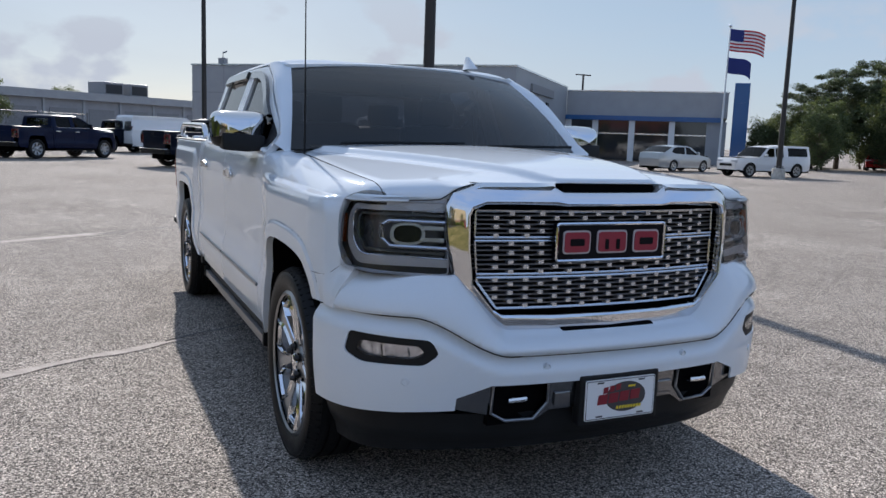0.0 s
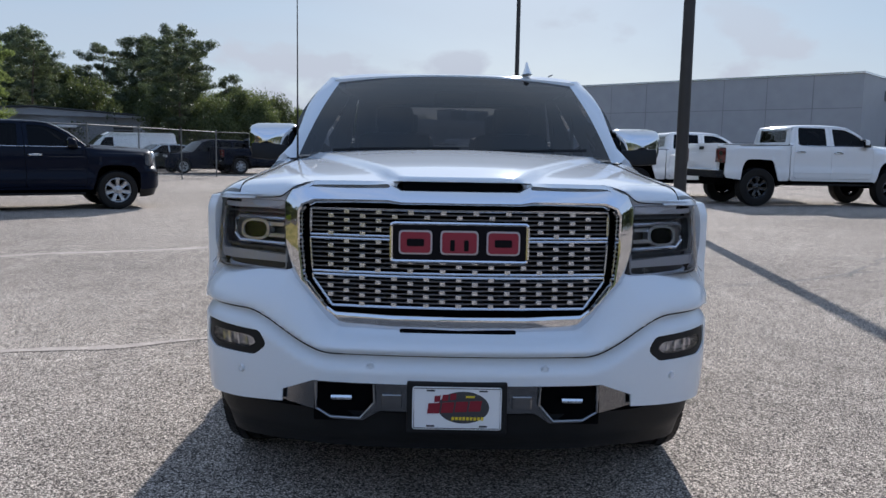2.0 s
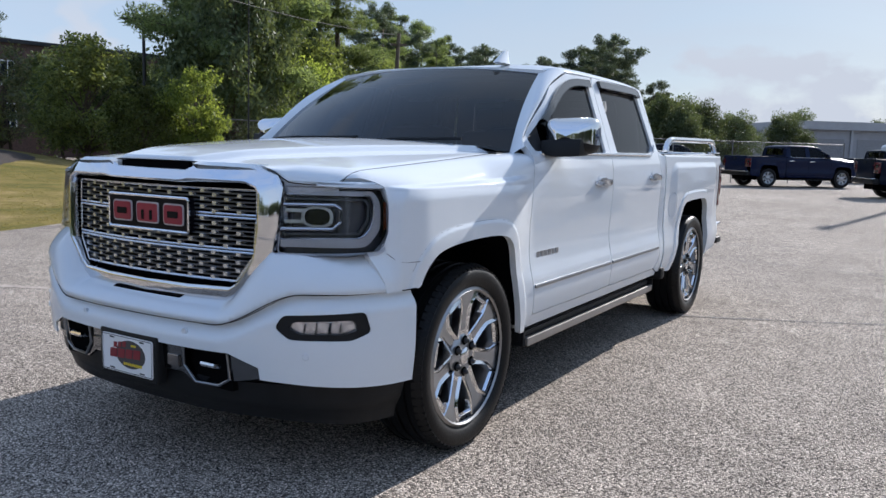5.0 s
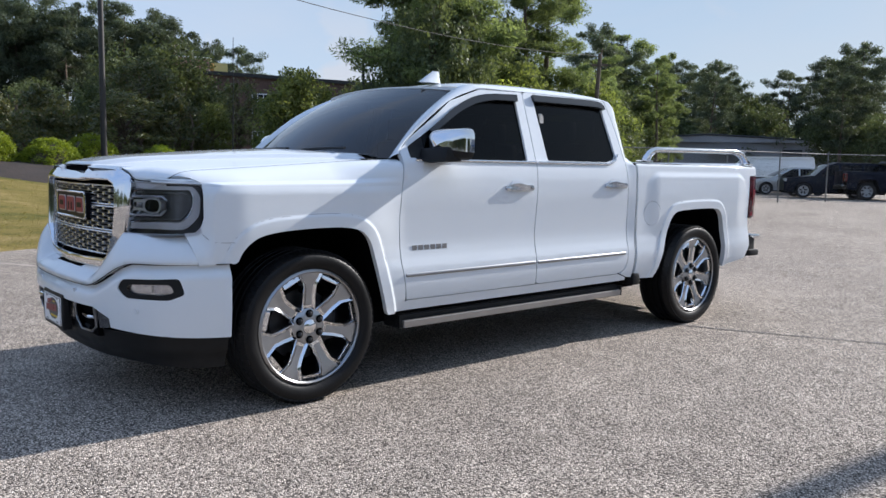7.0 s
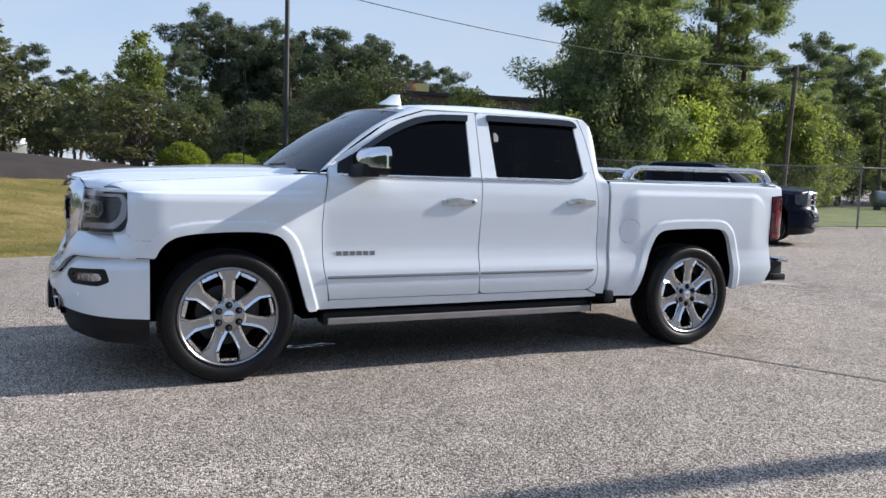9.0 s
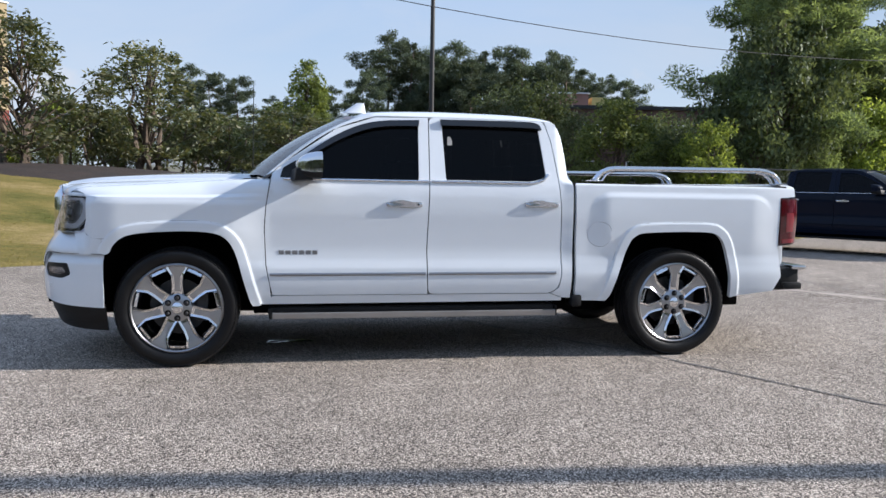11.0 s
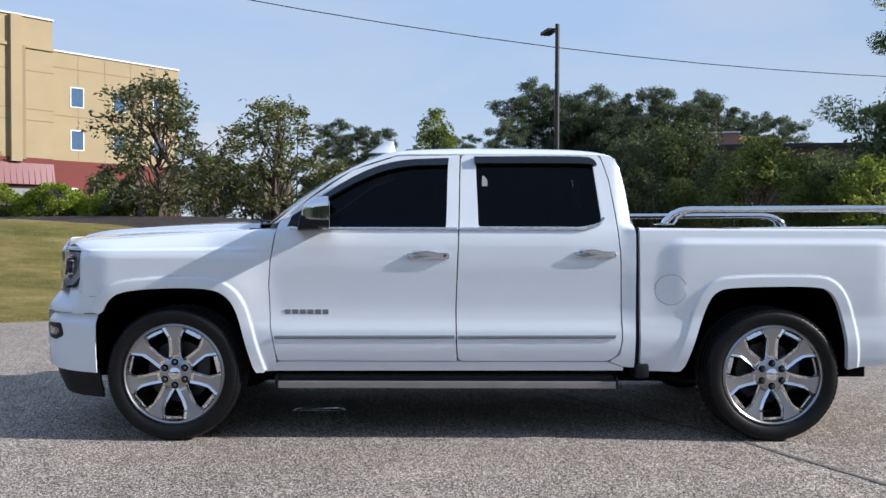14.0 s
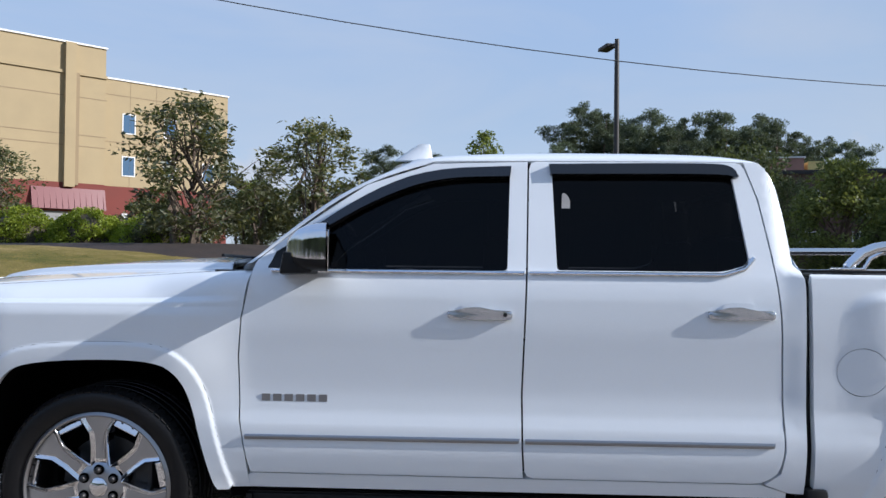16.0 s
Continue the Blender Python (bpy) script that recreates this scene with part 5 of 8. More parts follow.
    for x, w in ((-0.152, 0.058), (0.0, 0.066), (0.152, 0.058)):
        blk = rounded([(x - w, -0.042), (x + w, -0.042), (x + w, 0.042), (x - w, 0.042)], 0.016)
        part("emblem_edge", prism_mesh(blk, 0.006, pose(0, yb + 0.004, 1.024 + zc, 90, 0, 0), 0.002), EMBLEMEDGE, bdg)
        part("emblem_block", prism_mesh(rounded([(x - w + 0.006, -0.036), (x + w - 0.006, -0.036), (x + w - 0.006, 0.036), (x - w + 0.006, 0.036)], 0.012), 0.009, pose(0, yb + 0.004, 1.024 + zc, 90, 0, 0), 0.002), BADGERED, bdg)
    for x, w in ((-0.152, 0.030), (0.0, 0.0), (0.152, 0.030)):
        if w:
            part("emblem_slot", prism_mesh(rounded([(x - w, -0.013), (x + w, -0.013), (x + w, 0.013), (x - w, 0.013)], 0.006), 0.003, pose(0, yb - 0.004, 1.024 + zc, 90, 0, 0)), BADGEBLACK, bdg)
        else:
            for q in (-0.024, 0.024):
                part("emblem_slot", prism_mesh(rounded([(q - 0.008, -0.028), (q + 0.008, -0.028), (q + 0.008, 0.010), (q - 0.008, 0.010)], 0.004), 0.003, pose(0, yb - 0.004, 1.024 + zc, 90, 0, 0)), BADGEBLACK, bdg)
    # headlamps
    for sg in (1, -1):
        def hl(off, sg=sg):
            def f(s, z):
                p = nose(sg, lambda z, a: off + 0.085 + 0.10 * (z - 0.92) - 0.045 * sstep(0.74, 1.02, a))(s, z)
                p[2] = p[2] + zc
                return p
            return f
        so = s_(0.955)
        out = [(s_(0.640), 0.905), (s_(0.68), 0.898), (s_(0.90), 0.902), (so + 0.045, 0.912), (so + 0.094, 0.985), (so + 0.100, 1.159), (s_(0.80), 1.1665), (s_(0.648), 1.1665), (s_(0.645), 1.0)]
        hs = rounded(out, [0.01, 0.01, 0.02, 0.05, 0.05, 0.02, 0.01, 0.01, 0.01], 4)
        hous = sheet("headlamp", hs, hl(0.055), LAMPDARK, truck, 0.05 if detail else 0.12, -0.053, flip=sg, label="dark headlamp with a grey light guide")
        sheet("headlamp_lens", hs, hl(0.0), LENS, hous, 0.02 if detail else 0.12, 0.0, flip=sg)
        def brow_f(s, z, sg=sg):
            p = nose(sg, lambda z, a: 0.079 + 0.10 * (z - 0.92) - 0.045 * sstep(0.74, 1.02, a) + 1.7 * np.clip(z - 1.163, 0, 1))(s, z)
            p[2] = p[2] + zc
            return p
        sheet("lamp_brow", [(s_(0.795), 1.158), (so + 0.104, 1.152), (so + 0.104, 1.174), (s_(0.795), 1.176)], brow_f, body, truck, 0.04, 0.03, flip=sg)
        if detail:
            a0, a1 = s_(0.66), so
            mx, mz = sum(u for u, v in hs) / len(hs), sum(v for u, v in hs) / len(hs)
            rim_pts = [hl(0.012)(np.array([mx + (u - mx) * 0.93]), np.array([mz + (v - mz) * 0.92]))[:, 0] for u, v in hs]
            part("lamp_trim", add_tube(bmesh.new(), rim_pts + rim_pts[:1], 0.003, 6, False), LAMPLIGHT, hous, smooth=True)
            # light guide: a hooked band round the outer side
            guide = rounded([(a0, 0.932), (a1 - 0.03, 0.938), (a1 + 0.044, 1.0), (a1 + 0.050, 1.10), (a1 + 0.012, 1.141), (a0, 1.141), (a0, 1.124), (a1 - 0.006, 1.124), (a1 + 0.012, 1.095), (a1 + 0.0, 1.02), (a1 - 0.05, 0.972), (a0, 0.962)], [0.004, 0.03, 0.03, 0.03, 0.02, 0.004, 0.004, 0.02, 0.02, 0.03, 0.03, 0.004])
            sheet("light_guide", guide, hl(0.020), LAMPLIGHT, hous, 0.03, 0.02, flip=sg)
            gp = [hl(0.016)(np.array([u]), np.array([v]))[:, 0] for u, v in guide[len(guide) // 2 + 2:]]
            part("guide_edge", tube_mesh(gp, 0.003, 6), PROJECTOR, hous, smooth=True)
            # bright bracket round the projector
            br = [(a0, 1.087), (a0 + 0.13, 1.089), (a0 + 0.236, 1.090), (a0 + 0.258, 1.077), (a0 + 0.258, 1.030), (a0 + 0.224, 1.004), (a0 + 0.11, 1.001), (a0, 0.999)]
            part("lamp_bracket", tube_mesh([hl(0.014)(np.array([u]), np.array([v]))[:, 0] for u, v in br], 0.0072, 8), PROJECTOR, hous, smooth=True)
            for zr in (0.986, 1.106):
                part("lamp_rib", tube_mesh([hl(0.03)(np.array([u]), np.array([zr]))[:, 0] for u in np.linspace(a0, a0 + 0.25, 7)], 0.0028, 6), LAMPGREY, hous, smooth=True)
            mid = (a0 + 0.155, 1.046)
            oval = [(mid[0] + 0.070 * abs(math.cos(k)) ** 0.75 * math.copysign(1, math.cos(k)), mid[1] + 0.038 * abs(math.sin(k)) ** 0.75 * math.copysign(1, math.sin(k))) for k in np.linspace(0, 2 * math.pi, 24, endpoint=False)]
            pin = [(mid[0] + (u - mid[0]) * 0.80, mid[1] + (v - mid[1]) * 0.78) for u, v in oval]
            sheet("projector_ring", oval, hl(0.012), PROJECTOR, hous, 0.02, 0.03, [pin], flip=sg)
            sheet("projector_glass", pin, hl(0.016), GLOSSBLACK, hous, 0.02, 0.01, flip=sg)
            for zb in (1.020, 1.060):
                sheet("trim_blade", [(a0, zb), (a0 + 0.092, zb), (a0 + 0.092, zb + 0.013), (a0, zb + 0.013)], hl(0.018), PROJECTOR, hous, 0.03, 0.02, flip=sg)
            inner = rounded([(a0, 0.974), (a1 - 0.055, 0.984), (a1 - 0.014, 1.026), (a1 - 0.004, 1.090), (a1 - 0.02, 1.112), (a0, 1.112), (a0, 1.106), (a1 - 0.028, 1.106), (a1 - 0.014, 1.088), (a1 - 0.024, 1.030), (a1 - 0.060, 0.992), (a0, 0.981)], 0.008)
            sheet("guide_step", inner, hl(0.028), LAMPGREY, hous, 0.03, 0.02, flip=sg)
            amb = [(a1 + 0.064, 1.00), (a1 + 0.082, 1.01), (a1 + 0.088, 1.10), (a1 + 0.070, 1.10)]
            sheet("side_reflector", amb, hl(0.015), AMBER, hous, 0.04, 0.01, flip=sg)
    # cowl and wipers
    bm = bmesh.new()
    for k in range(12):
        u0, u1 = -0.95 + 1.9 * k / 12, -0.95 + 1.9 * (k + 1) / 12
        a, b = [(u * 0.79, 0.40 + 0.15 * u * u) for u in (u0, u1)]
        vsx = [bm.verts.new((x, y + dy, z + zc)) for (x, y), dy, z in ((a, -0.06, 1.315), (b, -0.06, 1.315), (b, 0.03, 1.322), (a, 0.03, 1.322))]
        bm.faces.new(vsx)
    part("cowl", bm, PLASTIC, truck)
    if detail:
        for x0, x1 in ((-0.62, 0.02), (0.06, 0.66)):
            part("wiper", tube_mesh([(x0, 0.45, 1.335), (x0 + 0.3 * (x1 - x0), 0.40, 1.345), (x1, 0.405, 1.352)], 0.008, 6), PLASTIC, truck)


def hero():
    t = pickup("pickup_truck", WHITE, True)
    tagged(t, "white crew-cab pickup truck with chrome grille, parked on asphalt", "pickup truck")
    # roof fin and aerial
    bm = bmesh.new()
    rows = []
    for q in (0.0, 0.15, 0.35, 0.6, 0.85, 1.0):
        y0, y1, hw = -0.10 + 0.115 * q, 0.085 - 0.015 * q, 0.024 * (1 - q) ** 1.5 + 0.006
        rows.append([bm.verts.new((0.433 + hw * math.sin(k), 1.23 + (y0 + y1) / 2 - (y1 - y0) / 2 * math.cos(k), 1.800 + 0.078 * q)) for k in (2 * math.pi * j / 18 for j in range(18))])
    for r0, r1 in zip(rows, rows[1:]):
        for j in range(18):
            bm.faces.new((r0[j], r0[(j + 1) % 18], r1[(j + 1) % 18], r1[j]))
    bm.faces.new(rows[-1])
    part("roof_fin", bm, WHITE, t, smooth=True, angle=60)
    part("aerial_mast", tube_mesh([(-0.80, 0.43, 1.27), (-0.80, 0.435, 1.7), (-0.80, 0.44, 2.13)], 0.003, 6, [0.006, 0.0035, 0.0025]), PLASTIC, t)
    part("aerial_foot", lathe_mesh([(0.0, 0.03), (0.012, 0.028), (0.02, 0.0)], 12, "z"), PLASTIC, t).matrix_local = Matrix.Translation((-0.80, 0.43, 1.262))
    # door lettering, as bars
    for s, x0 in ((1, 0.672),):
        for i in range(6):
            y = x0 + 0.046 * i
            x = float(side_x(y, 0.785))
            part("door_emblem_bar", prism_mesh([(0, -0.014), (0.034, -0.014), (0.034, 0.014), (0, 0.014)], 0.006, pose(x - 0.003, y, 0.786, 90, 0, 90)), MOULD, t)
    return t


hero_truck = hero()

# ---- ground ----
EDGE = [(-2.0, -14), (-4.2, -7.0), (-5.3, -4.3), (-5.9, -3.2), (-6.5, -1.4), (-7.2, 0.1), (-8.3, 3.1), (-9.2, 5.6), (-10.3, 8.6), (-12.6, 13.4), (-15.5, 19.0), (-22, 24), (-60, 40)]
EDGE_X = lut([p[1] for p in EDGE[:11]], [p[0] for p in EDGE[:11]])


def ground_z(x, y):
    """Flat asphalt, with a grass bank that climbs away from its edge."""
    x, y = np.asarray(x, float), np.asarray(y, float)
    d = np.clip(EDGE_X(np.clip(y, -40, 19)) - x, 0, 60)
    bank = 1.55 * sstep(0.0, 11.5, d) * (0.66 + 0.34 * sstep(5.0, -6.0, y))
    south = sstep(17.5, 9.0, y) * (y > -40.5)
    return 0.05 * sstep(0.0, 0.12, d) * south + bank * south


def node(nt, kind, **sockets):
    n = nt.nodes.new(kind)
    for k, v in sockets.items():
        n.inputs[k].default_value = v
    return n


def asphalt_material():
    """Worn asphalt: pale and dark stones in a grey binder, stains, patched seams and old paint."""
    m = bpy.data.materials.new("worn_asphalt")
    m.use_nodes = True
    nt = m.node_tree
    b = nt.nodes["Principled BSDF"]
    l = nt.links.new
    tc = nt.nodes.new("ShaderNodeTexCoord")
    pos = tc.outputs["Object"]
    cells = node(nt, "ShaderNodeTexVoronoi", Scale=150.0)
    l(pos, cells.inputs["Vector"])
    sep = nt.nodes.new("ShaderNodeSeparateColor")
    l(cells.outputs["Color"], sep.inputs["Color"])
    stone = nt.nodes.new("ShaderNodeValToRGB")
    cr = stone.color_ramp
    cr.elements[0].position, cr.elements[0].color = 0.0, (0.030, 0.026, 0.024, 1)
    cr.elements[1].position, cr.elements[1].color = 1.0, (0.89, 0.775, 0.66, 1)
    for p, c in ((0.35, (0.196, 0.168, 0.142, 1)), (0.62, (0.415, 0.356, 0.300, 1)), (0.86, (0.655, 0.566, 0.477, 1))):
        e = cr.elements.new(p)
        e.color = c
    l(sep.outputs["Red"], stone.inputs["Fac"])
    # binder between the stones
    gapr = nt.nodes.new("ShaderNodeMapRange")
    gapr.inputs[1].default_value, gapr.inputs[2].default_value = 0.35, 0.62
    gapr.inputs[3].default_value, gapr.inputs[4].default_value = 1.0, 0.55
    l(cells.outputs["Distance"], gapr.inputs[0])
    # stains at two larger scales
    big = node(nt, "ShaderNodeTexNoise", Scale=0.28, Detail=6.0, Roughness=0.62)
    l(pos, big.inputs["Vector"])
    bigr = nt.nodes.new("ShaderNodeMapRange")
    bigr.inputs[1].default_value, bigr.inputs[2].default_value = 0.3, 0.72
    bigr.inputs[3].default_value, bigr.inputs[4].default_value = 0.80, 1.22
    l(big.outputs["Fac"], bigr.inputs[0])
    mid = node(nt, "ShaderNodeTexNoise", Scale=3.5, Detail=5.0, Roughness=0.6)
    l(pos, mid.inputs["Vector"])
    midr = nt.nodes.new("ShaderNodeMapRange")
    midr.inputs[1].default_value, midr.inputs[2].default_value = 0.3, 0.7
    midr.inputs[3].default_value, midr.inputs[4].default_value = 0.86, 1.14
    l(mid.outputs["Fac"], midr.inputs[0])
    grit = node(nt, "ShaderNodeTexNoise", Scale=270.0, Detail=2.0, Roughness=0.7)
    l(pos, grit.inputs["Vector"])
    gritr = nt.nodes.new("ShaderNodeMapRange")
    gritr.inputs[1].default_value, gritr.inputs[2].default_value = 0.34, 0.66
    gritr.inputs[3].default_value, gritr.inputs[4].default_value = 0.60, 1.55
    l(grit.outputs["Fac"], gritr.inputs[0])
    k = None
    for s in (gapr, bigr, midr, gritr):
        if k is None:
            k = s.outputs["Result"]
        else:
            mm = nt.nodes.new("ShaderNodeMath")
            mm.operation = "MULTIPLY"
            l(k, mm.inputs[0])
            l(s.outputs["Result"], mm.inputs[1])
            k = mm.outputs["Value"]
    sc = nt.nodes.new("ShaderNodeVectorMath")
    sc.operation = "SCALE"
    l(stone.outputs["Color"], sc.inputs[0])
    l(k, sc.inputs["Scale"])
    l(sc.outputs["Vector"], b.inputs["Base Color"])
    b.inputs["Roughness"].default_value = 0.97
    b.inputs["Specular IOR Level"].default_value = 0.12
    bp = nt.nodes.new("ShaderNodeBump")
    bp.inputs["Strength"].default_value, bp.inputs["Distance"].default_value = 0.9, 0.004
    inv = nt.nodes.new("ShaderNodeMath")
    inv.operation = "SUBTRACT"
    inv.inputs[0].default_value = 1.0
    l(cells.outputs["Distance"], inv.inputs[1])
    l(inv.outputs["Value"], bp.inputs["Height"])
    l(bp.outputs["Normal"], b.inputs["Normal"])
    return m


ASPHALT = asphalt_material()


def grid_mesh(xs, ys, fz):
    X, Y = np.meshgrid(xs, ys)
    Z = fz(X, Y)
    vs = np.stack([X.ravel(), Y.ravel(), Z.ravel()], 1)
    n = len(xs)
    fs = [(j * n + i, j * n + i + 1, (j + 1) * n + i + 1, (j + 1) * n + i) for j in range(len(ys) - 1) for i in range(n - 1)]
    return vs, fs


_c = np.array([-1500, -600, -250, -120, -70, -45, -30, -20, -10, 0, 10, 20, 30, 45, 70, 120, 250, 600, 1500], float)
_v, _f = grid_mesh(_c, _c, lambda x, y: 0 * x)
lot = mesh_object("ground", _v, _f, ASPHALT)
tagged(lot, "worn grey asphalt of a car lot with pale stones", "ground", kind="structure")


# ---- grass bank, mulch, kerb line ----


def grass_material():
    """Mown grass: green and straw-coloured patches over a fine blade grain."""
    m = bpy.data.materials.new("dry_mown_grass")
    m.use_nodes = True
    nt = m.node_tree
    l = nt.links.new
    b = nt.nodes["Principled BSDF"]
    b.inputs["Roughness"].default_value = 0.95
    b.inputs["Specular IOR Level"].default_value = 0.05
    tc = nt.nodes.new("ShaderNodeTexCoord")
    mp = nt.nodes.new("ShaderNodeMapping")
    mp.inputs["Scale"].default_value = (1.0, 0.42, 1.0)
    l(tc.outputs["Object"], mp.inputs["Vector"])

    def noise_of(scale, detail, rough, src):
        n = nt.nodes.new("ShaderNodeTexNoise")
        n.inputs["Scale"].default_value, n.inputs["Detail"].default_value, n.inputs["Roughness"].default_value = scale, detail, rough
        l(src, n.inputs["Vector"])
        return n.outputs["Fac"]
    patch = nt.nodes.new("ShaderNodeValToRGB")
    els = patch.color_ramp.elements
    els[0].position, els[0].color = 0.34, (0.088, 0.094, 0.027, 1)
    els[1].position, els[1].color = 0.70, (0.325, 0.245, 0.115, 1)
    mid = els.new(0.52)
    mid.color = (0.190, 0.152, 0.052, 1)
    l(noise_of(1.1, 9.0, 0.72, mp.outputs["Vector"]), patch.inputs["Fac"])
    grain = nt.nodes.new("ShaderNodeMapRange")
    grain.inputs[1].default_value, grain.inputs[2].default_value = 0.25, 0.75
    grain.inputs[3].default_value, grain.inputs[4].default_value = 0.40, 1.65
    fine = noise_of(34.0, 5.0, 0.75, tc.outputs["Object"])
    l(fine, grain.inputs[0])
    sc = nt.nodes.new("ShaderNodeVectorMath")
    sc.operation = "SCALE"
    l(patch.outputs["Color"], sc.inputs[0])
    l(grain.outputs["Result"], sc.inputs["Scale"])
    l(sc.outputs["Vector"], b.inputs["Base Color"])
    bp = nt.nodes.new("ShaderNodeBump")
    bp.inputs["Strength"].default_value, bp.inputs["Distance"].default_value = 0.7, 0.03
    l(fine, bp.inputs["Height"])
    l(bp.outputs["Normal"], b.inputs["Normal"])
    return m


GRASS = grass_material()
MULCH = material("brown_mulch", (0.026, 0.017, 0.013), rough=0.95, vary=0.35, scale=2.0, fine=0.5, fine_scale=30.0, bump=0.8, bump_scale=30.0)
EARTH = material("woodland_floor", (0.06, 0.05, 0.03), rough=0.95, vary=0.4, scale=0.6, fine=0.4, fine_scale=12.0)


def bank_mesh():
    vs, fs = [], []
    ys = np.concatenate([np.linspace(-40, -8, 14), np.linspace(-7, 17.4, 50)])
    ds = np.concatenate([[-0.02, 0.0, 0.1, 0.3, 0.6], np.linspace(1.0, 14, 27), [20, 30, 60, 110]])
    for y in ys:
        e = float(EDGE_X(max(y, -14))) + 0.12 * math.sin(y * 2.1) * math.sin(y * 0.7)
        for d in ds:
            x = e - d
            z = float(ground_z(x, y)) + 0.02 * noise.noise((x * 0.5, y * 0.5, 0)) * min(1, max(0, d)) if d > 0 else -0.03
            if d > 0:
                z = max(z, 0.012)
            vs.append((x, y, z))
    n = len(ds)
    for j in range(len(ys) - 1):
        for i in range(n - 1):
            fs.append((j * n + i, (j + 1) * n + i, (j + 1) * n + i + 1, j * n + i + 1))
    return vs, fs


_v, _f = bank_mesh()
bank = mesh_object("grass_bank", _v, _f, GRASS, smooth=True)
tagged(bank, "dry yellow-green mown grass bank beside the asphalt", "grass", kind="structure")


def tufts():
    """Blades along the near slope of the bank."""
    rnd = np.random.default_rng(5)
    n = 24000
    y = rnd.uniform(-9, 13, n)
    d = rnd.uniform(0.02, 1, n) ** 1.4 * 9
    x = EDGE_X(y) - d
    z = ground_z(x, y)
    a = rnd.uniform(0, 2 * math.pi, n)
    h = rnd.uniform(0.008, 0.022, n) * (0.5 + 0.5 * rnd.random(n))
    w = rnd.uniform(0.006, 0.014, n)
    lean = rnd.normal(0, 0.03, (n, 2))
    vs = np.zeros((n, 3, 3))
    vs[:, 0] = np.stack([x - w * np.cos(a), y - w * np.sin(a), z], 1)
    vs[:, 1] = np.stack([x + w * np.cos(a), y + w * np.sin(a), z], 1)
    vs[:, 2] = np.stack([x + lean[:, 0], y + lean[:, 1], z + h], 1)
    return fast_mesh("grass_blades", vs.reshape(-1, 3), np.arange(3 * n).reshape(n, 3), DRYBLADE)


def fast_mesh(name, verts, faces, mats, slots=None):
    """A mesh object from arrays whose faces all have the same number of corners."""
    me = bpy.data.meshes.new(name)
    k = faces.shape[1]
    me.vertices.add(len(verts))
    me.vertices.foreach_set("co", np.asarray(verts, np.float32).ravel())
    me.loops.add(faces.size)
    me.loops.foreach_set("vertex_index", faces.astype(np.int32).ravel())
    me.polygons.add(len(faces))
    me.polygons.foreach_set("loop_start", np.arange(0, faces.size, k, dtype=np.int32))
    for m in (mats if isinstance(mats, list) else [mats]):
        me.materials.append(m)
    me.update(calc_edges=True)
    me.validate()
    return new(name, me)




def mulch_bed(name, cx, cy, rx, ry, seed):
    vs, fs = [], []
    n, rings = 36, 6
    rnd = random.Random(seed)
    wob = [1 + 0.16 * math.sin(2 * math.pi * k / n * 3 + seed) + rnd.uniform(-0.05, 0.05) for k in range(n)]
    for r in range(rings + 1):
        for k in range(n):
            a = 2 * math.pi * k / n
            q = r / rings
            x, y = cx + rx * q * wob[k] * math.cos(a), cy + ry * q * wob[k] * math.sin(a)
            vs.append((x, y, float(ground_z(x, y)) + 0.03 + 0.10 * (1 - q * q) - (0.06 if r == rings else 0)))
    for r in range(rings):
        for k in range(n):
            fs.append((r * n + k, r * n + (k + 1) % n, (r + 1) * n + (k + 1) % n, (r + 1) * n + k))
    ob = mesh_object(name, vs, fs, MULCH, smooth=True)
    return tagged(ob, "brown mulch bed under trees and shrubs", "mulch bed", kind="structure")


mulch_bed("mulch_bed", -17.6, -5.5, 4.0, 10.0, 1)
mulch_bed("mulch_bed", -18.2, 4.6, 3.4, 5.0, 2)

# ---- poles and lines ----


def light_pole(x, y, h, base, r0=0.085, head=True, turn=0.0, label=""):
    p = empty("street_lamp")
    z0 = float(ground_z(x, y))
    if base:
        bm = lathe_mesh([(0.0, 0.0), (0.31, 0.0), (0.31, 0.50), (0.285, 0.53), (0.0, 0.53)], 24, "z")
        part("concrete_base", bm, CONCRETE, p, smooth=True, label="chipped white-washed concrete base")
        bm = bmesh.new()
        add_box(bm, (-0.17, -0.17, 0.53), (0.17, 0.17, 0.555), 0.01)
        add_box(bm, (-0.15, -0.15, 0.60), (0.15, 0.15, 0.63), 0.01)
        part("base_plate", bm, POLEMETAL, p)
        for a in (45, 135, 225, 315):
            part("anchor_bolt", tube_mesh([(0.17 * math.cos(radians(a)), 0.17 * math.sin(radians(a)), 0.53), (0.17 * math.cos(radians(a)), 0.17 * math.sin(radians(a)), 0.65)], 0.012, 6), GALV, p)
    part("pole", tube_mesh([(0, 0, 0.53 if base else 0), (0, 0, h)], r0, 16, [r0, r0 * 0.72]), POLEMETAL, p, smooth=True)
    if head:
        bm = tube_mesh([(0, 0, h - 0.12), (0.45, 0, h - 0.06)], 0.03, 8)
        part("lamp_arm", bm, POLEMETAL, p)
        part("lamp_head", box_mesh((0.35, -0.16, h - 0.13), (1.0, 0.16, h - 0.02), 0.03), POLEMETAL, p)
    p.matrix_world = pose(x, y, z0, 0, 0, turn)
    return tagged(p, label or "dark bronze parking-lot light pole", "light pole", group="light poles")


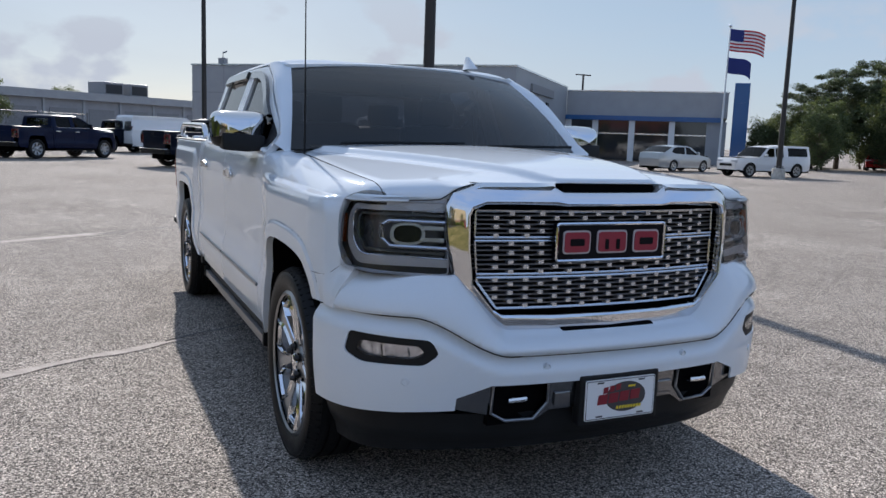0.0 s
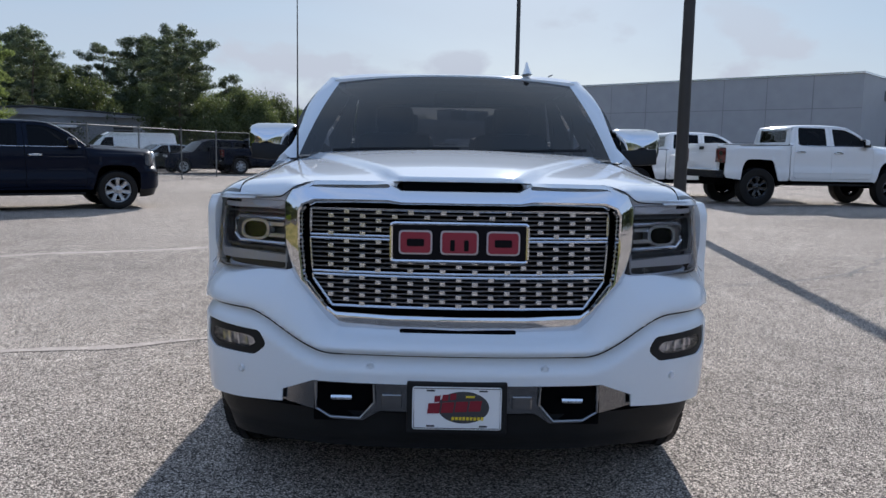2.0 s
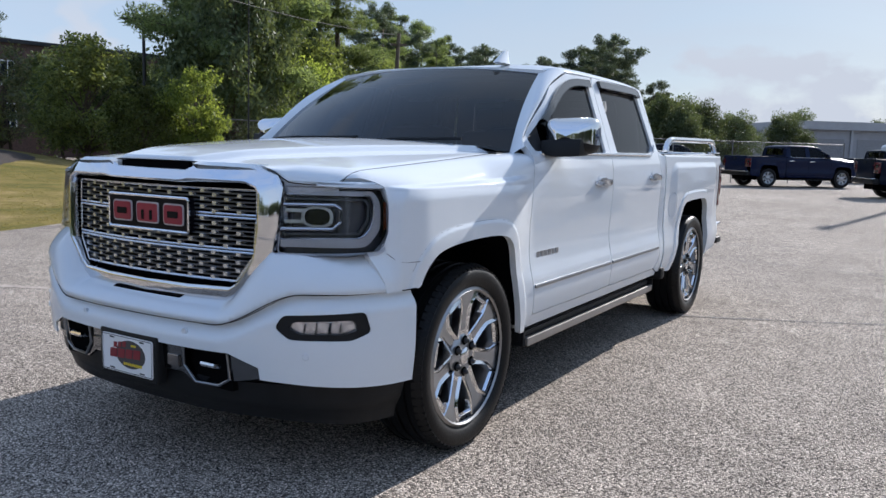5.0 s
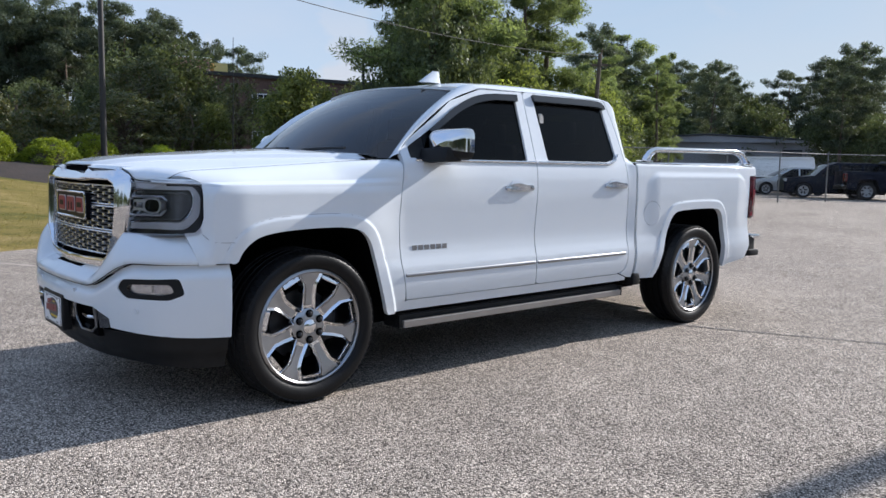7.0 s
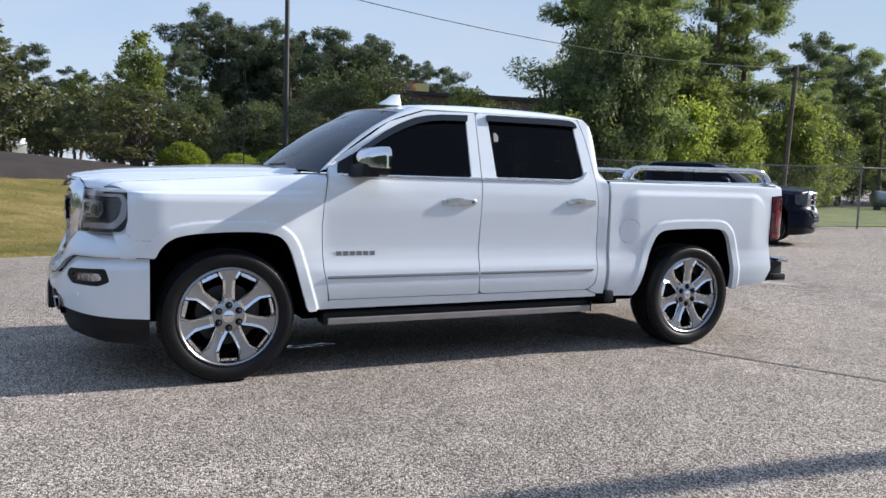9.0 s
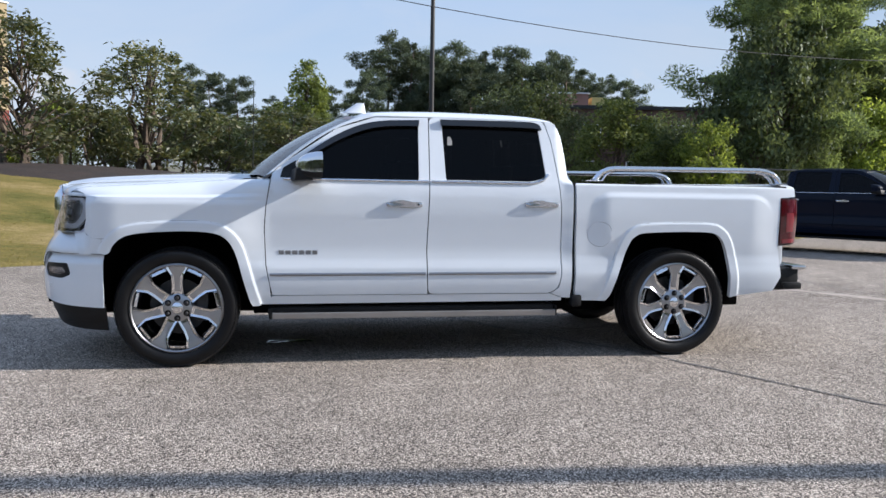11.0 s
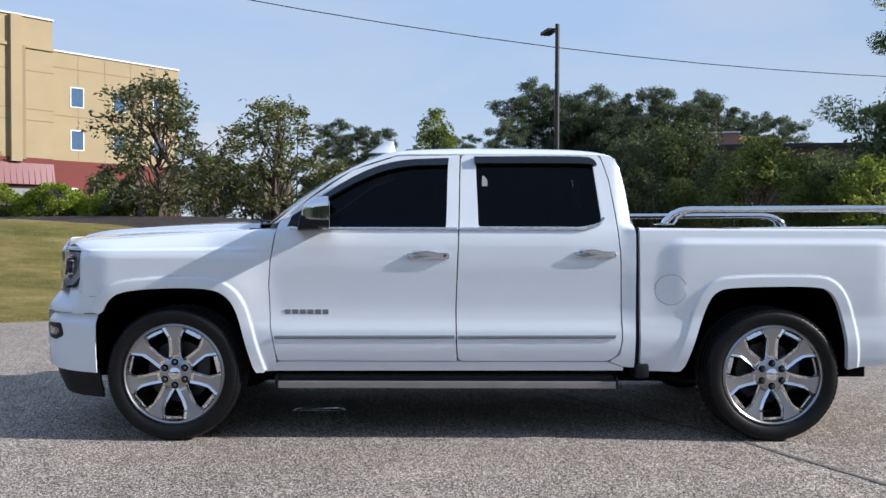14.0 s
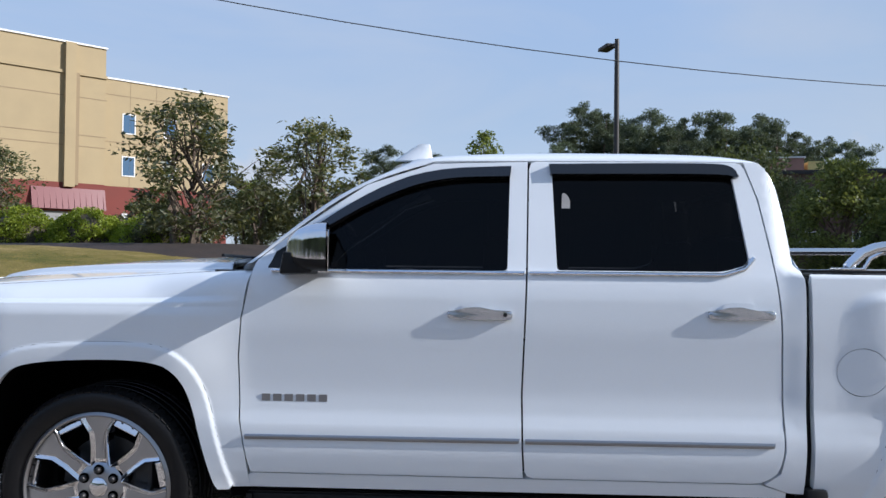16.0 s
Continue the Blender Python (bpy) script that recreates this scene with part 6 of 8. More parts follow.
light_pole(4.29, 10.92, 9.5, True, 0.115, True, 0, "thick dark light pole on a round concrete base")
light_pole(3.43, 35.3, 11.5, True, 0.12, True, 90)
light_pole(29.0, 25.2, 9.5, True, 0.13, True, 90)
light_pole(-18.6, 5.28, 6.70, False, 0.09, True, 195, "dark light pole with one flat lamp head on the grass")
light_pole(-27.0, 20.0, 6.6, False, 0.09, True, 200, "dark light pole with one flat lamp head on the grass")


def utility_pole(x, y, h, lean=0.0):
    p = empty("utility_pole")
    part("pole", tube_mesh([(0, 0, 0), (lean, 0, h)], 0.11, 12, [0.12, 0.085]), WOODPOLE, p, smooth=True)
    part("crossarm", box_mesh((-0.35 + lean, -0.05, h - 0.55), (0.35 + lean, 0.05, h - 0.45)), WOODPOLE, p)
    p.matrix_world = pose(x, y, 0, 0, 0, 40)
    return tagged(p, "weathered wooden utility pole carrying a sagging wire", "utility pole")


utility_pole(-18.55, 26.7, 6.35, 0.25)
utility_pole(-36.0, 58.0, 6.0)


def wire(name, a, b, sag, r):
    pts = [Vector(a).lerp(Vector(b), k / 24) - Vector((0, 0, sag * 4 * (k / 24) * (1 - k / 24))) for k in range(25)]
    bm = tube_mesh(pts, r, 5)
    ob = part(name, bm, CABLE, None)
    return tagged(ob, "black overhead cable sagging between poles", "cable", kind="")


wire("overhead_cable", (-18.45, 26.75, 6.28), (-8.71, -21.83, 10.39), 2.27, 0.012)

# ---- buildings ----
GREYWALL = material("grey_metal_cladding", (0.33, 0.335, 0.345), rough=0.55, vary=0.06, scale=1.2, fine=0.03)
SHEDWALL = material("pale_grey_siding", (0.28, 0.28, 0.29), rough=0.6, vary=0.1, scale=1.0)
STUCCO = material("tan_stucco", (0.355, 0.28, 0.165), rough=0.9, vary=0.05, scale=0.5, fine=0.06, fine_scale=20, bump=0.2)
REDWALL = material("red_stucco", (0.165, 0.042, 0.034), rough=0.9, vary=0.07, scale=0.6, fine=0.06, fine_scale=20, bump=0.2)
# stucco with shade put into its colour, for grooves and a pilaster's side
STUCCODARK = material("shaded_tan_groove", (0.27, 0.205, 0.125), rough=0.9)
# glass whose blue is the sky's reflection put into the base colour
SKYTINTGLASS = material("sky_tinted_glass", (0.05, 0.11, 0.20), rough=0.04, spec=1.0, coat=1.0)
REDROOF = material("red_metal_awning", (0.14, 0.02, 0.025), rough=0.4)
BRICK = material("brown_brick", (0.115, 0.072, 0.058), rough=0.9, vary=0.2, scale=1.2, fine=0.15, fine_scale=9)
PINKBRICK = material("pink_brick", (0.36, 0.20, 0.16), rough=0.9, vary=0.1, scale=1.2)
PAINTYELLOW = material("yellow_render", (0.66, 0.55, 0.22), rough=0.9, vary=0.05)
TRIMWHITE = material("white_trim", (0.75, 0.75, 0.74), rough=0.6)
BLUESIGN = material("blue_panel", (0.014, 0.095, 0.27), rough=0.35, coat=0.3)
DARKGLASS = material("dark_shop_glass", (0.02, 0.024, 0.028), rough=0.05, spec=0.8)
SHUTTER = material("roller_shutter", (0.22, 0.22, 0.225), rough=0.6, vary=0.1)
ROOFDARK = material("dark_roof_edge", (0.03, 0.03, 0.032), rough=0.7)


def frame_of(ax, ay, bx, by):
    """A pose at a whose x runs toward b along the wall, y into the building."""
    ang = math.degrees(math.atan2(by - ay, bx - ax))
    return pose(ax, ay, 0, 0, 0, ang), math.hypot(bx - ax, by - ay)


def house(name, a, b, depth, h, wall, label, category="building"):
    e = empty(name)
    m, w = frame_of(*a, *b)
    e.matrix_world = m
    return tagged(e, label, category), w


def window_unit(parent, x, z, w, h, y=0.0, frame=None, glass=None, bars=1, proud=0.04):
    f = frame or TRIMWHITE
    t = 0.09
    win = part("window", box_mesh((x + 0.05, y - 0.015, z + 0.05), (x + w - 0.05, y + 0.01, z + h - 0.05)), glass or DARKGLASS, parent)
    for lo, hi in (((x, y - proud, z), (x + w, y + 0.02, z + t)), ((x, y - proud, z + h - t), (x + w, y + 0.02, z + h)), ((x, y - proud, z + t), (x + t, y + 0.02, z + h - t)), ((x + w - t, y - proud, z + t), (x + w, y + 0.02, z + h - t))):
        part("frame_bar", box_mesh(lo, hi), f, win)
    for k in range(1, bars + 1):
        xm = x + w * k / (bars + 1)
        part("mullion", box_mesh((xm - 0.03, y - proud * 0.7, z + t), (xm + 0.03, y + 0.01, z + h - t)), f, win)
    return win


def yellow_building():
    e, w = house("tall_building", (-54.7, -46.0), (-76.0, -25.0), 16, 18, STUCCO, "tan stucco building with a red base band and white-framed windows")
    z0, zr, z1, z2 = 0.5, 7.9, 17.85, 20.35
    s = w - 12.5
    wall = part("wall", box_mesh((s, 0, zr), (w, 14, z1)), STUCCO, e)
    part("tower_wall", box_mesh((0, -0.7, zr), (s, 14, z2)), STUCCO, e)
    part("base_wall", box_mesh((s, 0, z0), (w, 14, zr)), REDWALL, e)
    part("tower_base", box_mesh((0, -0.75, z0), (s, 14, zr)), REDWALL, e)
    part("coping", box_mesh((s, -0.12, z1), (w + 0.12, 14, z1 + 0.14)), TRIMWHITE, e)
    part("tower_coping", box_mesh((-0.1, -0.85, z2), (s + 0.12, 14, z2 + 0.14)), TRIMWHITE, e)
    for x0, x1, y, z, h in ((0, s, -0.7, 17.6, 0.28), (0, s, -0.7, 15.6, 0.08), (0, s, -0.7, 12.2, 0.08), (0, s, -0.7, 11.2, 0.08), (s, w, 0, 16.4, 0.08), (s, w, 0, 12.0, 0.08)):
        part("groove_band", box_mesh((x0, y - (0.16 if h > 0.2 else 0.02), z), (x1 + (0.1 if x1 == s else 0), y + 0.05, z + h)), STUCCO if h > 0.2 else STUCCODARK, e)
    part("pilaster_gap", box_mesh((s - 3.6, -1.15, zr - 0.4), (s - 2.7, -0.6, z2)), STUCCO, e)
    # dark strip standing in for the shaded side of the pilaster
    part("pilaster_shade", box_mesh((s - 2.7, -0.95, zr - 0.2), (s - 2.35, -0.69, z2 - 2.6)), STUCCODARK, e)
    for x in (1.8, 5.8, 9.8):
        for z in (12.9, 8.9):
            window_unit(e, s + x, z, 1.25, 1.9, 0.0, TRIMWHITE, SKYTINTGLASS, 0)
    for k in range(1, 5):
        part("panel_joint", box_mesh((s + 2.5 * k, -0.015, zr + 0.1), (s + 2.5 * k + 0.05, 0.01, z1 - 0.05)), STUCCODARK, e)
    aw = bmesh.new()
    add_prism(aw, [(0, 0), (0.6, 0), (0.1, 1.9)], 6.2, pose(s - 6.2, -0.75, 5.5, 90, 0, 90) @ pose(0, 0, 0, 0, 180, 0) @ pose(0, 0, -6.2))
    a = part("awning", aw, REDROOF, e)
    for k in range(13):
        part("awning_seam", tube_mesh([(s - 6.2 + 0.5 * k, -0.80, 7.42), (s - 6.2 + 0.5 * k, -1.36, 5.55)], 0.035, 5), REDROOF, a)
    part("loading_opening", box_mesh((s - 6.5, -0.80, 1.2), (s - 0.6, -0.70, 5.3)), SHUTTER, e)
    part("side_door", box_mesh((s + 1.0, -0.05, 1.4), (s + 3.2, 0.05, 4.6)), ROOFDARK, e)
    part("door_lamp", box_mesh((s + 1.8, -0.25, 5.0), (s + 2.4, 0.0, 5.4), 0.05), TRIMWHITE, e)


def dealership():
    e, w = house("dealership", (6.0, 61.0), (24.6, 43.7), 20, 6.3, GREYWALL, "grey metal-clad car dealership with a blue band and glass showroom")
    part("wall", box_mesh((0, 0, 0), (w, 19.7, 6.3)), GREYWALL, e)
    part("roof_cap", box_mesh((-0.06, -0.06, 6.3), (w + 0.06, 19.7, 6.42)), SATIN, e)
    for k in range(1, 9):
        part("panel_joint", box_mesh((w * k / 9 - 0.02, -0.012, 0.05), (w * k / 9 + 0.02, 0.02, 6.28)), SHUTTER, e)
    for z in (2.2, 4.3):
        part("panel_joint", box_mesh((0, -0.012, z - 0.02), (w, 0.02, z + 0.02)), SHUTTER, e)
    # gable side with its drive-in door and a dark sign
    part("service_door", box_mesh((w - 0.05, 5.5, 0), (w + 0.03, 11.5, 3.4)), ROOFDARK, e)
    part("sign_bar", box_mesh((w, 4.5, 4.95), (w + 0.18, 12.6, 5.55)), SHUTTER, e)
    part("sign_bar", box_mesh((w, 6.0, 3.9), (w + 0.12, 6.7, 4.5)), ROOFDARK, e)
    part("sign_bar", box_mesh((w, 10.2, 3.9), (w + 0.12, 10.9, 4.5)), ROOFDARK, e)
    # glass wing
    y0 = 19.7
    part("wing_wall", box_mesh((w + 0.01, y0, 3.95), (w + 13.7, y0 + 12, 6.05)), GREYWALL, e)
    part("blue_band", box_mesh((w - 0.02, y0 - 0.35, 3.55), (w + 13.2, y0 + 0.3, 3.95)), BLUESIGN, e)
    part("wing_core", box_mesh((w, y0 + 4.0, 0), (w + 13.6, y0 + 12, 3.95)), SHUTTER, e)
    for k, x in enumerate((0.0, 2.4, 5.6, 9.0, 12.1)):
        wd = 0.5 if k < 4 else 1.6
        part("column", box_mesh((w + x, y0 - 0.1, 0), (w + x + wd, y0 + 0.4, 3.6)), TRIMWHITE if k < 4 else GREYWALL, e)
    for k, (x0, x1) in enumerate(((0.5, 2.4), (2.9, 5.6), (6.1, 9.0), (9.5, 12.1))):
        g = part("shop_window", box_mesh((w + x0, y0 + 0.12, 0.1), (w + x1, y0 + 0.16, 3.55)), DARKGLASS, e)
        part("transom", box_mesh((w + x0, y0 + 0.06, 2.35), (w + x1, y0 + 0.2, 2.47)), SATIN, g)
    part("wing_cap", box_mesh((w + 0.01, y0 - 0.05, 6.05), (w + 13.75, y0 + 12, 6.15)), SATIN, e)
    tw = part("pylon", box_mesh((w + 14.1, y0 - 1.2, 0), (w + 15.3, y0 - 0.5, 6.8), 0.05), BLUESIGN, e, "blue sign pylon")
    part("pylon_face", box_mesh((w + 14.2, y0 - 1.24, 5.2), (w + 15.2, y0 - 1.19, 6.6)), BLUESIGN, tw)
    vent = bmesh.new()
    add_box(vent, (2.0, 0.5, 6.42), (2.5, 1.0, 6.9))
    add_tube(vent, [(2.25, 0.75, 6.9), (2.25, 0.75, 7.3), (2.6, 0.75, 7.4)], 0.06, 6)
    part("roof_vent", vent, SHUTTER, e)


def warehouse():
    e, w = house("warehouse", (-10.7, 92.0), (20.0, 116.5), 14, 5.2, SHEDWALL, "low grey warehouse with roller doors and rooftop units")
    part("wall", box_mesh((0, 0, 0), (w, 14, 5.0)), SHEDWALL, e)
    part("fascia", box_mesh((-0.3, -0.5, 4.4), (w + 0.3, 14, 5.3)), GREYWALL, e)
    for k in range(7):
        x = 2.0 + 5.2 * k
        part("roller_door", box_mesh((x, -0.06, 0), (x + 3.6, 0.04, 3.4)), SHUTTER, e)
        part("wall_rib", box_mesh((x - 0.9, -0.2, 0), (x - 0.6, 0.05, 4.4)), GREYWALL, e)
    for x in (17.2, 21.2):
        u = part("rooftop_unit", box_mesh((x, 3, 5.3), (x + 2.9, 6, 7.0), 0.1), SHUTTER, e)
        part("unit_grille", box_mesh((x + 0.25, 2.94, 5.6), (x + 2.65, 3.0, 6.7)), ROOFDARK, u)
    e2, w2 = house("warehouse", (-43.0, 74.0), (-10.9, 92.2), 14, 4.0, SHEDWALL, "low pale warehouse far behind the lot")
    part("wall", box_mesh((16, 1, 0), (w2, 12, 3.6)), SHEDWALL, e2)


def shed():
    e, w = house("metal_shed", (-37.8, 60.3), (-25.3, 67.5), 12, 4.0, SHEDWALL, "long grey metal shed with a dark roof edge behind the fence")
    part("wall", box_mesh((0, 0, 0), (w, 10, 3.7)), SHEDWALL, e)
    bm = bmesh.new()
    add_prism(bm, [(-0.4, 3.7), (w + 0.4, 3.7), (w + 0.4, 3.85), (w * 0.3, 4.4), (-0.4, 4.1)], 10.8, pose(0, 10.4, 0, 90, 0, 0))
    part("roof", bm, SHEDWALL, e)
    part("roof_edge", add_tube(bmesh.new(), [(-0.4, -0.42, 4.1), (w * 0.3, -0.42, 4.4), (w + 0.4, -0.42, 3.85)], 0.09, 6), ROOFDARK, e)
    part("door_awning", box_mesh((4.6, -1.2, 2.75), (7.6, 0, 2.95)), TRIMWHITE, e)
    part("louvre", box_mesh((10.6, -0.05, 1.7), (12.2, 0.02, 3.1)), ROOFDARK, e)
    for k in range(5):
        part("vent_slat", box_mesh((10.6, -0.10, 1.82 + 0.26 * k), (12.2, -0.04, 1.90 + 0.26 * k)), SHUTTER, e)


def brick_building():
    e, w = house("brick_building", (-50.5, 17.5), (-46.0, 40.0), 12, 7.5, BRICK, "brown brick building half hidden behind trees")
    part("wall", box_mesh((0, 0, 0), (w, 12, 7.3)), BRICK, e)
    part("roof_edge", box_mesh((-0.2, -0.2, 7.3), (w + 0.2, 12, 7.55)), ROOFDARK, e)
    part("upper_wall", box_mesh((2.6, 0.6, 7.55), (5.4, 6, 8.45)), PINKBRICK, e)
    part("upper_bay", box_mesh((5.7, 0.9, 7.55), (6.7, 6, 8.25)), PAINTYELLOW, e)
    part("upper_coping", box_mesh((2.55, 0.5, 8.45), (5.5, 6, 8.55)), TRIMWHITE, e)
    for x in (2.2, 5.0, 8.2, 11.4, 14.6, 17.8, 20.4):
        for z in (1.9, 4.6):
            window_unit(e, x, z, 1.3, 1.6, 0.0, TRIMWHITE, DARKGLASS, 2)


yellow_building()
dealership()
warehouse()
shed()
brick_building()


def flagpole():
    e = empty("flagpole")
    e.matrix_world = pose(46.0, 47.25, 0)
    part("pole", tube_mesh([(0, 0, 0), (0.15, 0, 11.1)], 0.09, 10, [0.10, 0.05]), TRIMWHITE, e, smooth=True)
    bm = bmesh.new()
    bmesh.ops.create_uvsphere(bm, u_segments=10, v_segments=8, radius=0.12, matrix=Matrix.Translation((0.15, 0, 11.2)))
    part("ball_finial", bm, SATIN, e, smooth=True)
    tagged(e, "white flagpole with two flags blowing to one side", "flagpole")

    def wavy(u, v, w, h, top, ph):
        x = 0.2 + w * u
        return np.array([x * 0.75, -x * 0.66 + 0.16 * np.sin(5 * u + ph), top - h * (1 - v) - 0.55 * u * u - 0.05 * np.sin(6 * u)])
    red = material("flag_red", (0.42, 0.02, 0.03), rough=0.8)
    white = material("flag_white", (0.75, 0.75, 0.75), rough=0.8)
    blue = material("flag_blue", (0.02, 0.03, 0.16), rough=0.8)
    fl = None
    for k in range(13):
        v0, v1 = k / 13, (k + 1) / 13
        u0 = 0.42 if k >= 6 else 0.0
        ob = sheet("flag_stripe", [(u0, v0), (1, v0), (1, v1), (u0, v1)], lambda u, v: wavy(np.asarray(u), np.asarray(v), 2.5, 1.75, 11.0, 0.4), red if k % 2 == 0 else white, e, 0.12, 0.02)
    sheet("flag_canton", [(0, 6 / 13), (0.42, 6 / 13), (0.42, 1), (0, 1)], lambda u, v: wavy(np.asarray(u), np.asarray(v), 2.5, 1.75, 11.0, 0.4), blue, e, 0.12, 0.02)
    sheet("lower_flag", [(0, 0), (1, 0), (1, 1), (0, 1)], lambda u, v: wavy(np.asarray(u), np.asarray(v), 1.7, 1.25, 8.75, 1.3), blue, e, 0.12, 0.02, label="dark blue state flag")


flagpole()


def antenna_mast(x, y, h):
    e = empty("antenna_mast")
    part("mast", tube_mesh([(0, 0, 0), (0, 0, h)], 0.12, 6), POLEMETAL, e)
    part("crossarm", tube_mesh([(-1.1, 0, h - 0.1), (1.1, 0, h - 0.1)], 0.08, 6), POLEMETAL, e)
    e.matrix_world = pose(x, y, 0)
    tagged(e, "thin mast with a crossarm behind the dealership", "mast")


antenna_mast(54.7, 80.5, 9.9)


GREENGRASS = material("green_mown_grass", (0.11, 0.135, 0.028), rough=0.9, vary=0.35, scale=0.8, fine=0.3, fine_scale=20, bump=0.5, bump_scale=40)
_o = [(-12.7, 19.0), (-12.6, 28.5), (-22.0, 47.0), (-30.0, 53.0), (-42.0, 48.0), (-34.0, 34.0), (-22.0, 19.0)]
tagged(sheet("grass_strip", _o, lambda x, y: np.array([np.asarray(x, float), np.asarray(y, float), 0.025 + 0 * np.asarray(x, float)]), GREENGRASS, None, 4.0, 0.03), "green mown grass beyond the chain-link fence", "grass", kind="structure")


def fuel_tank():
    e = empty("fuel_tank", pose(-27.0, 45.3, 0, 0, 0, 60))
    prof = [(0.0, -0.85), (0.2, -0.83), (0.4, -0.75), (0.5, -0.6), (0.52, -0.5), (0.52, 0.5), (0.5, 0.6), (0.4, 0.75), (0.2, 0.83), (0.0, 0.85)]
    bm = lathe_mesh(prof, 24, "x")
    bmesh.ops.translate(bm, vec=(0, 0, 0.72), verts=bm.verts)
    part("tank", bm, GALV, e, smooth=True)
    for x in (-0.45, 0.45):
        part("saddle", box_mesh((x - 0.05, -0.4, 0), (x + 0.05, 0.4, 0.42)), POLEMETAL, e)
    part("filler_cap", tube_mesh([(0, 0, 1.2), (0, 0, 1.36)], 0.08, 10), POLEMETAL, e)
    tagged(e, "grey cylindrical fuel tank on saddles in the grass", "tank")


def flatbed_trailer():
    e = empty("flatbed_trailer", pose(-29.5, 51.5, 0, 0, 0, 62))
    part("deck", box_mesh((0, -1.1, 0.72), (6.5, 1.1, 0.86), 0.02), GALV, e)
    part("drawbar", box_mesh((-1.6, -0.08, 0.6), (0.0, 0.08, 0.72)), POLEMETAL, e)
    part("front_board", box_mesh((0.0, -1.05, 0.86), (0.08, 1.05, 1.5)), POLEMETAL, e)
    for x in (2.9, 3.75):
        for y in (-0.98, 0.98):
            bm = lathe_mesh([(0.0, 0.1), (0.2, 0.1), (0.34, 0.08), (0.36, 0.0), (0.34, -0.08), (0.0, -0.1)], 20, "x")
            bmesh.ops.transform(bm, matrix=pose(x, y, 0.36, 0, 0, 90), verts=bm.verts)
            part("wheel", bm, RUBBER, e, smooth=True)
    tagged(e, "empty flatbed trailer parked beyond the fence", "trailer")


fuel_tank()
flatbed_trailer()

# ---- seams, cracks and marks in the asphalt ----
TAR = material("dark_crack_filler", (0.125, 0.115, 0.108), rough=0.9, vary=0.35, scale=14, fine=0.3, fine_scale=90)
GLOSSSPOT = material("glossy_dark_asphalt", (0.05, 0.048, 0.045), rough=0.03, spec=1.0)


def ribbon(name, pts, w0, w1, mat, seed, wander=0.03, z=0.004):
    rnd = random.Random(seed)
    path = []
    for a, b in zip(pts, pts[1:]):
        n = max(2, int(math.dist(a, b) / 0.12))
        path += [(a[0] + (b[0] - a[0]) * k / n, a[1] + (b[1] - a[1]) * k / n) for k in range(n)]
    path.append(pts[-1])
    vs, fs = [], []
    for i, (x, y) in enumerate(path):
        a, b = path[max(i - 1, 0)], path[min(i + 1, len(path) - 1)]
        d = Vector((b[0] - a[0], b[1] - a[1])).normalized()
        nrm = Vector((-d.y, d.x))
        o = wander * noise.noise((x * 1.3, y * 1.3, seed)) * 2 + rnd.uniform(-0.2, 0.2) * wander
        w = rnd.uniform(w0, w1) * (0.6 + 0.8 * abs(noise.noise((x * 0.8, y * 0.8, seed + 7))))
        c = Vector((x, y)) + nrm * o
        vs += [(c.x + nrm.x * w, c.y + nrm.y * w, z), (c.x - nrm.x * w, c.y - nrm.y * w, z)]
    for i in range(len(path) - 1):
        fs.append((2 * i, 2 * i + 2, 2 * i + 3, 2 * i + 1))
    return mesh_object(name, vs, fs, mat)


for i, (pts, w0, w1, wd) in enumerate((
        ([(-1.3, 2.08), (-0.7, 2.42), (1.0, 3.46), (2.5, 4.22), (3.7, 4.9), (9.0, 7.9)], 0.012, 0.03, 0.05),
        ([(-1.6, 7.85), (-0.5, 8.62), (0.6, 9.35), (3.3, 10.62), (9, 13.6)], 0.015, 0.035, 0.06),
        ([(-7.6, 8.0), (-4.0, 8.2), (-2.3, 7.95), (2.0, 7.2), (9.0, 6.5)], 0.01, 0.02, 0.10),
        ([(4.5, 5.2), (8.5, 10.2), (14, 16)], 0.01, 0.022, 0.12),
        ([(-6.5, 14.0), (0.0, 17.2), (9.0, 21.0)], 0.02, 0.04, 0.08))):
    tagged(ribbon("asphalt_crack", pts, w0, w1, TAR, i + 3, wd), "dark sealed crack in the asphalt", "crack", group="asphalt cracks", kind="structure")

SAND = material("pale_sand_in_seam", (0.36, 0.305, 0.26), rough=0.95, vary=0.22, scale=9, fine=0.25, fine_scale=150)
for i, (pts, w0, w1, wd) in enumerate((
        ([(-9.0, -1.6), (-3.9, 1.05), (-2.2, 1.55), (-1.2, 2.14)], 0.035, 0.080, 0.04),
        ([(-7.5, 4.6), (-2.65, 7.2), (-1.5, 7.92)], 0.07, 0.15, 0.05))):
    tagged(ribbon("sand_seam", pts, w0, w1, SAND, i + 21, wd), "pale sand gathered along a seam of the asphalt", "seam", group="sandy seams", kind="structure")


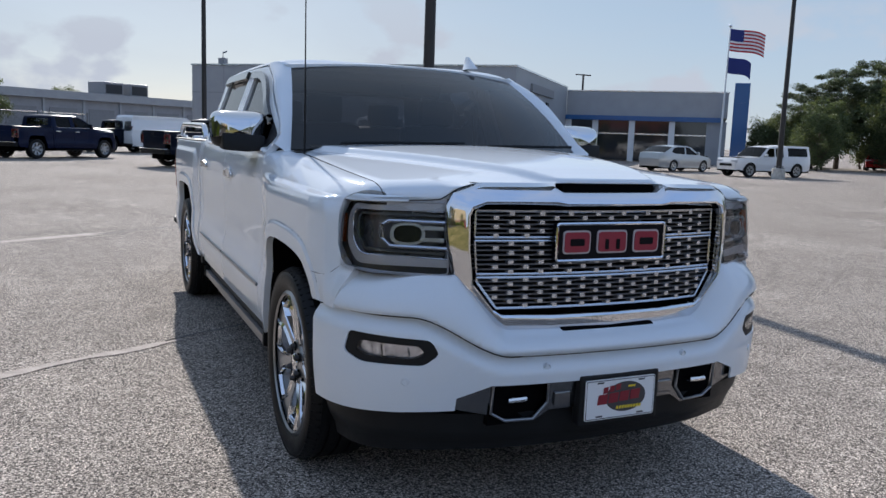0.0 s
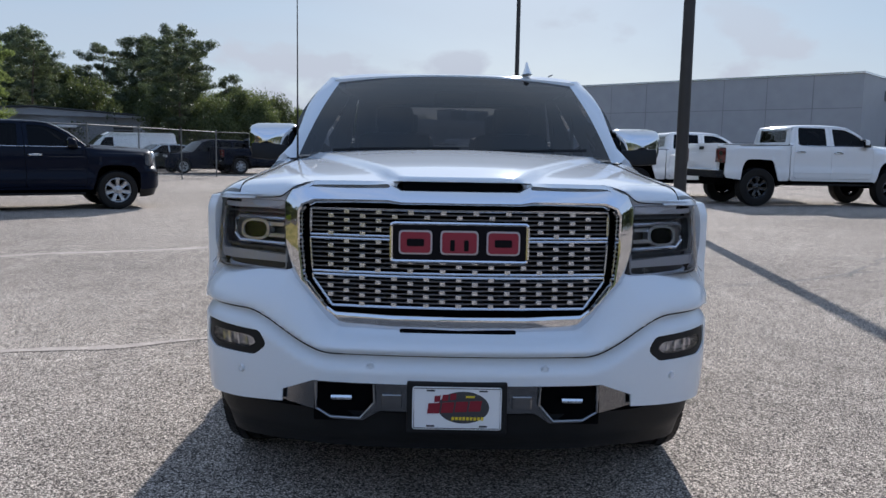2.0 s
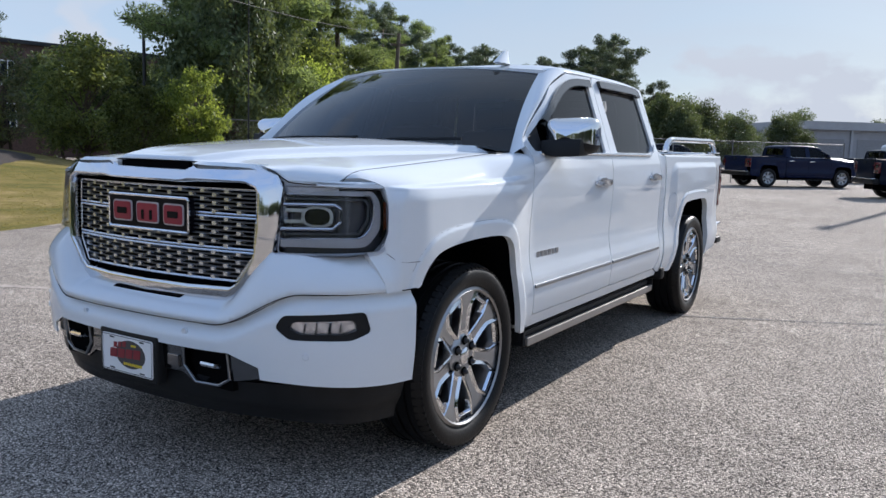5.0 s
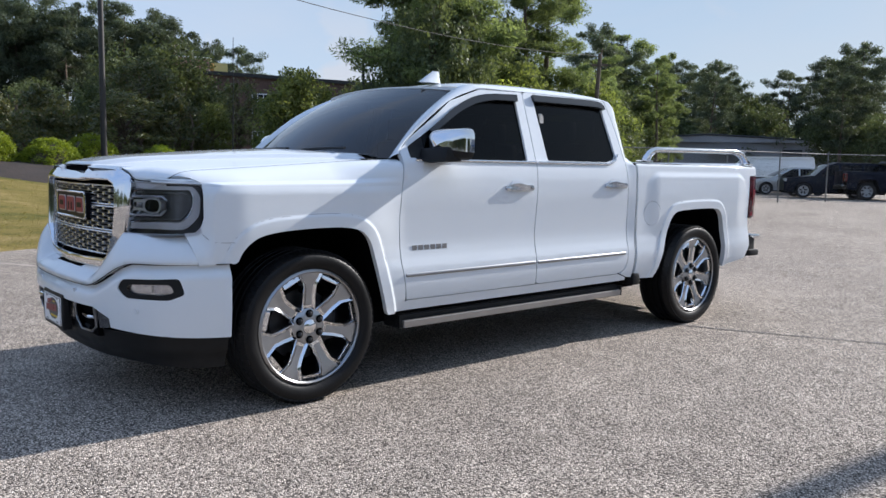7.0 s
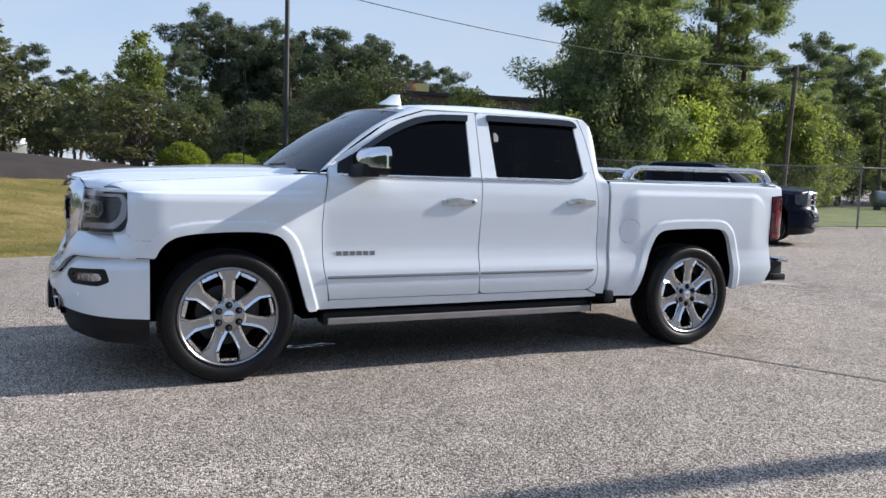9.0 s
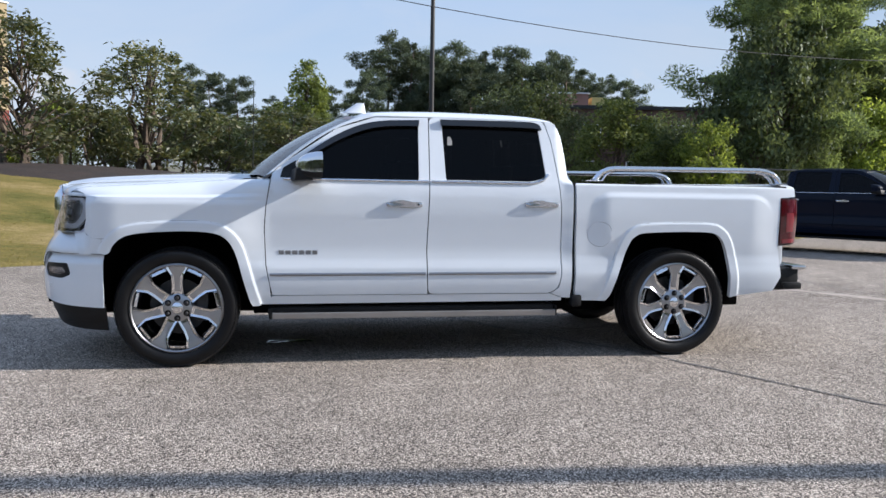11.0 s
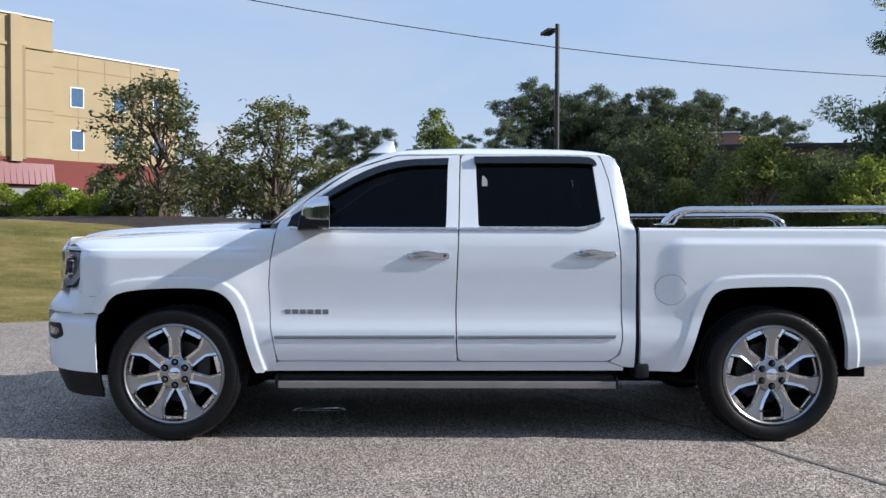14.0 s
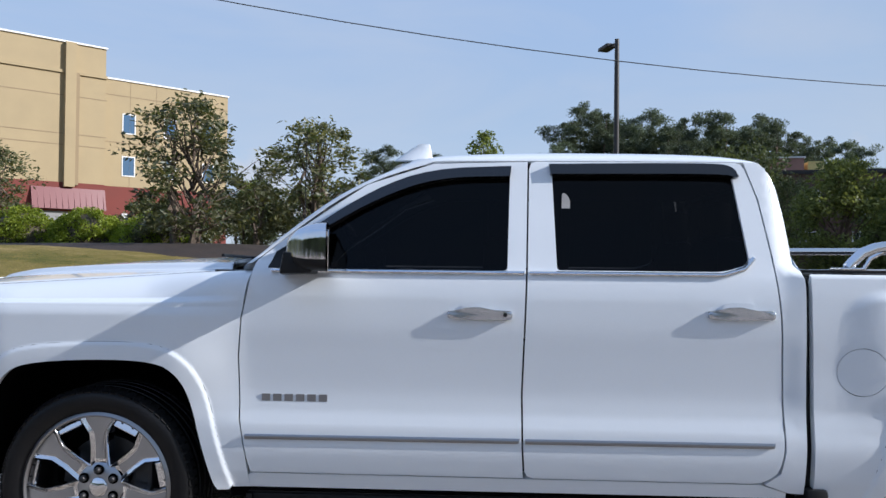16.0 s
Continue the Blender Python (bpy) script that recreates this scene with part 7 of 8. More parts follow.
# small dark flecks with a very smooth surface, strewn in a short strip
def glossy_flecks():
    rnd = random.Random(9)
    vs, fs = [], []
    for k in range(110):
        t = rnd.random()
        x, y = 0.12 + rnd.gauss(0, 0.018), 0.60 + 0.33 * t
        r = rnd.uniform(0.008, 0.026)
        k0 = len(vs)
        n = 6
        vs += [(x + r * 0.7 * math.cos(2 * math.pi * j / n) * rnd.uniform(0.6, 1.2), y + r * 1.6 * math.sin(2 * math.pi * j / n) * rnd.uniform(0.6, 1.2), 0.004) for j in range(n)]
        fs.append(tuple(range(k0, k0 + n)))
    return tagged(mesh_object("glossy_patch", vs, fs, GLOSSSPOT), "small glossy dark patch on the asphalt under the truck", "puddle", kind="stuff")


glossy_flecks()

# ---- fence ----


FENCEWIRE = material("dull_fence_wire", (0.10, 0.10, 0.098), rough=0.6, metal=0.4)
FENCEPOST = material("weathered_fence_post", (0.19, 0.19, 0.185), rough=0.6, metal=0.5, vary=0.15, scale=8)


def fence():
    e = empty("chain_link_fence")
    pts = [(-17.5, 15.0), (-15.6, 17.5), (-13.6, 20.0), (-11.7, 22.5), (-11.2, 25.6), (-10.7, 28.8), (-10.2, 32.0), (-8.05, 34.9), (-5.9, 37.6), (-3.7, 40.3), (-1.5, 43.0)]
    H = 2.0
    for i, (x, y) in enumerate(pts):
        z = float(ground_z(x, y))
        p = part("fence_post", tube_mesh([(x, y, z - 0.1), (x, y, z + H + 0.04)], 0.030, 8), FENCEPOST, e, smooth=True)
        part("post_cap", tube_mesh([(x, y, z + H + 0.03), (x, y, z + H + 0.08)], 0.04, 8), FENCEPOST, p)
    for a, b in zip(pts, pts[1:]):
        za, zb = float(ground_z(*a)), float(ground_z(*b))
        part("top_rail", tube_mesh([(*a, za + H), (*b, zb + H)], 0.019, 8), FENCEPOST, e, smooth=True)
        L = math.dist(a, b)
        vs, fs = [], []
        A, B = np.array([*a, za]), np.array([*b, zb])
        pitch, r = 0.075, 0.0017
        n = int((L + H) / pitch)
        for k in range(n):
            for s in (1, -1):
                u0 = k * pitch - H
                u1 = u0 + H
                z0, z1 = 0.03, H
                if u0 < 0:
                    z0, u0 = 0.03 - u0, 0.0
                if u1 > L:
                    z1, u1 = H - (u1 - L), L
                if u1 <= u0:
                    continue
                if s < 0:
                    u0, u1 = L - u0, L - u1
                p, q = A + (B - A) * u0 / L, A + (B - A) * u1 / L
                p, q = p + [0, 0, z0], q + [0, 0, z1]
                k0 = len(vs)
                side = np.array([(B - A)[1], -(B - A)[0], 0]) / L * r
                up = np.array([0, 0, r])
                vs += [p + side, p - side * 0.5 + up, p - side * 0.5 - up, q + side, q - side * 0.5 + up, q - side * 0.5 - up]
                fs += [(k0, k0 + 1, k0 + 4, k0 + 3), (k0 + 1, k0 + 2, k0 + 5, k0 + 4), (k0 + 2, k0, k0 + 3, k0 + 5)]
        mesh_object("wire_mesh", vs, fs, FENCEWIRE, e)
    tagged(e, "galvanised chain-link fence along the back of the lot", "fence", kind="structure")


fence()

# ---- other vehicles ----


def heading(front, rear, near=0.0):
    """A pose for a vehicle from the places of its wheels on one side; near: how far the middle lies to the left of them."""
    d = Vector((front[0] - rear[0], front[1] - rear[1])).normalized()
    left = Vector((-d.y, d.x))
    o = Vector(front) + left * near
    return pose(o.x, o.y, float(ground_z(o.x, o.y)) if len(front) == 2 else 0, 0, 0, math.degrees(math.atan2(d.y, d.x)) + 90)


dark = pickup("parked_pickup", BLACKP, False, RIMSILVER, rails=False, chrome=SATIN, step=0.10, visors=False)
tagged(dark, "black crew-cab pickup parked on the lot", "pickup truck", group="parked pickups")
dark.matrix_world = heading((-6.88, 13.05), (-9.83, 11.0), 0.97)
copy_thing(dark, heading((5.25, 28.4), (1.85, 26.95), 0.97))
copy_thing(dark, heading((-7.3, 38.45), (-10.1, 36.25), 0.97))
copy_thing(dark, heading((2.5, 47.0), (-0.3, 44.6), 0.97))
blue = pickup("parked_pickup", NAVYP, False, RIMSILVER, rails=False, chrome=SATIN, step=0.14, visors=False)
tagged(blue, "dark blue crew-cab pickup parked on the lot", "pickup truck", group="parked pickups")
blue.matrix_world = heading((-0.84, 35.84), (-3.52, 33.21), 0.97)
lifted = pickup("lifted_pickup", WHITE2, False, GLOSSBLACK, rails=False, chrome=GLOSSBLACK, lift=0.20, tyre_r=0.47, step=0.12, steps=True, visors=False)
tagged(lifted, "white lifted pickup with black wheels parked on the lot", "pickup truck", group="parked pickups")
lifted.matrix_world = heading((12.4, 18.35), (8.38, 17.78), 1.06) @ Matrix.Scale(1.1, 4)
white = pickup("parked_pickup", WHITE2, False, RIMSILVER, rails=False, chrome=SATIN, lift=0.10, tyre_r=0.43, step=0.12, visors=False)
tagged(white, "white crew-cab pickup parked beside a light pole", "pickup truck", group="parked pickups")
white.matrix_world = heading((10.0, 21.65), (6.07, 21.4), 1.05) @ Matrix.Scale(1.08, 4)


def car(name, top, arches, R, half, body, windows, screens, label, category, group="parked cars", rim=None, sill=0.24, tuck=0.12, front_lamp=None, rear_lamp=None):
    """A closed car: the side outline (y, z) from nose to tail, its wheel centres, window outlines, and which stretches of the top are glass."""
    e = empty(name)
    belt = min(z for w in windows for y, z in w)

    def wx(y, z):
        y, z = np.asarray(y, float), np.asarray(z, float)
        L0, L1 = top[0][0], top[-1][0]
        t = np.clip(np.maximum(L0 + 0.7 - y, y - L1 + 0.6) / 0.7, 0, 1)
        return half - 0.04 * sstep(0.65, sill, z) - 0.03 * sstep(0.7, belt, z) - tuck * np.clip((z - belt) / 0.5, 0, 1.2) - 0.20 * t ** 2.2
    lower = []
    for c in sorted(arches, reverse=True):
        lower += [(c + R * 1.16 * math.cos(a), max(sill, R + R * 1.16 * math.sin(a))) for a in np.linspace(-0.3, math.pi + 0.3, 15)]
    outline = list(top) + [(top[-1][0] - 0.05, sill)] + lower + [(top[0][0] + 0.05, sill)]
    for sg in (1, -1):
        skin = lambda off, sg=sg: (lambda y, z: np.array([sg * (wx(y, z) + off), np.asarray(y, float), np.asarray(z, float)]))
        side = sheet("body_side", outline, skin(0), body, e, 0.13, 0.03, windows, flip=sg)
        for w in windows:
            sheet("side_window", w, skin(-0.012), GLASS, e, 0.25, 0.0, flip=sg)
        for y, z in ((arches[0] + 0.95, belt - 0.13), (arches[0] + 1.85, belt - 0.13)):
            if y < arches[1] - 0.2:
                x = float(wx(y, z))
                part("door_handle", box_mesh((sg * x - 0.012, y, z), (sg * x + 0.02, y + 0.2, z + 0.03), 0.006), body, e)
        ym = windows[0][0][0] if windows else arches[0] + 0.6
        xm = float(wx(ym + 0.1, belt))
        part("wing_mirror", box_mesh((sg * (xm + 0.09) - 0.09, ym + 0.02, belt + 0.02), (sg * (xm + 0.09) + 0.09, ym + 0.12, belt + 0.16), 0.03), body, e, smooth=True)
        for c in arches:
            vs = [(sg * xx, c + R * 1.17 * math.cos(a), max(0.02, R + R * 1.17 * math.sin(a))) for a in np.linspace(-0.3, math.pi + 0.3, 15) for xx in (half - 0.05, half - 0.32)]
            n = len(vs) // 2
            fs = [(2 * k, 2 * k + 1, 2 * k + 3, 2 * k + 2) for k in range(n - 1)] + [tuple(range(1, 2 * n, 2))]
            mesh_object("wheel_well", vs, fs, DARK, e)
            car_wheel(e, pose(sg * (half - 0.12), c, R, 0, 0, 0 if sg > 0 else 180), R, rim or RIMSILVER)
    # top skin, stretch by stretch, with glass where the screens are
    for i, (a, b) in enumerate(zip(top, top[1:])):
        mat = GLASS if i in screens else body
        vs, fs, n = [], [], 9
        for y, z in (a, b):
            x = float(wx(y, z))
            for k in range(n):
                u = -1 + 2 * k / (n - 1)
                vs.append((u * x, y, z + 0.03 * (1 - u * u) * (1 if z > 0.6 else 0)))
        for k in range(n - 1):
            fs.append((k, k + 1, n + k + 1, n + k))
        mesh_object("windscreen" if i in screens else "top_panel", vs, fs, mat, e, smooth=True)
    bm = bmesh.new()
    add_box(bm, (-half + 0.1, top[0][0] + 0.1, sill - 0.06), (half - 0.1, top[-1][0] - 0.1, sill + 0.03))
    add_box(bm, (-half + 0.3, top[0][0] + 0.15, sill), (half - 0.3, top[-1][0] - 0.15, belt - 0.05))
    part("floor_pan", bm, DARK, e)
    for sg in (1, -1):
        if front_lamp:
            y, z, h = front_lamp
            part("headlamp", box_mesh((sg * (half - 0.36) - 0.2, y - 0.03, z), (sg * (half - 0.36) + 0.2, y + 0.2, z + h), 0.03), LAMPLIGHT, e)
        if rear_lamp:
            y, z, h = rear_lamp
            part("tail_lamp", box_mesh((sg * (half - 0.30) - 0.12, y - 0.15, z), (sg * (half - 0.30) + 0.12, y + 0.03, z + h), 0.02), TAILRED, e)
    part("front_grille", box_mesh((-half * 0.5, top[1][0] - 0.02, top[1][1] - 0.16), (half * 0.5, top[1][0] + 0.1, top[1][1] - 0.04), 0.01), PLASTIC, e)
    return tagged(e, label, category, group=group)


def car_wheel(e, m, R, rim):
    w = empty("wheel")
    w.parent = e
    w.matrix_local = m
    r = R * 0.66
    part("tyre", lathe_mesh([(r, 0.09), (r + 0.02, 0.105), (R - 0.02, 0.10), (R, 0.07), (R, -0.07), (R - 0.02, -0.10), (r, -0.1)], 24), RUBBER, w, smooth=True)
    bm = lathe_mesh([(0.0, 0.07), (0.05, 0.07), (0.06, 0.05), (r - 0.05, 0.04), (r - 0.03, 0.09), (r + 0.004, 0.095)], 24)
    d = part("rim", bm, rim, w, smooth=True)
    for k in range(5):
        bm = prism_mesh([(-0.035, 0.06), (0.035, 0.06), (0.022, r - 0.05), (-0.022, r - 0.05)], 0.012, pose(0.042, 0, 0, 72 * k, 0, 0) @ pose(0, 0, 0, 90, 0, 90))
        part("wheel_slot", bm, DARK, d)


SEDAN_TOP = [(-0.85, 0.30), (-0.88, 0.62), (-0.75, 0.78), (0.35, 0.95), (1.15, 1.40), (1.55, 1.46), (2.2, 1.45), (2.75, 1.38), (3.45, 1.06), (3.75, 1.02), (3.80, 0.70), (3.74, 0.30)]
SEDAN_WIN = [[(0.62, 0.97), (1.62, 0.98), (1.62, 1.39), (1.30, 1.38)], [(1.70, 0.98), (2.55, 1.02), (2.85, 1.10), (2.62, 1.33), (2.2, 1.39), (1.70, 1.39)]]
sedan = car("silver_sedan", SEDAN_TOP, (0.0, 2.65), 0.32, 0.88, SILVERP, SEDAN_WIN, (3, 7), "silver four-door sedan parked in front of the showroom", "car", front_lamp=(-0.80, 0.60, 0.13), rear_lamp=(3.72, 0.72, 0.16))
sedan.matrix_world = heading((31.0, 32.6), (28.4, 32.1), 0.8)
SUV_TOP = [(-0.85, 0.34), (-0.88, 0.75), (-0.78, 0.95), (0.45, 1.06), (1.05, 1.58), (1.5, 1.70), (3.0, 1.70), (3.55, 1.62), (3.80, 1.10), (3.82, 0.55), (3.75, 0.34)]
SUV_WIN = [[(0.75, 1.10), (1.55, 1.11), (1.55, 1.60), (1.22, 1.58)], [(1.64, 1.11), (2.55, 1.13), (2.55, 1.61), (1.64, 1.61)], [(2.65, 1.13), (3.40, 1.17), (3.30, 1.55), (2.65, 1.60)]]
suv = car("black_suv", SUV_TOP, (0.0, 2.75), 0.36, 0.92, BLACKP, SUV_WIN, (3, 7), "black sport utility vehicle parked behind the fence", "car", front_lamp=(-0.82, 0.78, 0.14), rear_lamp=(3.74, 0.85, 0.25), sill=0.28)
suv.matrix_world = heading((-12.95, 35.9), (-10.8, 37.6), -0.85)
TRUCKLET = [(-0.80, 0.36), (-0.83, 0.70), (-0.72, 0.93), (0.55, 1.02), (1.10, 1.50), (1.45, 1.57), (2.3, 1.58), (2.35, 1.62), (4.0, 1.62), (4.12, 1.05), (4.14, 0.55), (4.08, 0.40)]
TRUCKLET_WIN = [[(0.82, 1.04), (1.55, 1.05), (1.55, 1.48), (1.22, 1.47)], [(1.63, 1.05), (2.15, 1.05), (2.15, 1.49), (1.63, 1.49)], [(2.45, 1.10), (3.85, 1.10), (3.78, 1.52), (2.45, 1.52)]]
capped = car("white_utility", TRUCKLET, (0.0, 3.1), 0.35, 0.86, WHITE2, TRUCKLET_WIN, (3, 8), "white compact pickup with a windowed bed cap", "pickup truck", front_lamp=(-0.78, 0.70, 0.15), rear_lamp=(4.05, 0.75, 0.25), sill=0.34, tuck=0.10)
capped.matrix_world = heading((28.7, 26.7), (31.6, 26.6), -0.85)
VAN_TOP = [(-0.95, 0.40), (-0.98, 0.80), (-0.85, 1.0), (-0.1, 1.2), (0.65, 1.88), (1.0, 2.06), (4.5, 2.08), (4.62, 1.95), (4.72, 1.0), (4.72, 0.42)]
VAN_WIN = [[(0.30, 1.25), (1.15, 1.26), (1.15, 1.80), (0.72, 1.78)]]
van = car("white_van", VAN_TOP, (0.0, 3.45), 0.37, 1.0, WHITE2, VAN_WIN, (3, ), "white cargo van with dark rear door windows", "van", front_lamp=(-0.9, 0.78, 0.18), rear_lamp=(4.66, 1.15, 0.35), sill=0.38, tuck=0.12)
for s in (1, -1):
    part("rear_door_window", prism_mesh(rounded([(s * 0.42 - 0.32, 0), (s * 0.42 + 0.32, 0), (s * 0.42 + 0.28, 0.55), (s * 0.42 - 0.28, 0.55)], 0.05), 0.02, pose(0, 4.70, 1.22, 82, 0, 180)), DARKGLASS, van)
part("rear_step", box_mesh((-0.9, 4.70, 0.42), (0.9, 4.88, 0.52), 0.02), PLASTIC, van)
van.matrix_world = heading((4.8, 47.0), (1.9, 45.2), 0.9)
copy_thing(van, heading((-19.5, 40.5), (-16.6, 42.5), -0.9))
for mat, nm, f, r in ((MAROONP, "maroon", (-18.6, 41.6), (-16.6, 43.4)), (SILVERP, "grey", (-16.2, 38.6), (-14.2, 40.3))):
    c = car(nm + "_sedan", SEDAN_TOP, (0.0, 2.65), 0.32, 0.88, mat, SEDAN_WIN, (3, 7), nm + " sedan parked behind the chain-link fence", "car", front_lamp=(-0.80, 0.60, 0.13), rear_lamp=(3.72, 0.72, 0.16))
    c.matrix_world = heading(f, r, -0.8)
red = car("red_suv", SUV_TOP, (0.0, 2.75), 0.36, 0.92, REDP, SUV_WIN, (3, 7), "red vehicle parked at the far end of the lot", "car", front_lamp=(-0.82, 0.78, 0.14), rear_lamp=(3.74, 0.85, 0.25), sill=0.28)
red.matrix_world = heading((57.4, 40.3), (59.9, 41.5), -0.85)
copy_thing(suv, heading((57.0, 46.5), (59.0, 48.2), -0.85))
copy_thing(suv, heading((55.0, 52.0), (57.0, 53.7), -0.85))
copy_thing(sedan, pose(-41.0, -6.5, 1.55, 0, 0, 20))
copy_thing(dark, pose(-40.5, 3.0, 1.55, 0, 0, 15))
copy_thing(sedan, pose(-42.0, -16.0, 1.55, 0, 0, 100))

# ---- trees ----


def leaf_material(name, a, b, shine=0.25, through_light=0.42):
    m = bpy.data.materials.new(name)
    m.use_nodes = True
    nt = m.node_tree
    nt.nodes.clear()
    l = nt.links.new
    out = nt.nodes.new("ShaderNodeOutputMaterial")
    geo = nt.nodes.new("ShaderNodeNewGeometry")
    info = nt.nodes.new("ShaderNodeObjectInfo")
    ramp = nt.nodes.new("ShaderNodeValToRGB")
    ramp.color_ramp.elements[0].color, ramp.color_ramp.elements[1].color = (*a, 1), (*b, 1)
    l(geo.outputs["Random Per Island"], ramp.inputs["Fac"])
    mr = nt.nodes.new("ShaderNodeMapRange")
    mr.inputs[3].default_value, mr.inputs[4].default_value = 0.75, 1.25
    l(info.outputs["Random"], mr.inputs[0])
    sc = nt.nodes.new("ShaderNodeVectorMath")
    sc.operation = "SCALE"
    l(ramp.outputs["Color"], sc.inputs[0])
    l(mr.outputs["Result"], sc.inputs["Scale"])
    pb = nt.nodes.new("ShaderNodeBsdfPrincipled")
    pb.inputs["Roughness"].default_value = 0.5
    pb.inputs["Specular IOR Level"].default_value = shine
    tr = nt.nodes.new("ShaderNodeBsdfTranslucent")
    l(sc.outputs["Vector"], pb.inputs["Base Color"])
    warm = nt.nodes.new("ShaderNodeVectorMath")
    warm.operation = "MULTIPLY"
    warm.inputs[1].default_value = (1.2, 1.15, 0.6)
    l(sc.outputs["Vector"], warm.inputs[0])
    l(warm.outputs["Vector"], tr.inputs["Color"])
    mx = nt.nodes.new("ShaderNodeMixShader")
    mx.inputs["Fac"].default_value = through_light
    l(pb.outputs[0], mx.inputs[1])
    l(tr.outputs[0], mx.inputs[2])
    l(mx.outputs[0], out.inputs["Surface"])
    return m


FARPINE = leaf_material("far_pine_needles", (0.050, 0.068, 0.050), (0.135, 0.165, 0.110), 0.08, 0.30)
PINELEAF = leaf_material("pine_needles", (0.095, 0.130, 0.072), (0.240, 0.300, 0.150), 0.08, 0.58)
OAKLEAF = leaf_material("broad_leaves", (0.098, 0.128, 0.050), (0.240, 0.290, 0.105), 0.12, 0.58)
# darker copy of the broad leaves, with shade put into the colour
SHADELEAF = leaf_material("shaded_broad_leaves", (0.070, 0.090, 0.036), (0.190, 0.218, 0.076), 0.15, 0.46)
LIGHTLEAF = leaf_material("fresh_leaves", (0.12, 0.168, 0.050), (0.31, 0.370, 0.105), 0.15, 0.62)
GREYLEAF = leaf_material("glossy_magnolia_leaves", (0.05, 0.075, 0.026), (0.17, 0.165, 0.075), 0.7)
DUSKLEAF = leaf_material("dull_grove_leaves", (0.052, 0.070, 0.040), (0.140, 0.170, 0.085), 0.1, 0.36)
HEDGELEAF = leaf_material("clipped_shrub_leaves", (0.13, 0.19, 0.016), (0.33, 0.39, 0.045))
BARK = material("rough_bark", (0.10, 0.075, 0.055), rough=0.95, vary=0.35, scale=6, bump=0.6, bump_scale=25)


def leaf_cloud(name, centres, radii, per, size, mat, parent, rnd, aspect=0.45, flat=0.8, hang=0.0):
    """Many small leaves scattered in clumps."""
    centres, radii = np.asarray(centres), np.asarray(radii)
    n = len(centres) * per
    idx = np.repeat(np.arange(len(centres)), per)
    d = rnd.normal(0, 1, (n, 3))
    d /= np.linalg.norm(d, axis=1)[:, None]
    q = rnd.random(n) ** 0.45
    off = d * (q * radii[idx])[:, None]
    off[:, 2] *= flat
    c = centres[idx] + off
    u = rnd.normal(0, 1, (n, 3)) + d * 0.6
    u[:, 2] += hang
    u /= np.linalg.norm(u, axis=1)[:, None]
    w = np.cross(u, rnd.normal(0, 1, (n, 3)))
    w /= np.maximum(np.linalg.norm(w, axis=1), 1e-6)[:, None]
    s = size * rnd.uniform(0.6, 1.3, n)[:, None]
    a = u * s
    b = w * s * aspect
    vs = np.stack([c - a * 0.5, c + b * 0.5 - a * 0.05, c + a * 0.6, c - b * 0.5 - a * 0.05], 1).reshape(-1, 3)
    ob = fast_mesh(name, vs, np.arange(4 * n).reshape(n, 4), mat)
    ob.parent = parent
    return ob


def limb_mesh(bm, p, q, r0, r1, rnd, bends=4):
    p, q = Vector(p), Vector(q)
    pts, rad = [], []
    L = (q - p).length
    for k in range(bends + 1):
        t = k / bends
        w = 0.06 * L * math.sin(math.pi * t)
        pts.append(p.lerp(q, t) + Vector(rnd.normal(0, 1, 3)) * float(w * 0.5))
        rad.append(r0 + (r1 - r0) * t)
    add_tube(bm, pts, r0, 6, False, rad)


def pine(seed, h, spread, start=0.35, leaf=0.30, per=34, puff=1.0, mat=None):
    rnd = np.random.default_rng(seed)
    e = empty("pine_tree")
    bm = bmesh.new()
    lean = rnd.normal(0, 0.02, 2) * h
    top = Vector((lean[0], lean[1], h))
    pts = [Vector((0, 0, 0)).lerp(top, t) + Vector((*rnd.normal(0, 0.05, 2), 0)) * (t > 0) for t in map(float, np.linspace(0, 1, 9))]
    add_tube(bm, pts, 0.2, 8, False, list(np.linspace(0.016 * h + 0.03, 0.02, 9)))
    cs, rs = [], []
    levels = int(h * 2.4)
    for k in range(levels):
        t = start + (1 - start) * (k + rnd.random()) / levels
        z = t * h
        prof = math.sin(math.pi * min(1, (1 - t) / (1 - start) * 0.75 + 0.12)) ** 0.7
        L = spread * prof * rnd.uniform(0.55, 1.15)
        a = rnd.uniform(0, 2 * math.pi)
        t = float(t)
        p = Vector((lean[0] * t, lean[1] * t, z))
        q = p + Vector((math.cos(a) * L, math.sin(a) * L, L * rnd.uniform(-0.08, 0.35)))
        limb_mesh(bm, p, q, 0.05 * (1.2 - t), 0.012, rnd, 3)
        m = max(2, int(L / 0.55))
        for j in range(m):
            s = float(0.35 + 0.65 * (j + rnd.random()) / m)
            c = p.lerp(q, s) + Vector(rnd.normal(0, 0.22, 3))
            cs.append(tuple(c))
            rs.append(puff * rnd.uniform(0.32, 0.62) * (0.75 + 0.25 * spread / 3))
    cs.append(tuple(top))
    rs.append(0.5)
    part("trunk", bm, BARK, e, smooth=True)
    leaf_cloud("crown", cs, rs, per, leaf, mat or PINELEAF, e, rnd, 0.22, 0.6, 0.1)
    return tagged(e, "tall dark pine with an open ragged crown", "tree", group="pines")


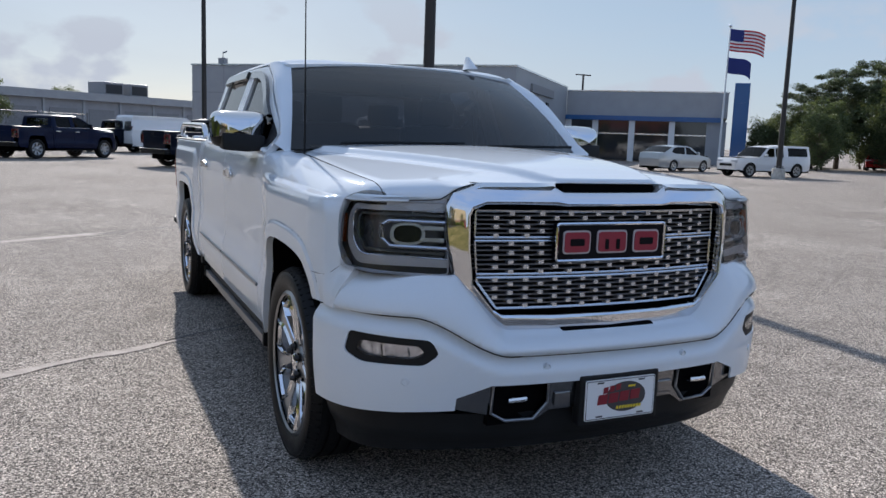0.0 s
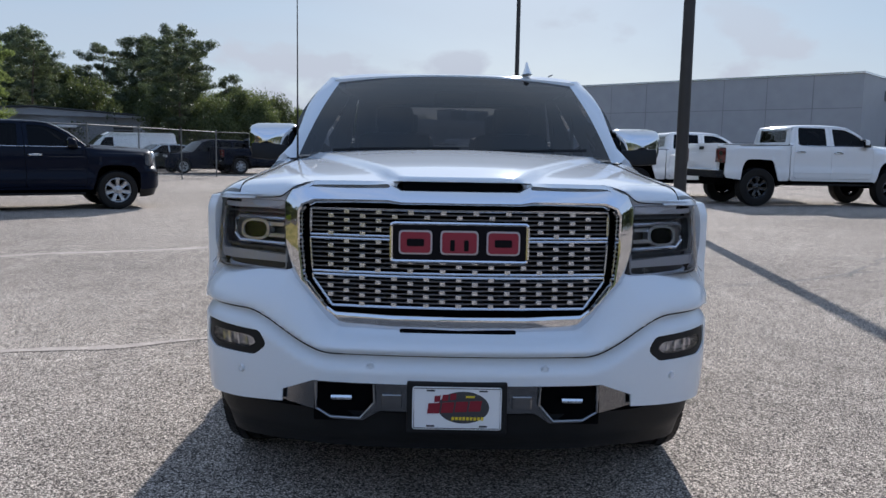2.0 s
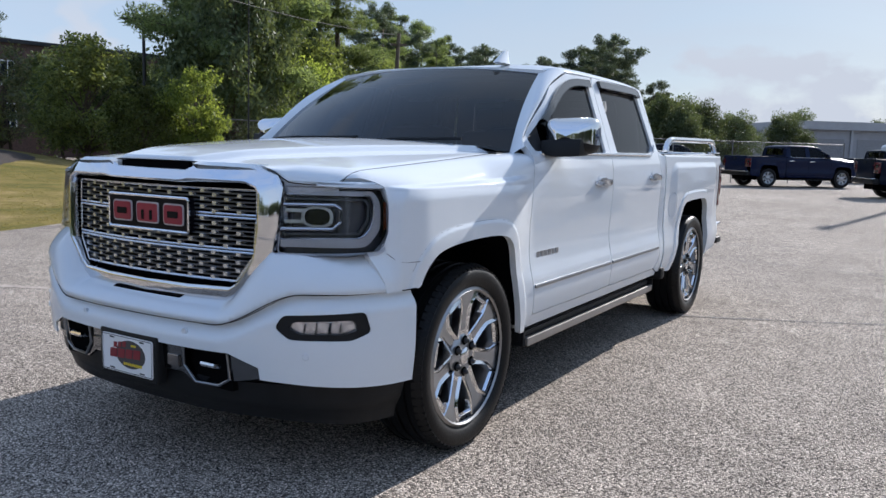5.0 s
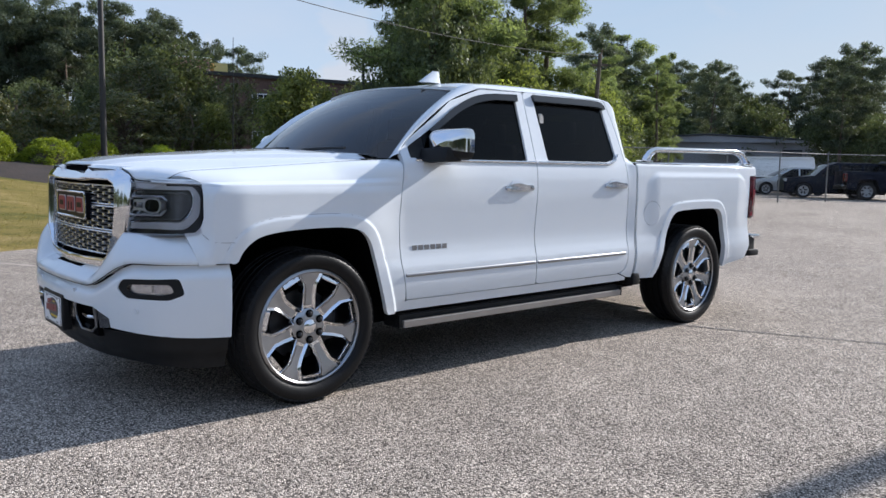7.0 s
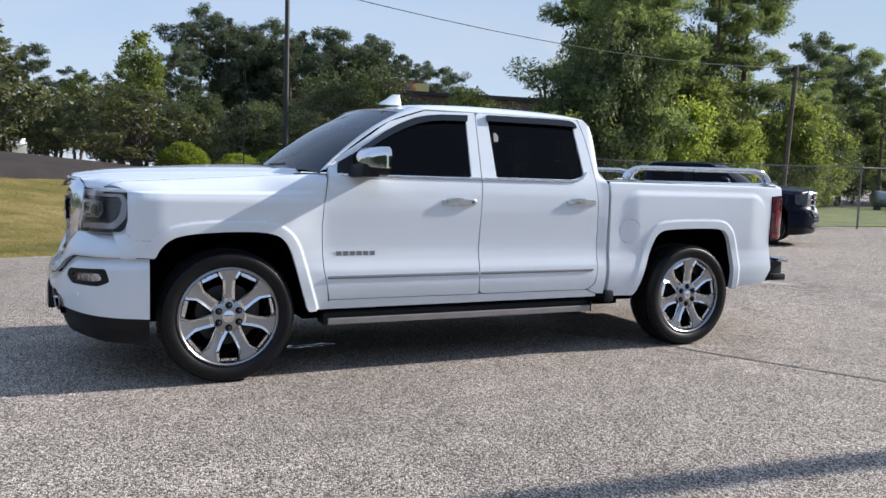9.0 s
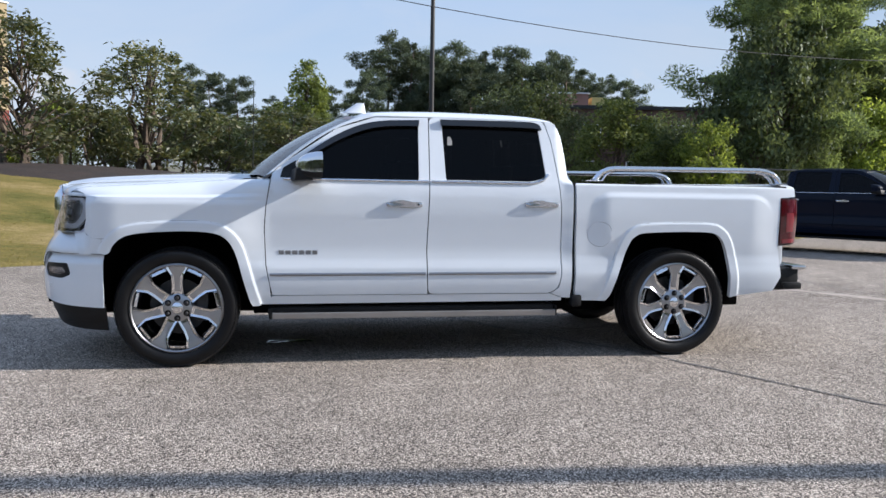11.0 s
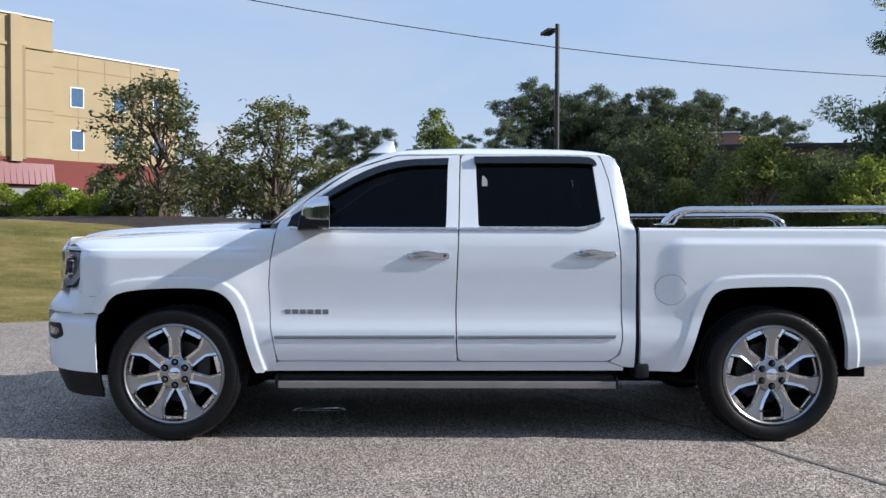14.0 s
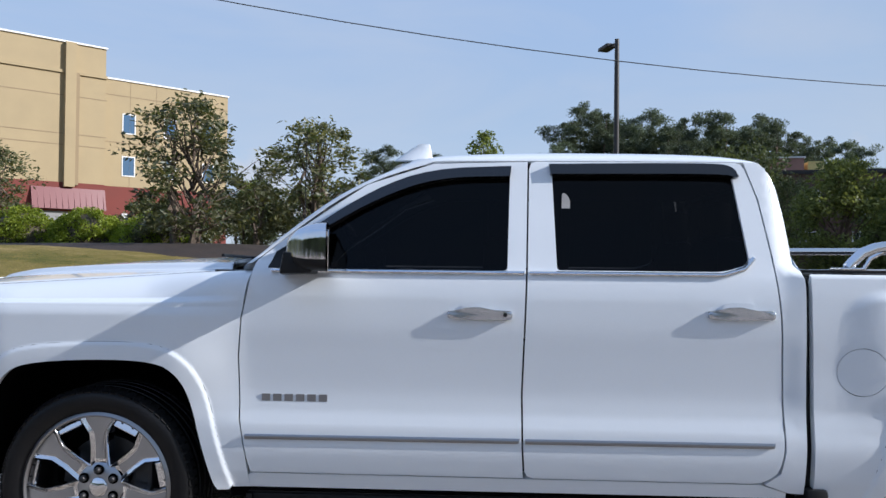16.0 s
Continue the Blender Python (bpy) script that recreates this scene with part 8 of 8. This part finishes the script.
def broadleaf(seed, h, spread, mat, leaf=0.16, per=90, clumps=60, trunk_h=0.25, label="leafy broadleaf tree at the edge of the lot", name="broadleaf_tree", fill=0.5, group="broadleaf trees", stems=1, cone=0.0, clump=(0.11, 0.20)):
    rnd = np.random.default_rng(seed)
    e = empty(name)
    bm = bmesh.new()
    cs, rs = [], []
    for s in range(stems):
        b = Vector((*(rnd.normal(0, 0.25, 2) if stems > 1 else (0, 0)), 0))
        top = b + Vector((*rnd.normal(0, 0.05 * h, 2), h * 0.9))
        limb_mesh(bm, b, top, 0.014 * h + 0.02, 0.012, rnd, 7)
    n = 0
    while n < clumps:
        d = rnd.normal(0, 1, 3)
        d /= np.linalg.norm(d)
        r = rnd.uniform(fill, 1.0) ** 0.6
        if cone:
            u, ang = rnd.random(), rnd.uniform(0, 2 * math.pi)
            zz = 0.10 + 0.88 * u ** 0.8
            rr = spread * min(1.0, 0.35 + 1.5 * zz) * (1.06 - zz) ** 0.62 * rnd.uniform(0.1, 1) ** 0.5
            d = np.array([math.cos(ang), math.sin(ang), zz * 2 - 1])
            c = np.array([math.cos(ang) * rr, math.sin(ang) * rr, zz * h])
        else:
            c = np.array([d[0] * spread * r, d[1] * spread * r, h * (trunk_h + (1 - trunk_h) * 0.5) + d[2] * r * h * (1 - trunk_h) * 0.5])
        wob = 0.78 + 0.42 * noise.noise(Vector((d[0] * 1.7 + seed, d[1] * 1.7, d[2] * 1.7)))
        c[:2] *= wob
        taper = 1.0 - 0.35 * max(0, (c[2] / h - 0.55) / 0.45)
        taper = 1.0 if cone else taper
        c[:2] *= taper
        cs.append(tuple(c))
        rs.append(rnd.uniform(*clump) * (spread + h * 0.25))
        if n % 2 == 0:
            z0 = max(0.1 * h, c[2] - 0.3 * h)
            limb_mesh(bm, (0, 0, z0), c, 0.012 * h * 0.5, 0.006, rnd, 4)
        n += 1
    part("trunk", bm, BARK, e, smooth=True)
    leaf_cloud("crown", cs, rs, per, leaf, mat, e, rnd, 0.5, 0.85)
    return tagged(e, label, "tree", group=group)


def shrub(seed, r, h, mat=None):
    rnd = np.random.default_rng(seed)
    e = empty("shrub")
    cs, rs = [], []
    for k in range(150):
        d = rnd.normal(0, 1, 3)
        d /= np.linalg.norm(d)
        d[2] = abs(d[2])
        cs.append((d[0] * r * 0.86, d[1] * r * 0.86, d[2] * h * 0.86))
        rs.append(0.16)
    bm = bmesh.new()
    bmesh.ops.create_icosphere(bm, subdivisions=3, radius=1.0)
    for v in bm.verts:
        v.co = Vector((v.co.x * r * 0.84, v.co.y * r * 0.84, max(0.0, v.co.z) * h * 0.84))
    part("twig_core", bm, EARTH, e)
    leaf_cloud("foliage", cs, rs, 130, 0.05, mat or HEDGELEAF, e, rnd, 0.6, 0.9)
    return tagged(e, "round clipped yellow-green shrub in a mulch bed", "shrub", group="shrubs")


def stand(ob, x, y, s=1.0, turn=0.0, z=None, sz=None):
    """The pose of a tree of scale s on the ground."""
    zz = float(ground_z(x, y)) if z is None else z
    return pose(x, y, zz - 0.05, 0, 0, turn) @ Matrix.Diagonal((s, s, sz or s, 1))


def place(ob, spots):
    first = True
    for i, (x, y, s, *rest) in enumerate(spots):
        m = stand(ob, x, y, s, 47.0 * i, None, rest[0] if rest else None)
        if first:
            ob.matrix_world = m
            first = False
        else:
            copy_thing(ob, m)


# pines: near group behind the lot
place(pine(11, 16.5, 3.6, 0.05, 0.23, 320, 1.42), [(-19.6, 18.0, 0.92), (-33.5, 54.4, 0.68), (-30.5, 49.5, 0.62), (-27.5, 25.0, 1.12), (-25.5, 31.5, 0.92), (-25.0, 23.0, 1.0), (-24.2, 22.2, 0.86)])
place(pine(12, 15.0, 4.0, 0.05, 0.23, 320, 1.36), [(-36.0, 52.5, 0.80), (-25.6, 23.8, 1.0), (-24.4, 22.9, 0.95), (-23.6, 27.8, 1.0), (-26.5, 37.0, 0.64), (-33.5, 32.0, 1.1), (-30.6, 43.0, 0.62), (-31.0, 34.0, 0.8)])
# far pines with bare stems
FAR_A = [(-52.5, 82.0, 0.88), (-44.0, 83.0, 0.74), (-57.5, 80.0, 0.92), (-68.0, 11.5, 0.92), (-66.0, 22.0, 0.95), (-74.0, 28.6, 1.02), (-70.0, 17.0, 1.0), (-64.1, -2.9, 0.62), (-83.0, -6.8, 0.8), (-35.9, 88.6, 0.94), (-34.0, 88.2, 0.93), (-25.5, 72.0, 0.82), (-41.7, 77.1, 0.89), (-19.2, 69.0, 0.54), (-88.0, -9.8, 0.9), (-64.0, 8.0, 0.68), (-62.0, 31.0, 0.74), (-37.0, 52.0, 0.8), (-35.0, 64.0, 0.70)]
FAR_B = [(-49.0, 80.5, 0.90), (-40.0, 84.0, 0.70), (-72.4, 15.7, 0.95), (-67.0, 27.0, 0.93), (-77.0, 34.7, 0.95), (-74.0, -0.1, 0.62), (-73.0, 11.0, 1.05), (-19.5, 55.4, 0.63), (-23.3, 67.6, 0.86), (-36.0, 81.0, 0.85), (-44.0, 80.4, 0.94), (55.0, 35.0, 0.66), (60.0, 41.0, 0.74), (64.0, 38.5, 0.78), (-80.0, 22.0, 1.0), (-69.0, 20.0, 1.0), (-62.0, 4.0, 0.62), (-64.0, 17.0, 0.88), (-33.5, 46.0, 0.85)]
FAR_A = [(x, y, s * 1.06 if x < -60 and 5 < y < 36 else s) for x, y, s in FAR_A]
FAR_B = [(x, y, s * 1.06 if x < -60 and 5 < y < 36 else s) for x, y, s in FAR_B]
# unseen pines added outside the view; they shape reflections and light on the doors
for k in range(9):
    FAR_A.append((44.0 + 6.0 * ((k * 31) % 10) / 10, -44.0 + 6.5 * k, 0.48 + 0.02 * ((k * 7) % 9)))
    FAR_B.append((-34.0 + 8.5 * k, -55.0 - 3.0 * ((k * 17) % 10) / 10, 0.85))
FAR_A += [(-71.0, 24.0, 0.96), (-67.5, 15.0, 0.92)]
FAR_B += [(56.0, 44.2, 0.95, 0.60), (53.5, 44.6, 0.80, 0.50), (59.5, 44.0, 1.0, 0.66), (-70.0, 26.0, 0.98)]
place(pine(13, 16.0, 3.9, 0.40, 0.34, 120, 1.38, FARPINE), FAR_A)
place(pine(14, 15.0, 4.3, 0.34, 0.34, 120, 1.38, FARPINE), FAR_B)
# broadleaf
place(broadleaf(21, 6.0, 2.5, OAKLEAF, 0.17, 170, 85, 0.05, fill=0.35), [(-22.2, 20.2, 1.05), (-21.6, 24.6, 0.95), (-23.5, 33.0, 0.95), (-27.8, 40.0, 0.95), (-24.2, 29.5, 1.0)])
place(broadleaf(22, 5.5, 2.3, LIGHTLEAF, 0.17, 150, 70, 0.05, fill=0.35), [(-20.6, 22.6, 0.92), (-21.2, 26.6, 0.85), (-17.0, 14.2, 0.58, 0.72)])
place(broadleaf(27, 6.0, 2.6, SHADELEAF, 0.17, 150, 85, 0.05, "bushy tree at the edge of the lot, its green darkened for shade", fill=0.35), [(-19.2, 11.9, 0.72, 0.66), (-22.4, 10.2, 0.6), (-18.3, 13.2, 0.70, 0.70), (-20.6, 15.2, 0.62, 0.60)])
BUSHY = [(-51.0, 79.0, 1.15), (-45.5, 80.0, 1.1), (-40.3, 82.0, 1.15), (-56.0, 78.0, 1.2), (-44.0, 17.3, 0.80, 0.9), (-43.0, 14.6, 0.95), (-16.0, 69.8, 0.8), (-13.8, 75.3, 0.72), (-10.8, 85.8, 0.75), (-60.0, 14.0, 0.85), (-59.0, 27.0, 0.9), (-57.0, 33.5, 0.85), (-56.0, 3.0, 0.8), (-61.0, 9.0, 0.85), (-24.0, 84.0, 1.0), (-34.0, 50.0, 1.0), (-20.0, 80.0, 0.95), (53.0, 37.0, 0.7), (-40.5, 83.3, 1.25), (-28.6, 40.2, 0.8), (-25.4, 35.4, 0.66), (-33.2, 83.2, 1.07), (-31.0, 43.0, 0.9), (-46.0, -13.0, 0.45), (-48.0, -9.5, 0.5), (-47.0, -6.0, 0.5), (-50.0, -2.0, 0.55), (-46.0, 2.0, 0.5), (-50.0, 6.0, 0.6), (-46.0, 10.0, 0.6), (57.0, 38.5, 1.05), (61.0, 38.0, 1.1), (65.0, 41.0, 1.1), (50.5, 41.0, 0.72), (69.0, 40.0, 1.1), (-36.7, 89.3, 1.08), (-41.0, 84.2, 1.13), (-18.5, 58.0, 0.7), (-39.6, 81.5, 1.00), (-14.5, 61.0, 0.62), (-21.0, 66.5, 0.8), (46.5, 38.0, 0.56), (50.0, 44.0, 0.62), (53.0, 49.0, 0.58), (56.0, 38.0, 0.75), (60.0, 45.0, 0.75), (-31.5, 67.0, 0.95), (-22.0, 62.0, 0.85), (-16.0, 62.0, 0.8), (-78.0, 5.0, 0.9), (-84.0, 14.0, 0.9), (-62.0, 38.0, 0.9), (-12.0, 98.0, 0.9), (-4.0, 122.0, 0.9), (-66.0, -4.0, 0.7), (-70.0, 2.0, 0.8), (-62.0, 20.0, 0.9), (-46.5, 74.5, 1.16), (-44.0, 52.0, 1.0), (-42.0, 62.0, 1.0), (-38.0, 42.0, 0.95), (-34.0, 38.0, 0.95)]
# unseen groves added on the far side, mirrored dark in glass and chrome
for k in range(15):
    BUSHY.append((36.0 + 5.0 * ((k * 37) % 10) / 10, -42.0 + 4.0 * k, 0.95 + 0.02 * ((k * 13) % 9)))
    if k < 13:
        BUSHY.append((-38.0 + 6.0 * k, -46.0 - 4.0 * ((k * 23) % 10) / 10, 1.0))
# by the fence, dull trees added as the pine's shaded side, and before the brick building
BUSHY += [(-19.3, 17.8, 0.70, 1.0), (-22.6, 20.6, 0.85, 1.1), (-24.5, 25.5, 0.95, 1.15), (-36.0, 14.4, 0.92), (-40.0, 24.5, 0.82), (-37.5, 28.0, 0.85)]
place(broadleaf(23, 7.0, 3.5, DUSKLEAF, 0.19, 200, 90, 0.05, fill=0.3), BUSHY)
place(broadleaf(24, 5.2, 3.2, GREYLEAF, 0.15, 60, 90, 0.04, "thin young magnolia with glossy grey-green leaves on a mulch bed", "magnolia_tree", 0.25, "magnolias", 4, 0.75, (0.05, 0.13)), [(-16.3, -6.1, 1.12, 0.76), (-19.2, -3.4, 1.02, 0.99), (-19.6, 0.9, 0.9, 0.62), (-21.6, 6.9, 0.9, 0.58), (-23.5, -16.5, 1.0), (-24.5, 12.3, 0.62, 0.92), (-26.8, 9.4, 0.9, 1.0)])
place(broadleaf(25, 6.5, 1.2, OAKLEAF, 0.17, 90, 50, 0.3, "slim green tree behind the shrubs", "slim_tree", 0.2, "slim trees"), [(-24.5, 1.5, 0.80), (-53.4, 0.0, 1.26), (-26.2, 16.2, 0.74), (-25.4, 17.4, 0.68)])
place(shrub(31, 0.85, 1.0), [(-18.2, 2.2, 1.0), (-17.9, 3.7, 0.95, 0.85), (-19.5, 5.2, 1.0), (-19.4, -12.6, 1.5, 1.35), (-18.8, -10.2, 1.42, 1.28), (-18.4, -8.0, 1.4, 1.15), (-20.5, -14.8, 1.5, 1.35), (-18.9, 7.0, 0.8)])


def palm(x, y, h):
    """A short palm: a ringed trunk under a head of folded fan leaves."""
    rnd = np.random.default_rng(77)
    e = empty("palm_tree")
    prof = [(0.17 + 0.015 * (k % 2), h * 0.62 * k / 16) for k in range(17)]
    part("trunk", lathe_mesh([(0.0, 0.0)] + prof + [(0.0, h * 0.63)], 12, "z"), BARK, e, smooth=True)
    top = Vector((0, 0, h * 0.62))
    for k in range(34):
        a, up = 2.4 * k, 1.25 - 1.75 * k / 34
        d = Vector((math.cos(a) * math.cos(up), math.sin(a) * math.cos(up), math.sin(up)))
        side = d.cross(Vector((0, 0, 1))).normalized()
        lift = side.cross(d)
        L = h * rnd.uniform(0.20, 0.27)
        vs, fs = [], []
        hub = top + d * L * 0.55
        for j in range(13):
            t = (j / 12 - 0.5) * 2.6
            tip = hub + (d * math.cos(t) + side * math.sin(t)) * L * 0.8 - Vector((0, 0, 0.16 * L * rnd.uniform(0.5, 1.6)))
            w = (side * math.cos(t) - d * math.sin(t)) * 0.06
            q = len(vs)
            vs += [hub - w * 0.3, hub + w * 0.3, hub.lerp(tip, 0.55) + w + lift * 0.04, tip, hub.lerp(tip, 0.55) - w + lift * 0.04]
            fs.append((q, q + 1, q + 2, q + 3, q + 4))
        leaf = mesh_object("fan_leaf", vs, fs, OAKLEAF, e)
        part("stalk", tube_mesh([top, top.lerp(hub, 0.5) + lift * 0.05, hub], 0.022, 5), BARK, leaf)
    e.matrix_world = pose(x, y, float(ground_z(x, y)) - 0.05)
    return tagged(e, "small green fan palm behind the mulch beds", "tree")


palm(-40.3, -11.4, 4.9)
# low growth on the mulch between the young trees
place(broadleaf(26, 2.0, 1.3, GREYLEAF, 0.12, 90, 45, 0.0, "low grey-green bush on a mulch bed", "bush", 0.3, "bushes", 3), [(-18.6, -4.9, 1.0), (-20.4, -1.6, 1.1), (-19.8, 2.9, 0.9), (-22.0, 8.6, 1.2), (-17.4, -7.3, 0.7), (-22.5, 4.6, 1.2), (-27.0, -9.0, 1.2), (-28.0, -6.0, 1.35), (-27.0, -3.0, 1.25), (-29.0, 0.0, 1.4), (-27.0, -12.0, 1.1), (-28.0, 3.0, 1.3)])
DRYBLADE = leaf_material("dry_grass_blade", (0.20, 0.18, 0.05), (0.36, 0.30, 0.10), 0.05, 0.6)
tagged(tufts(), "short dry grass blades on the bank", "grass", kind="stuff")
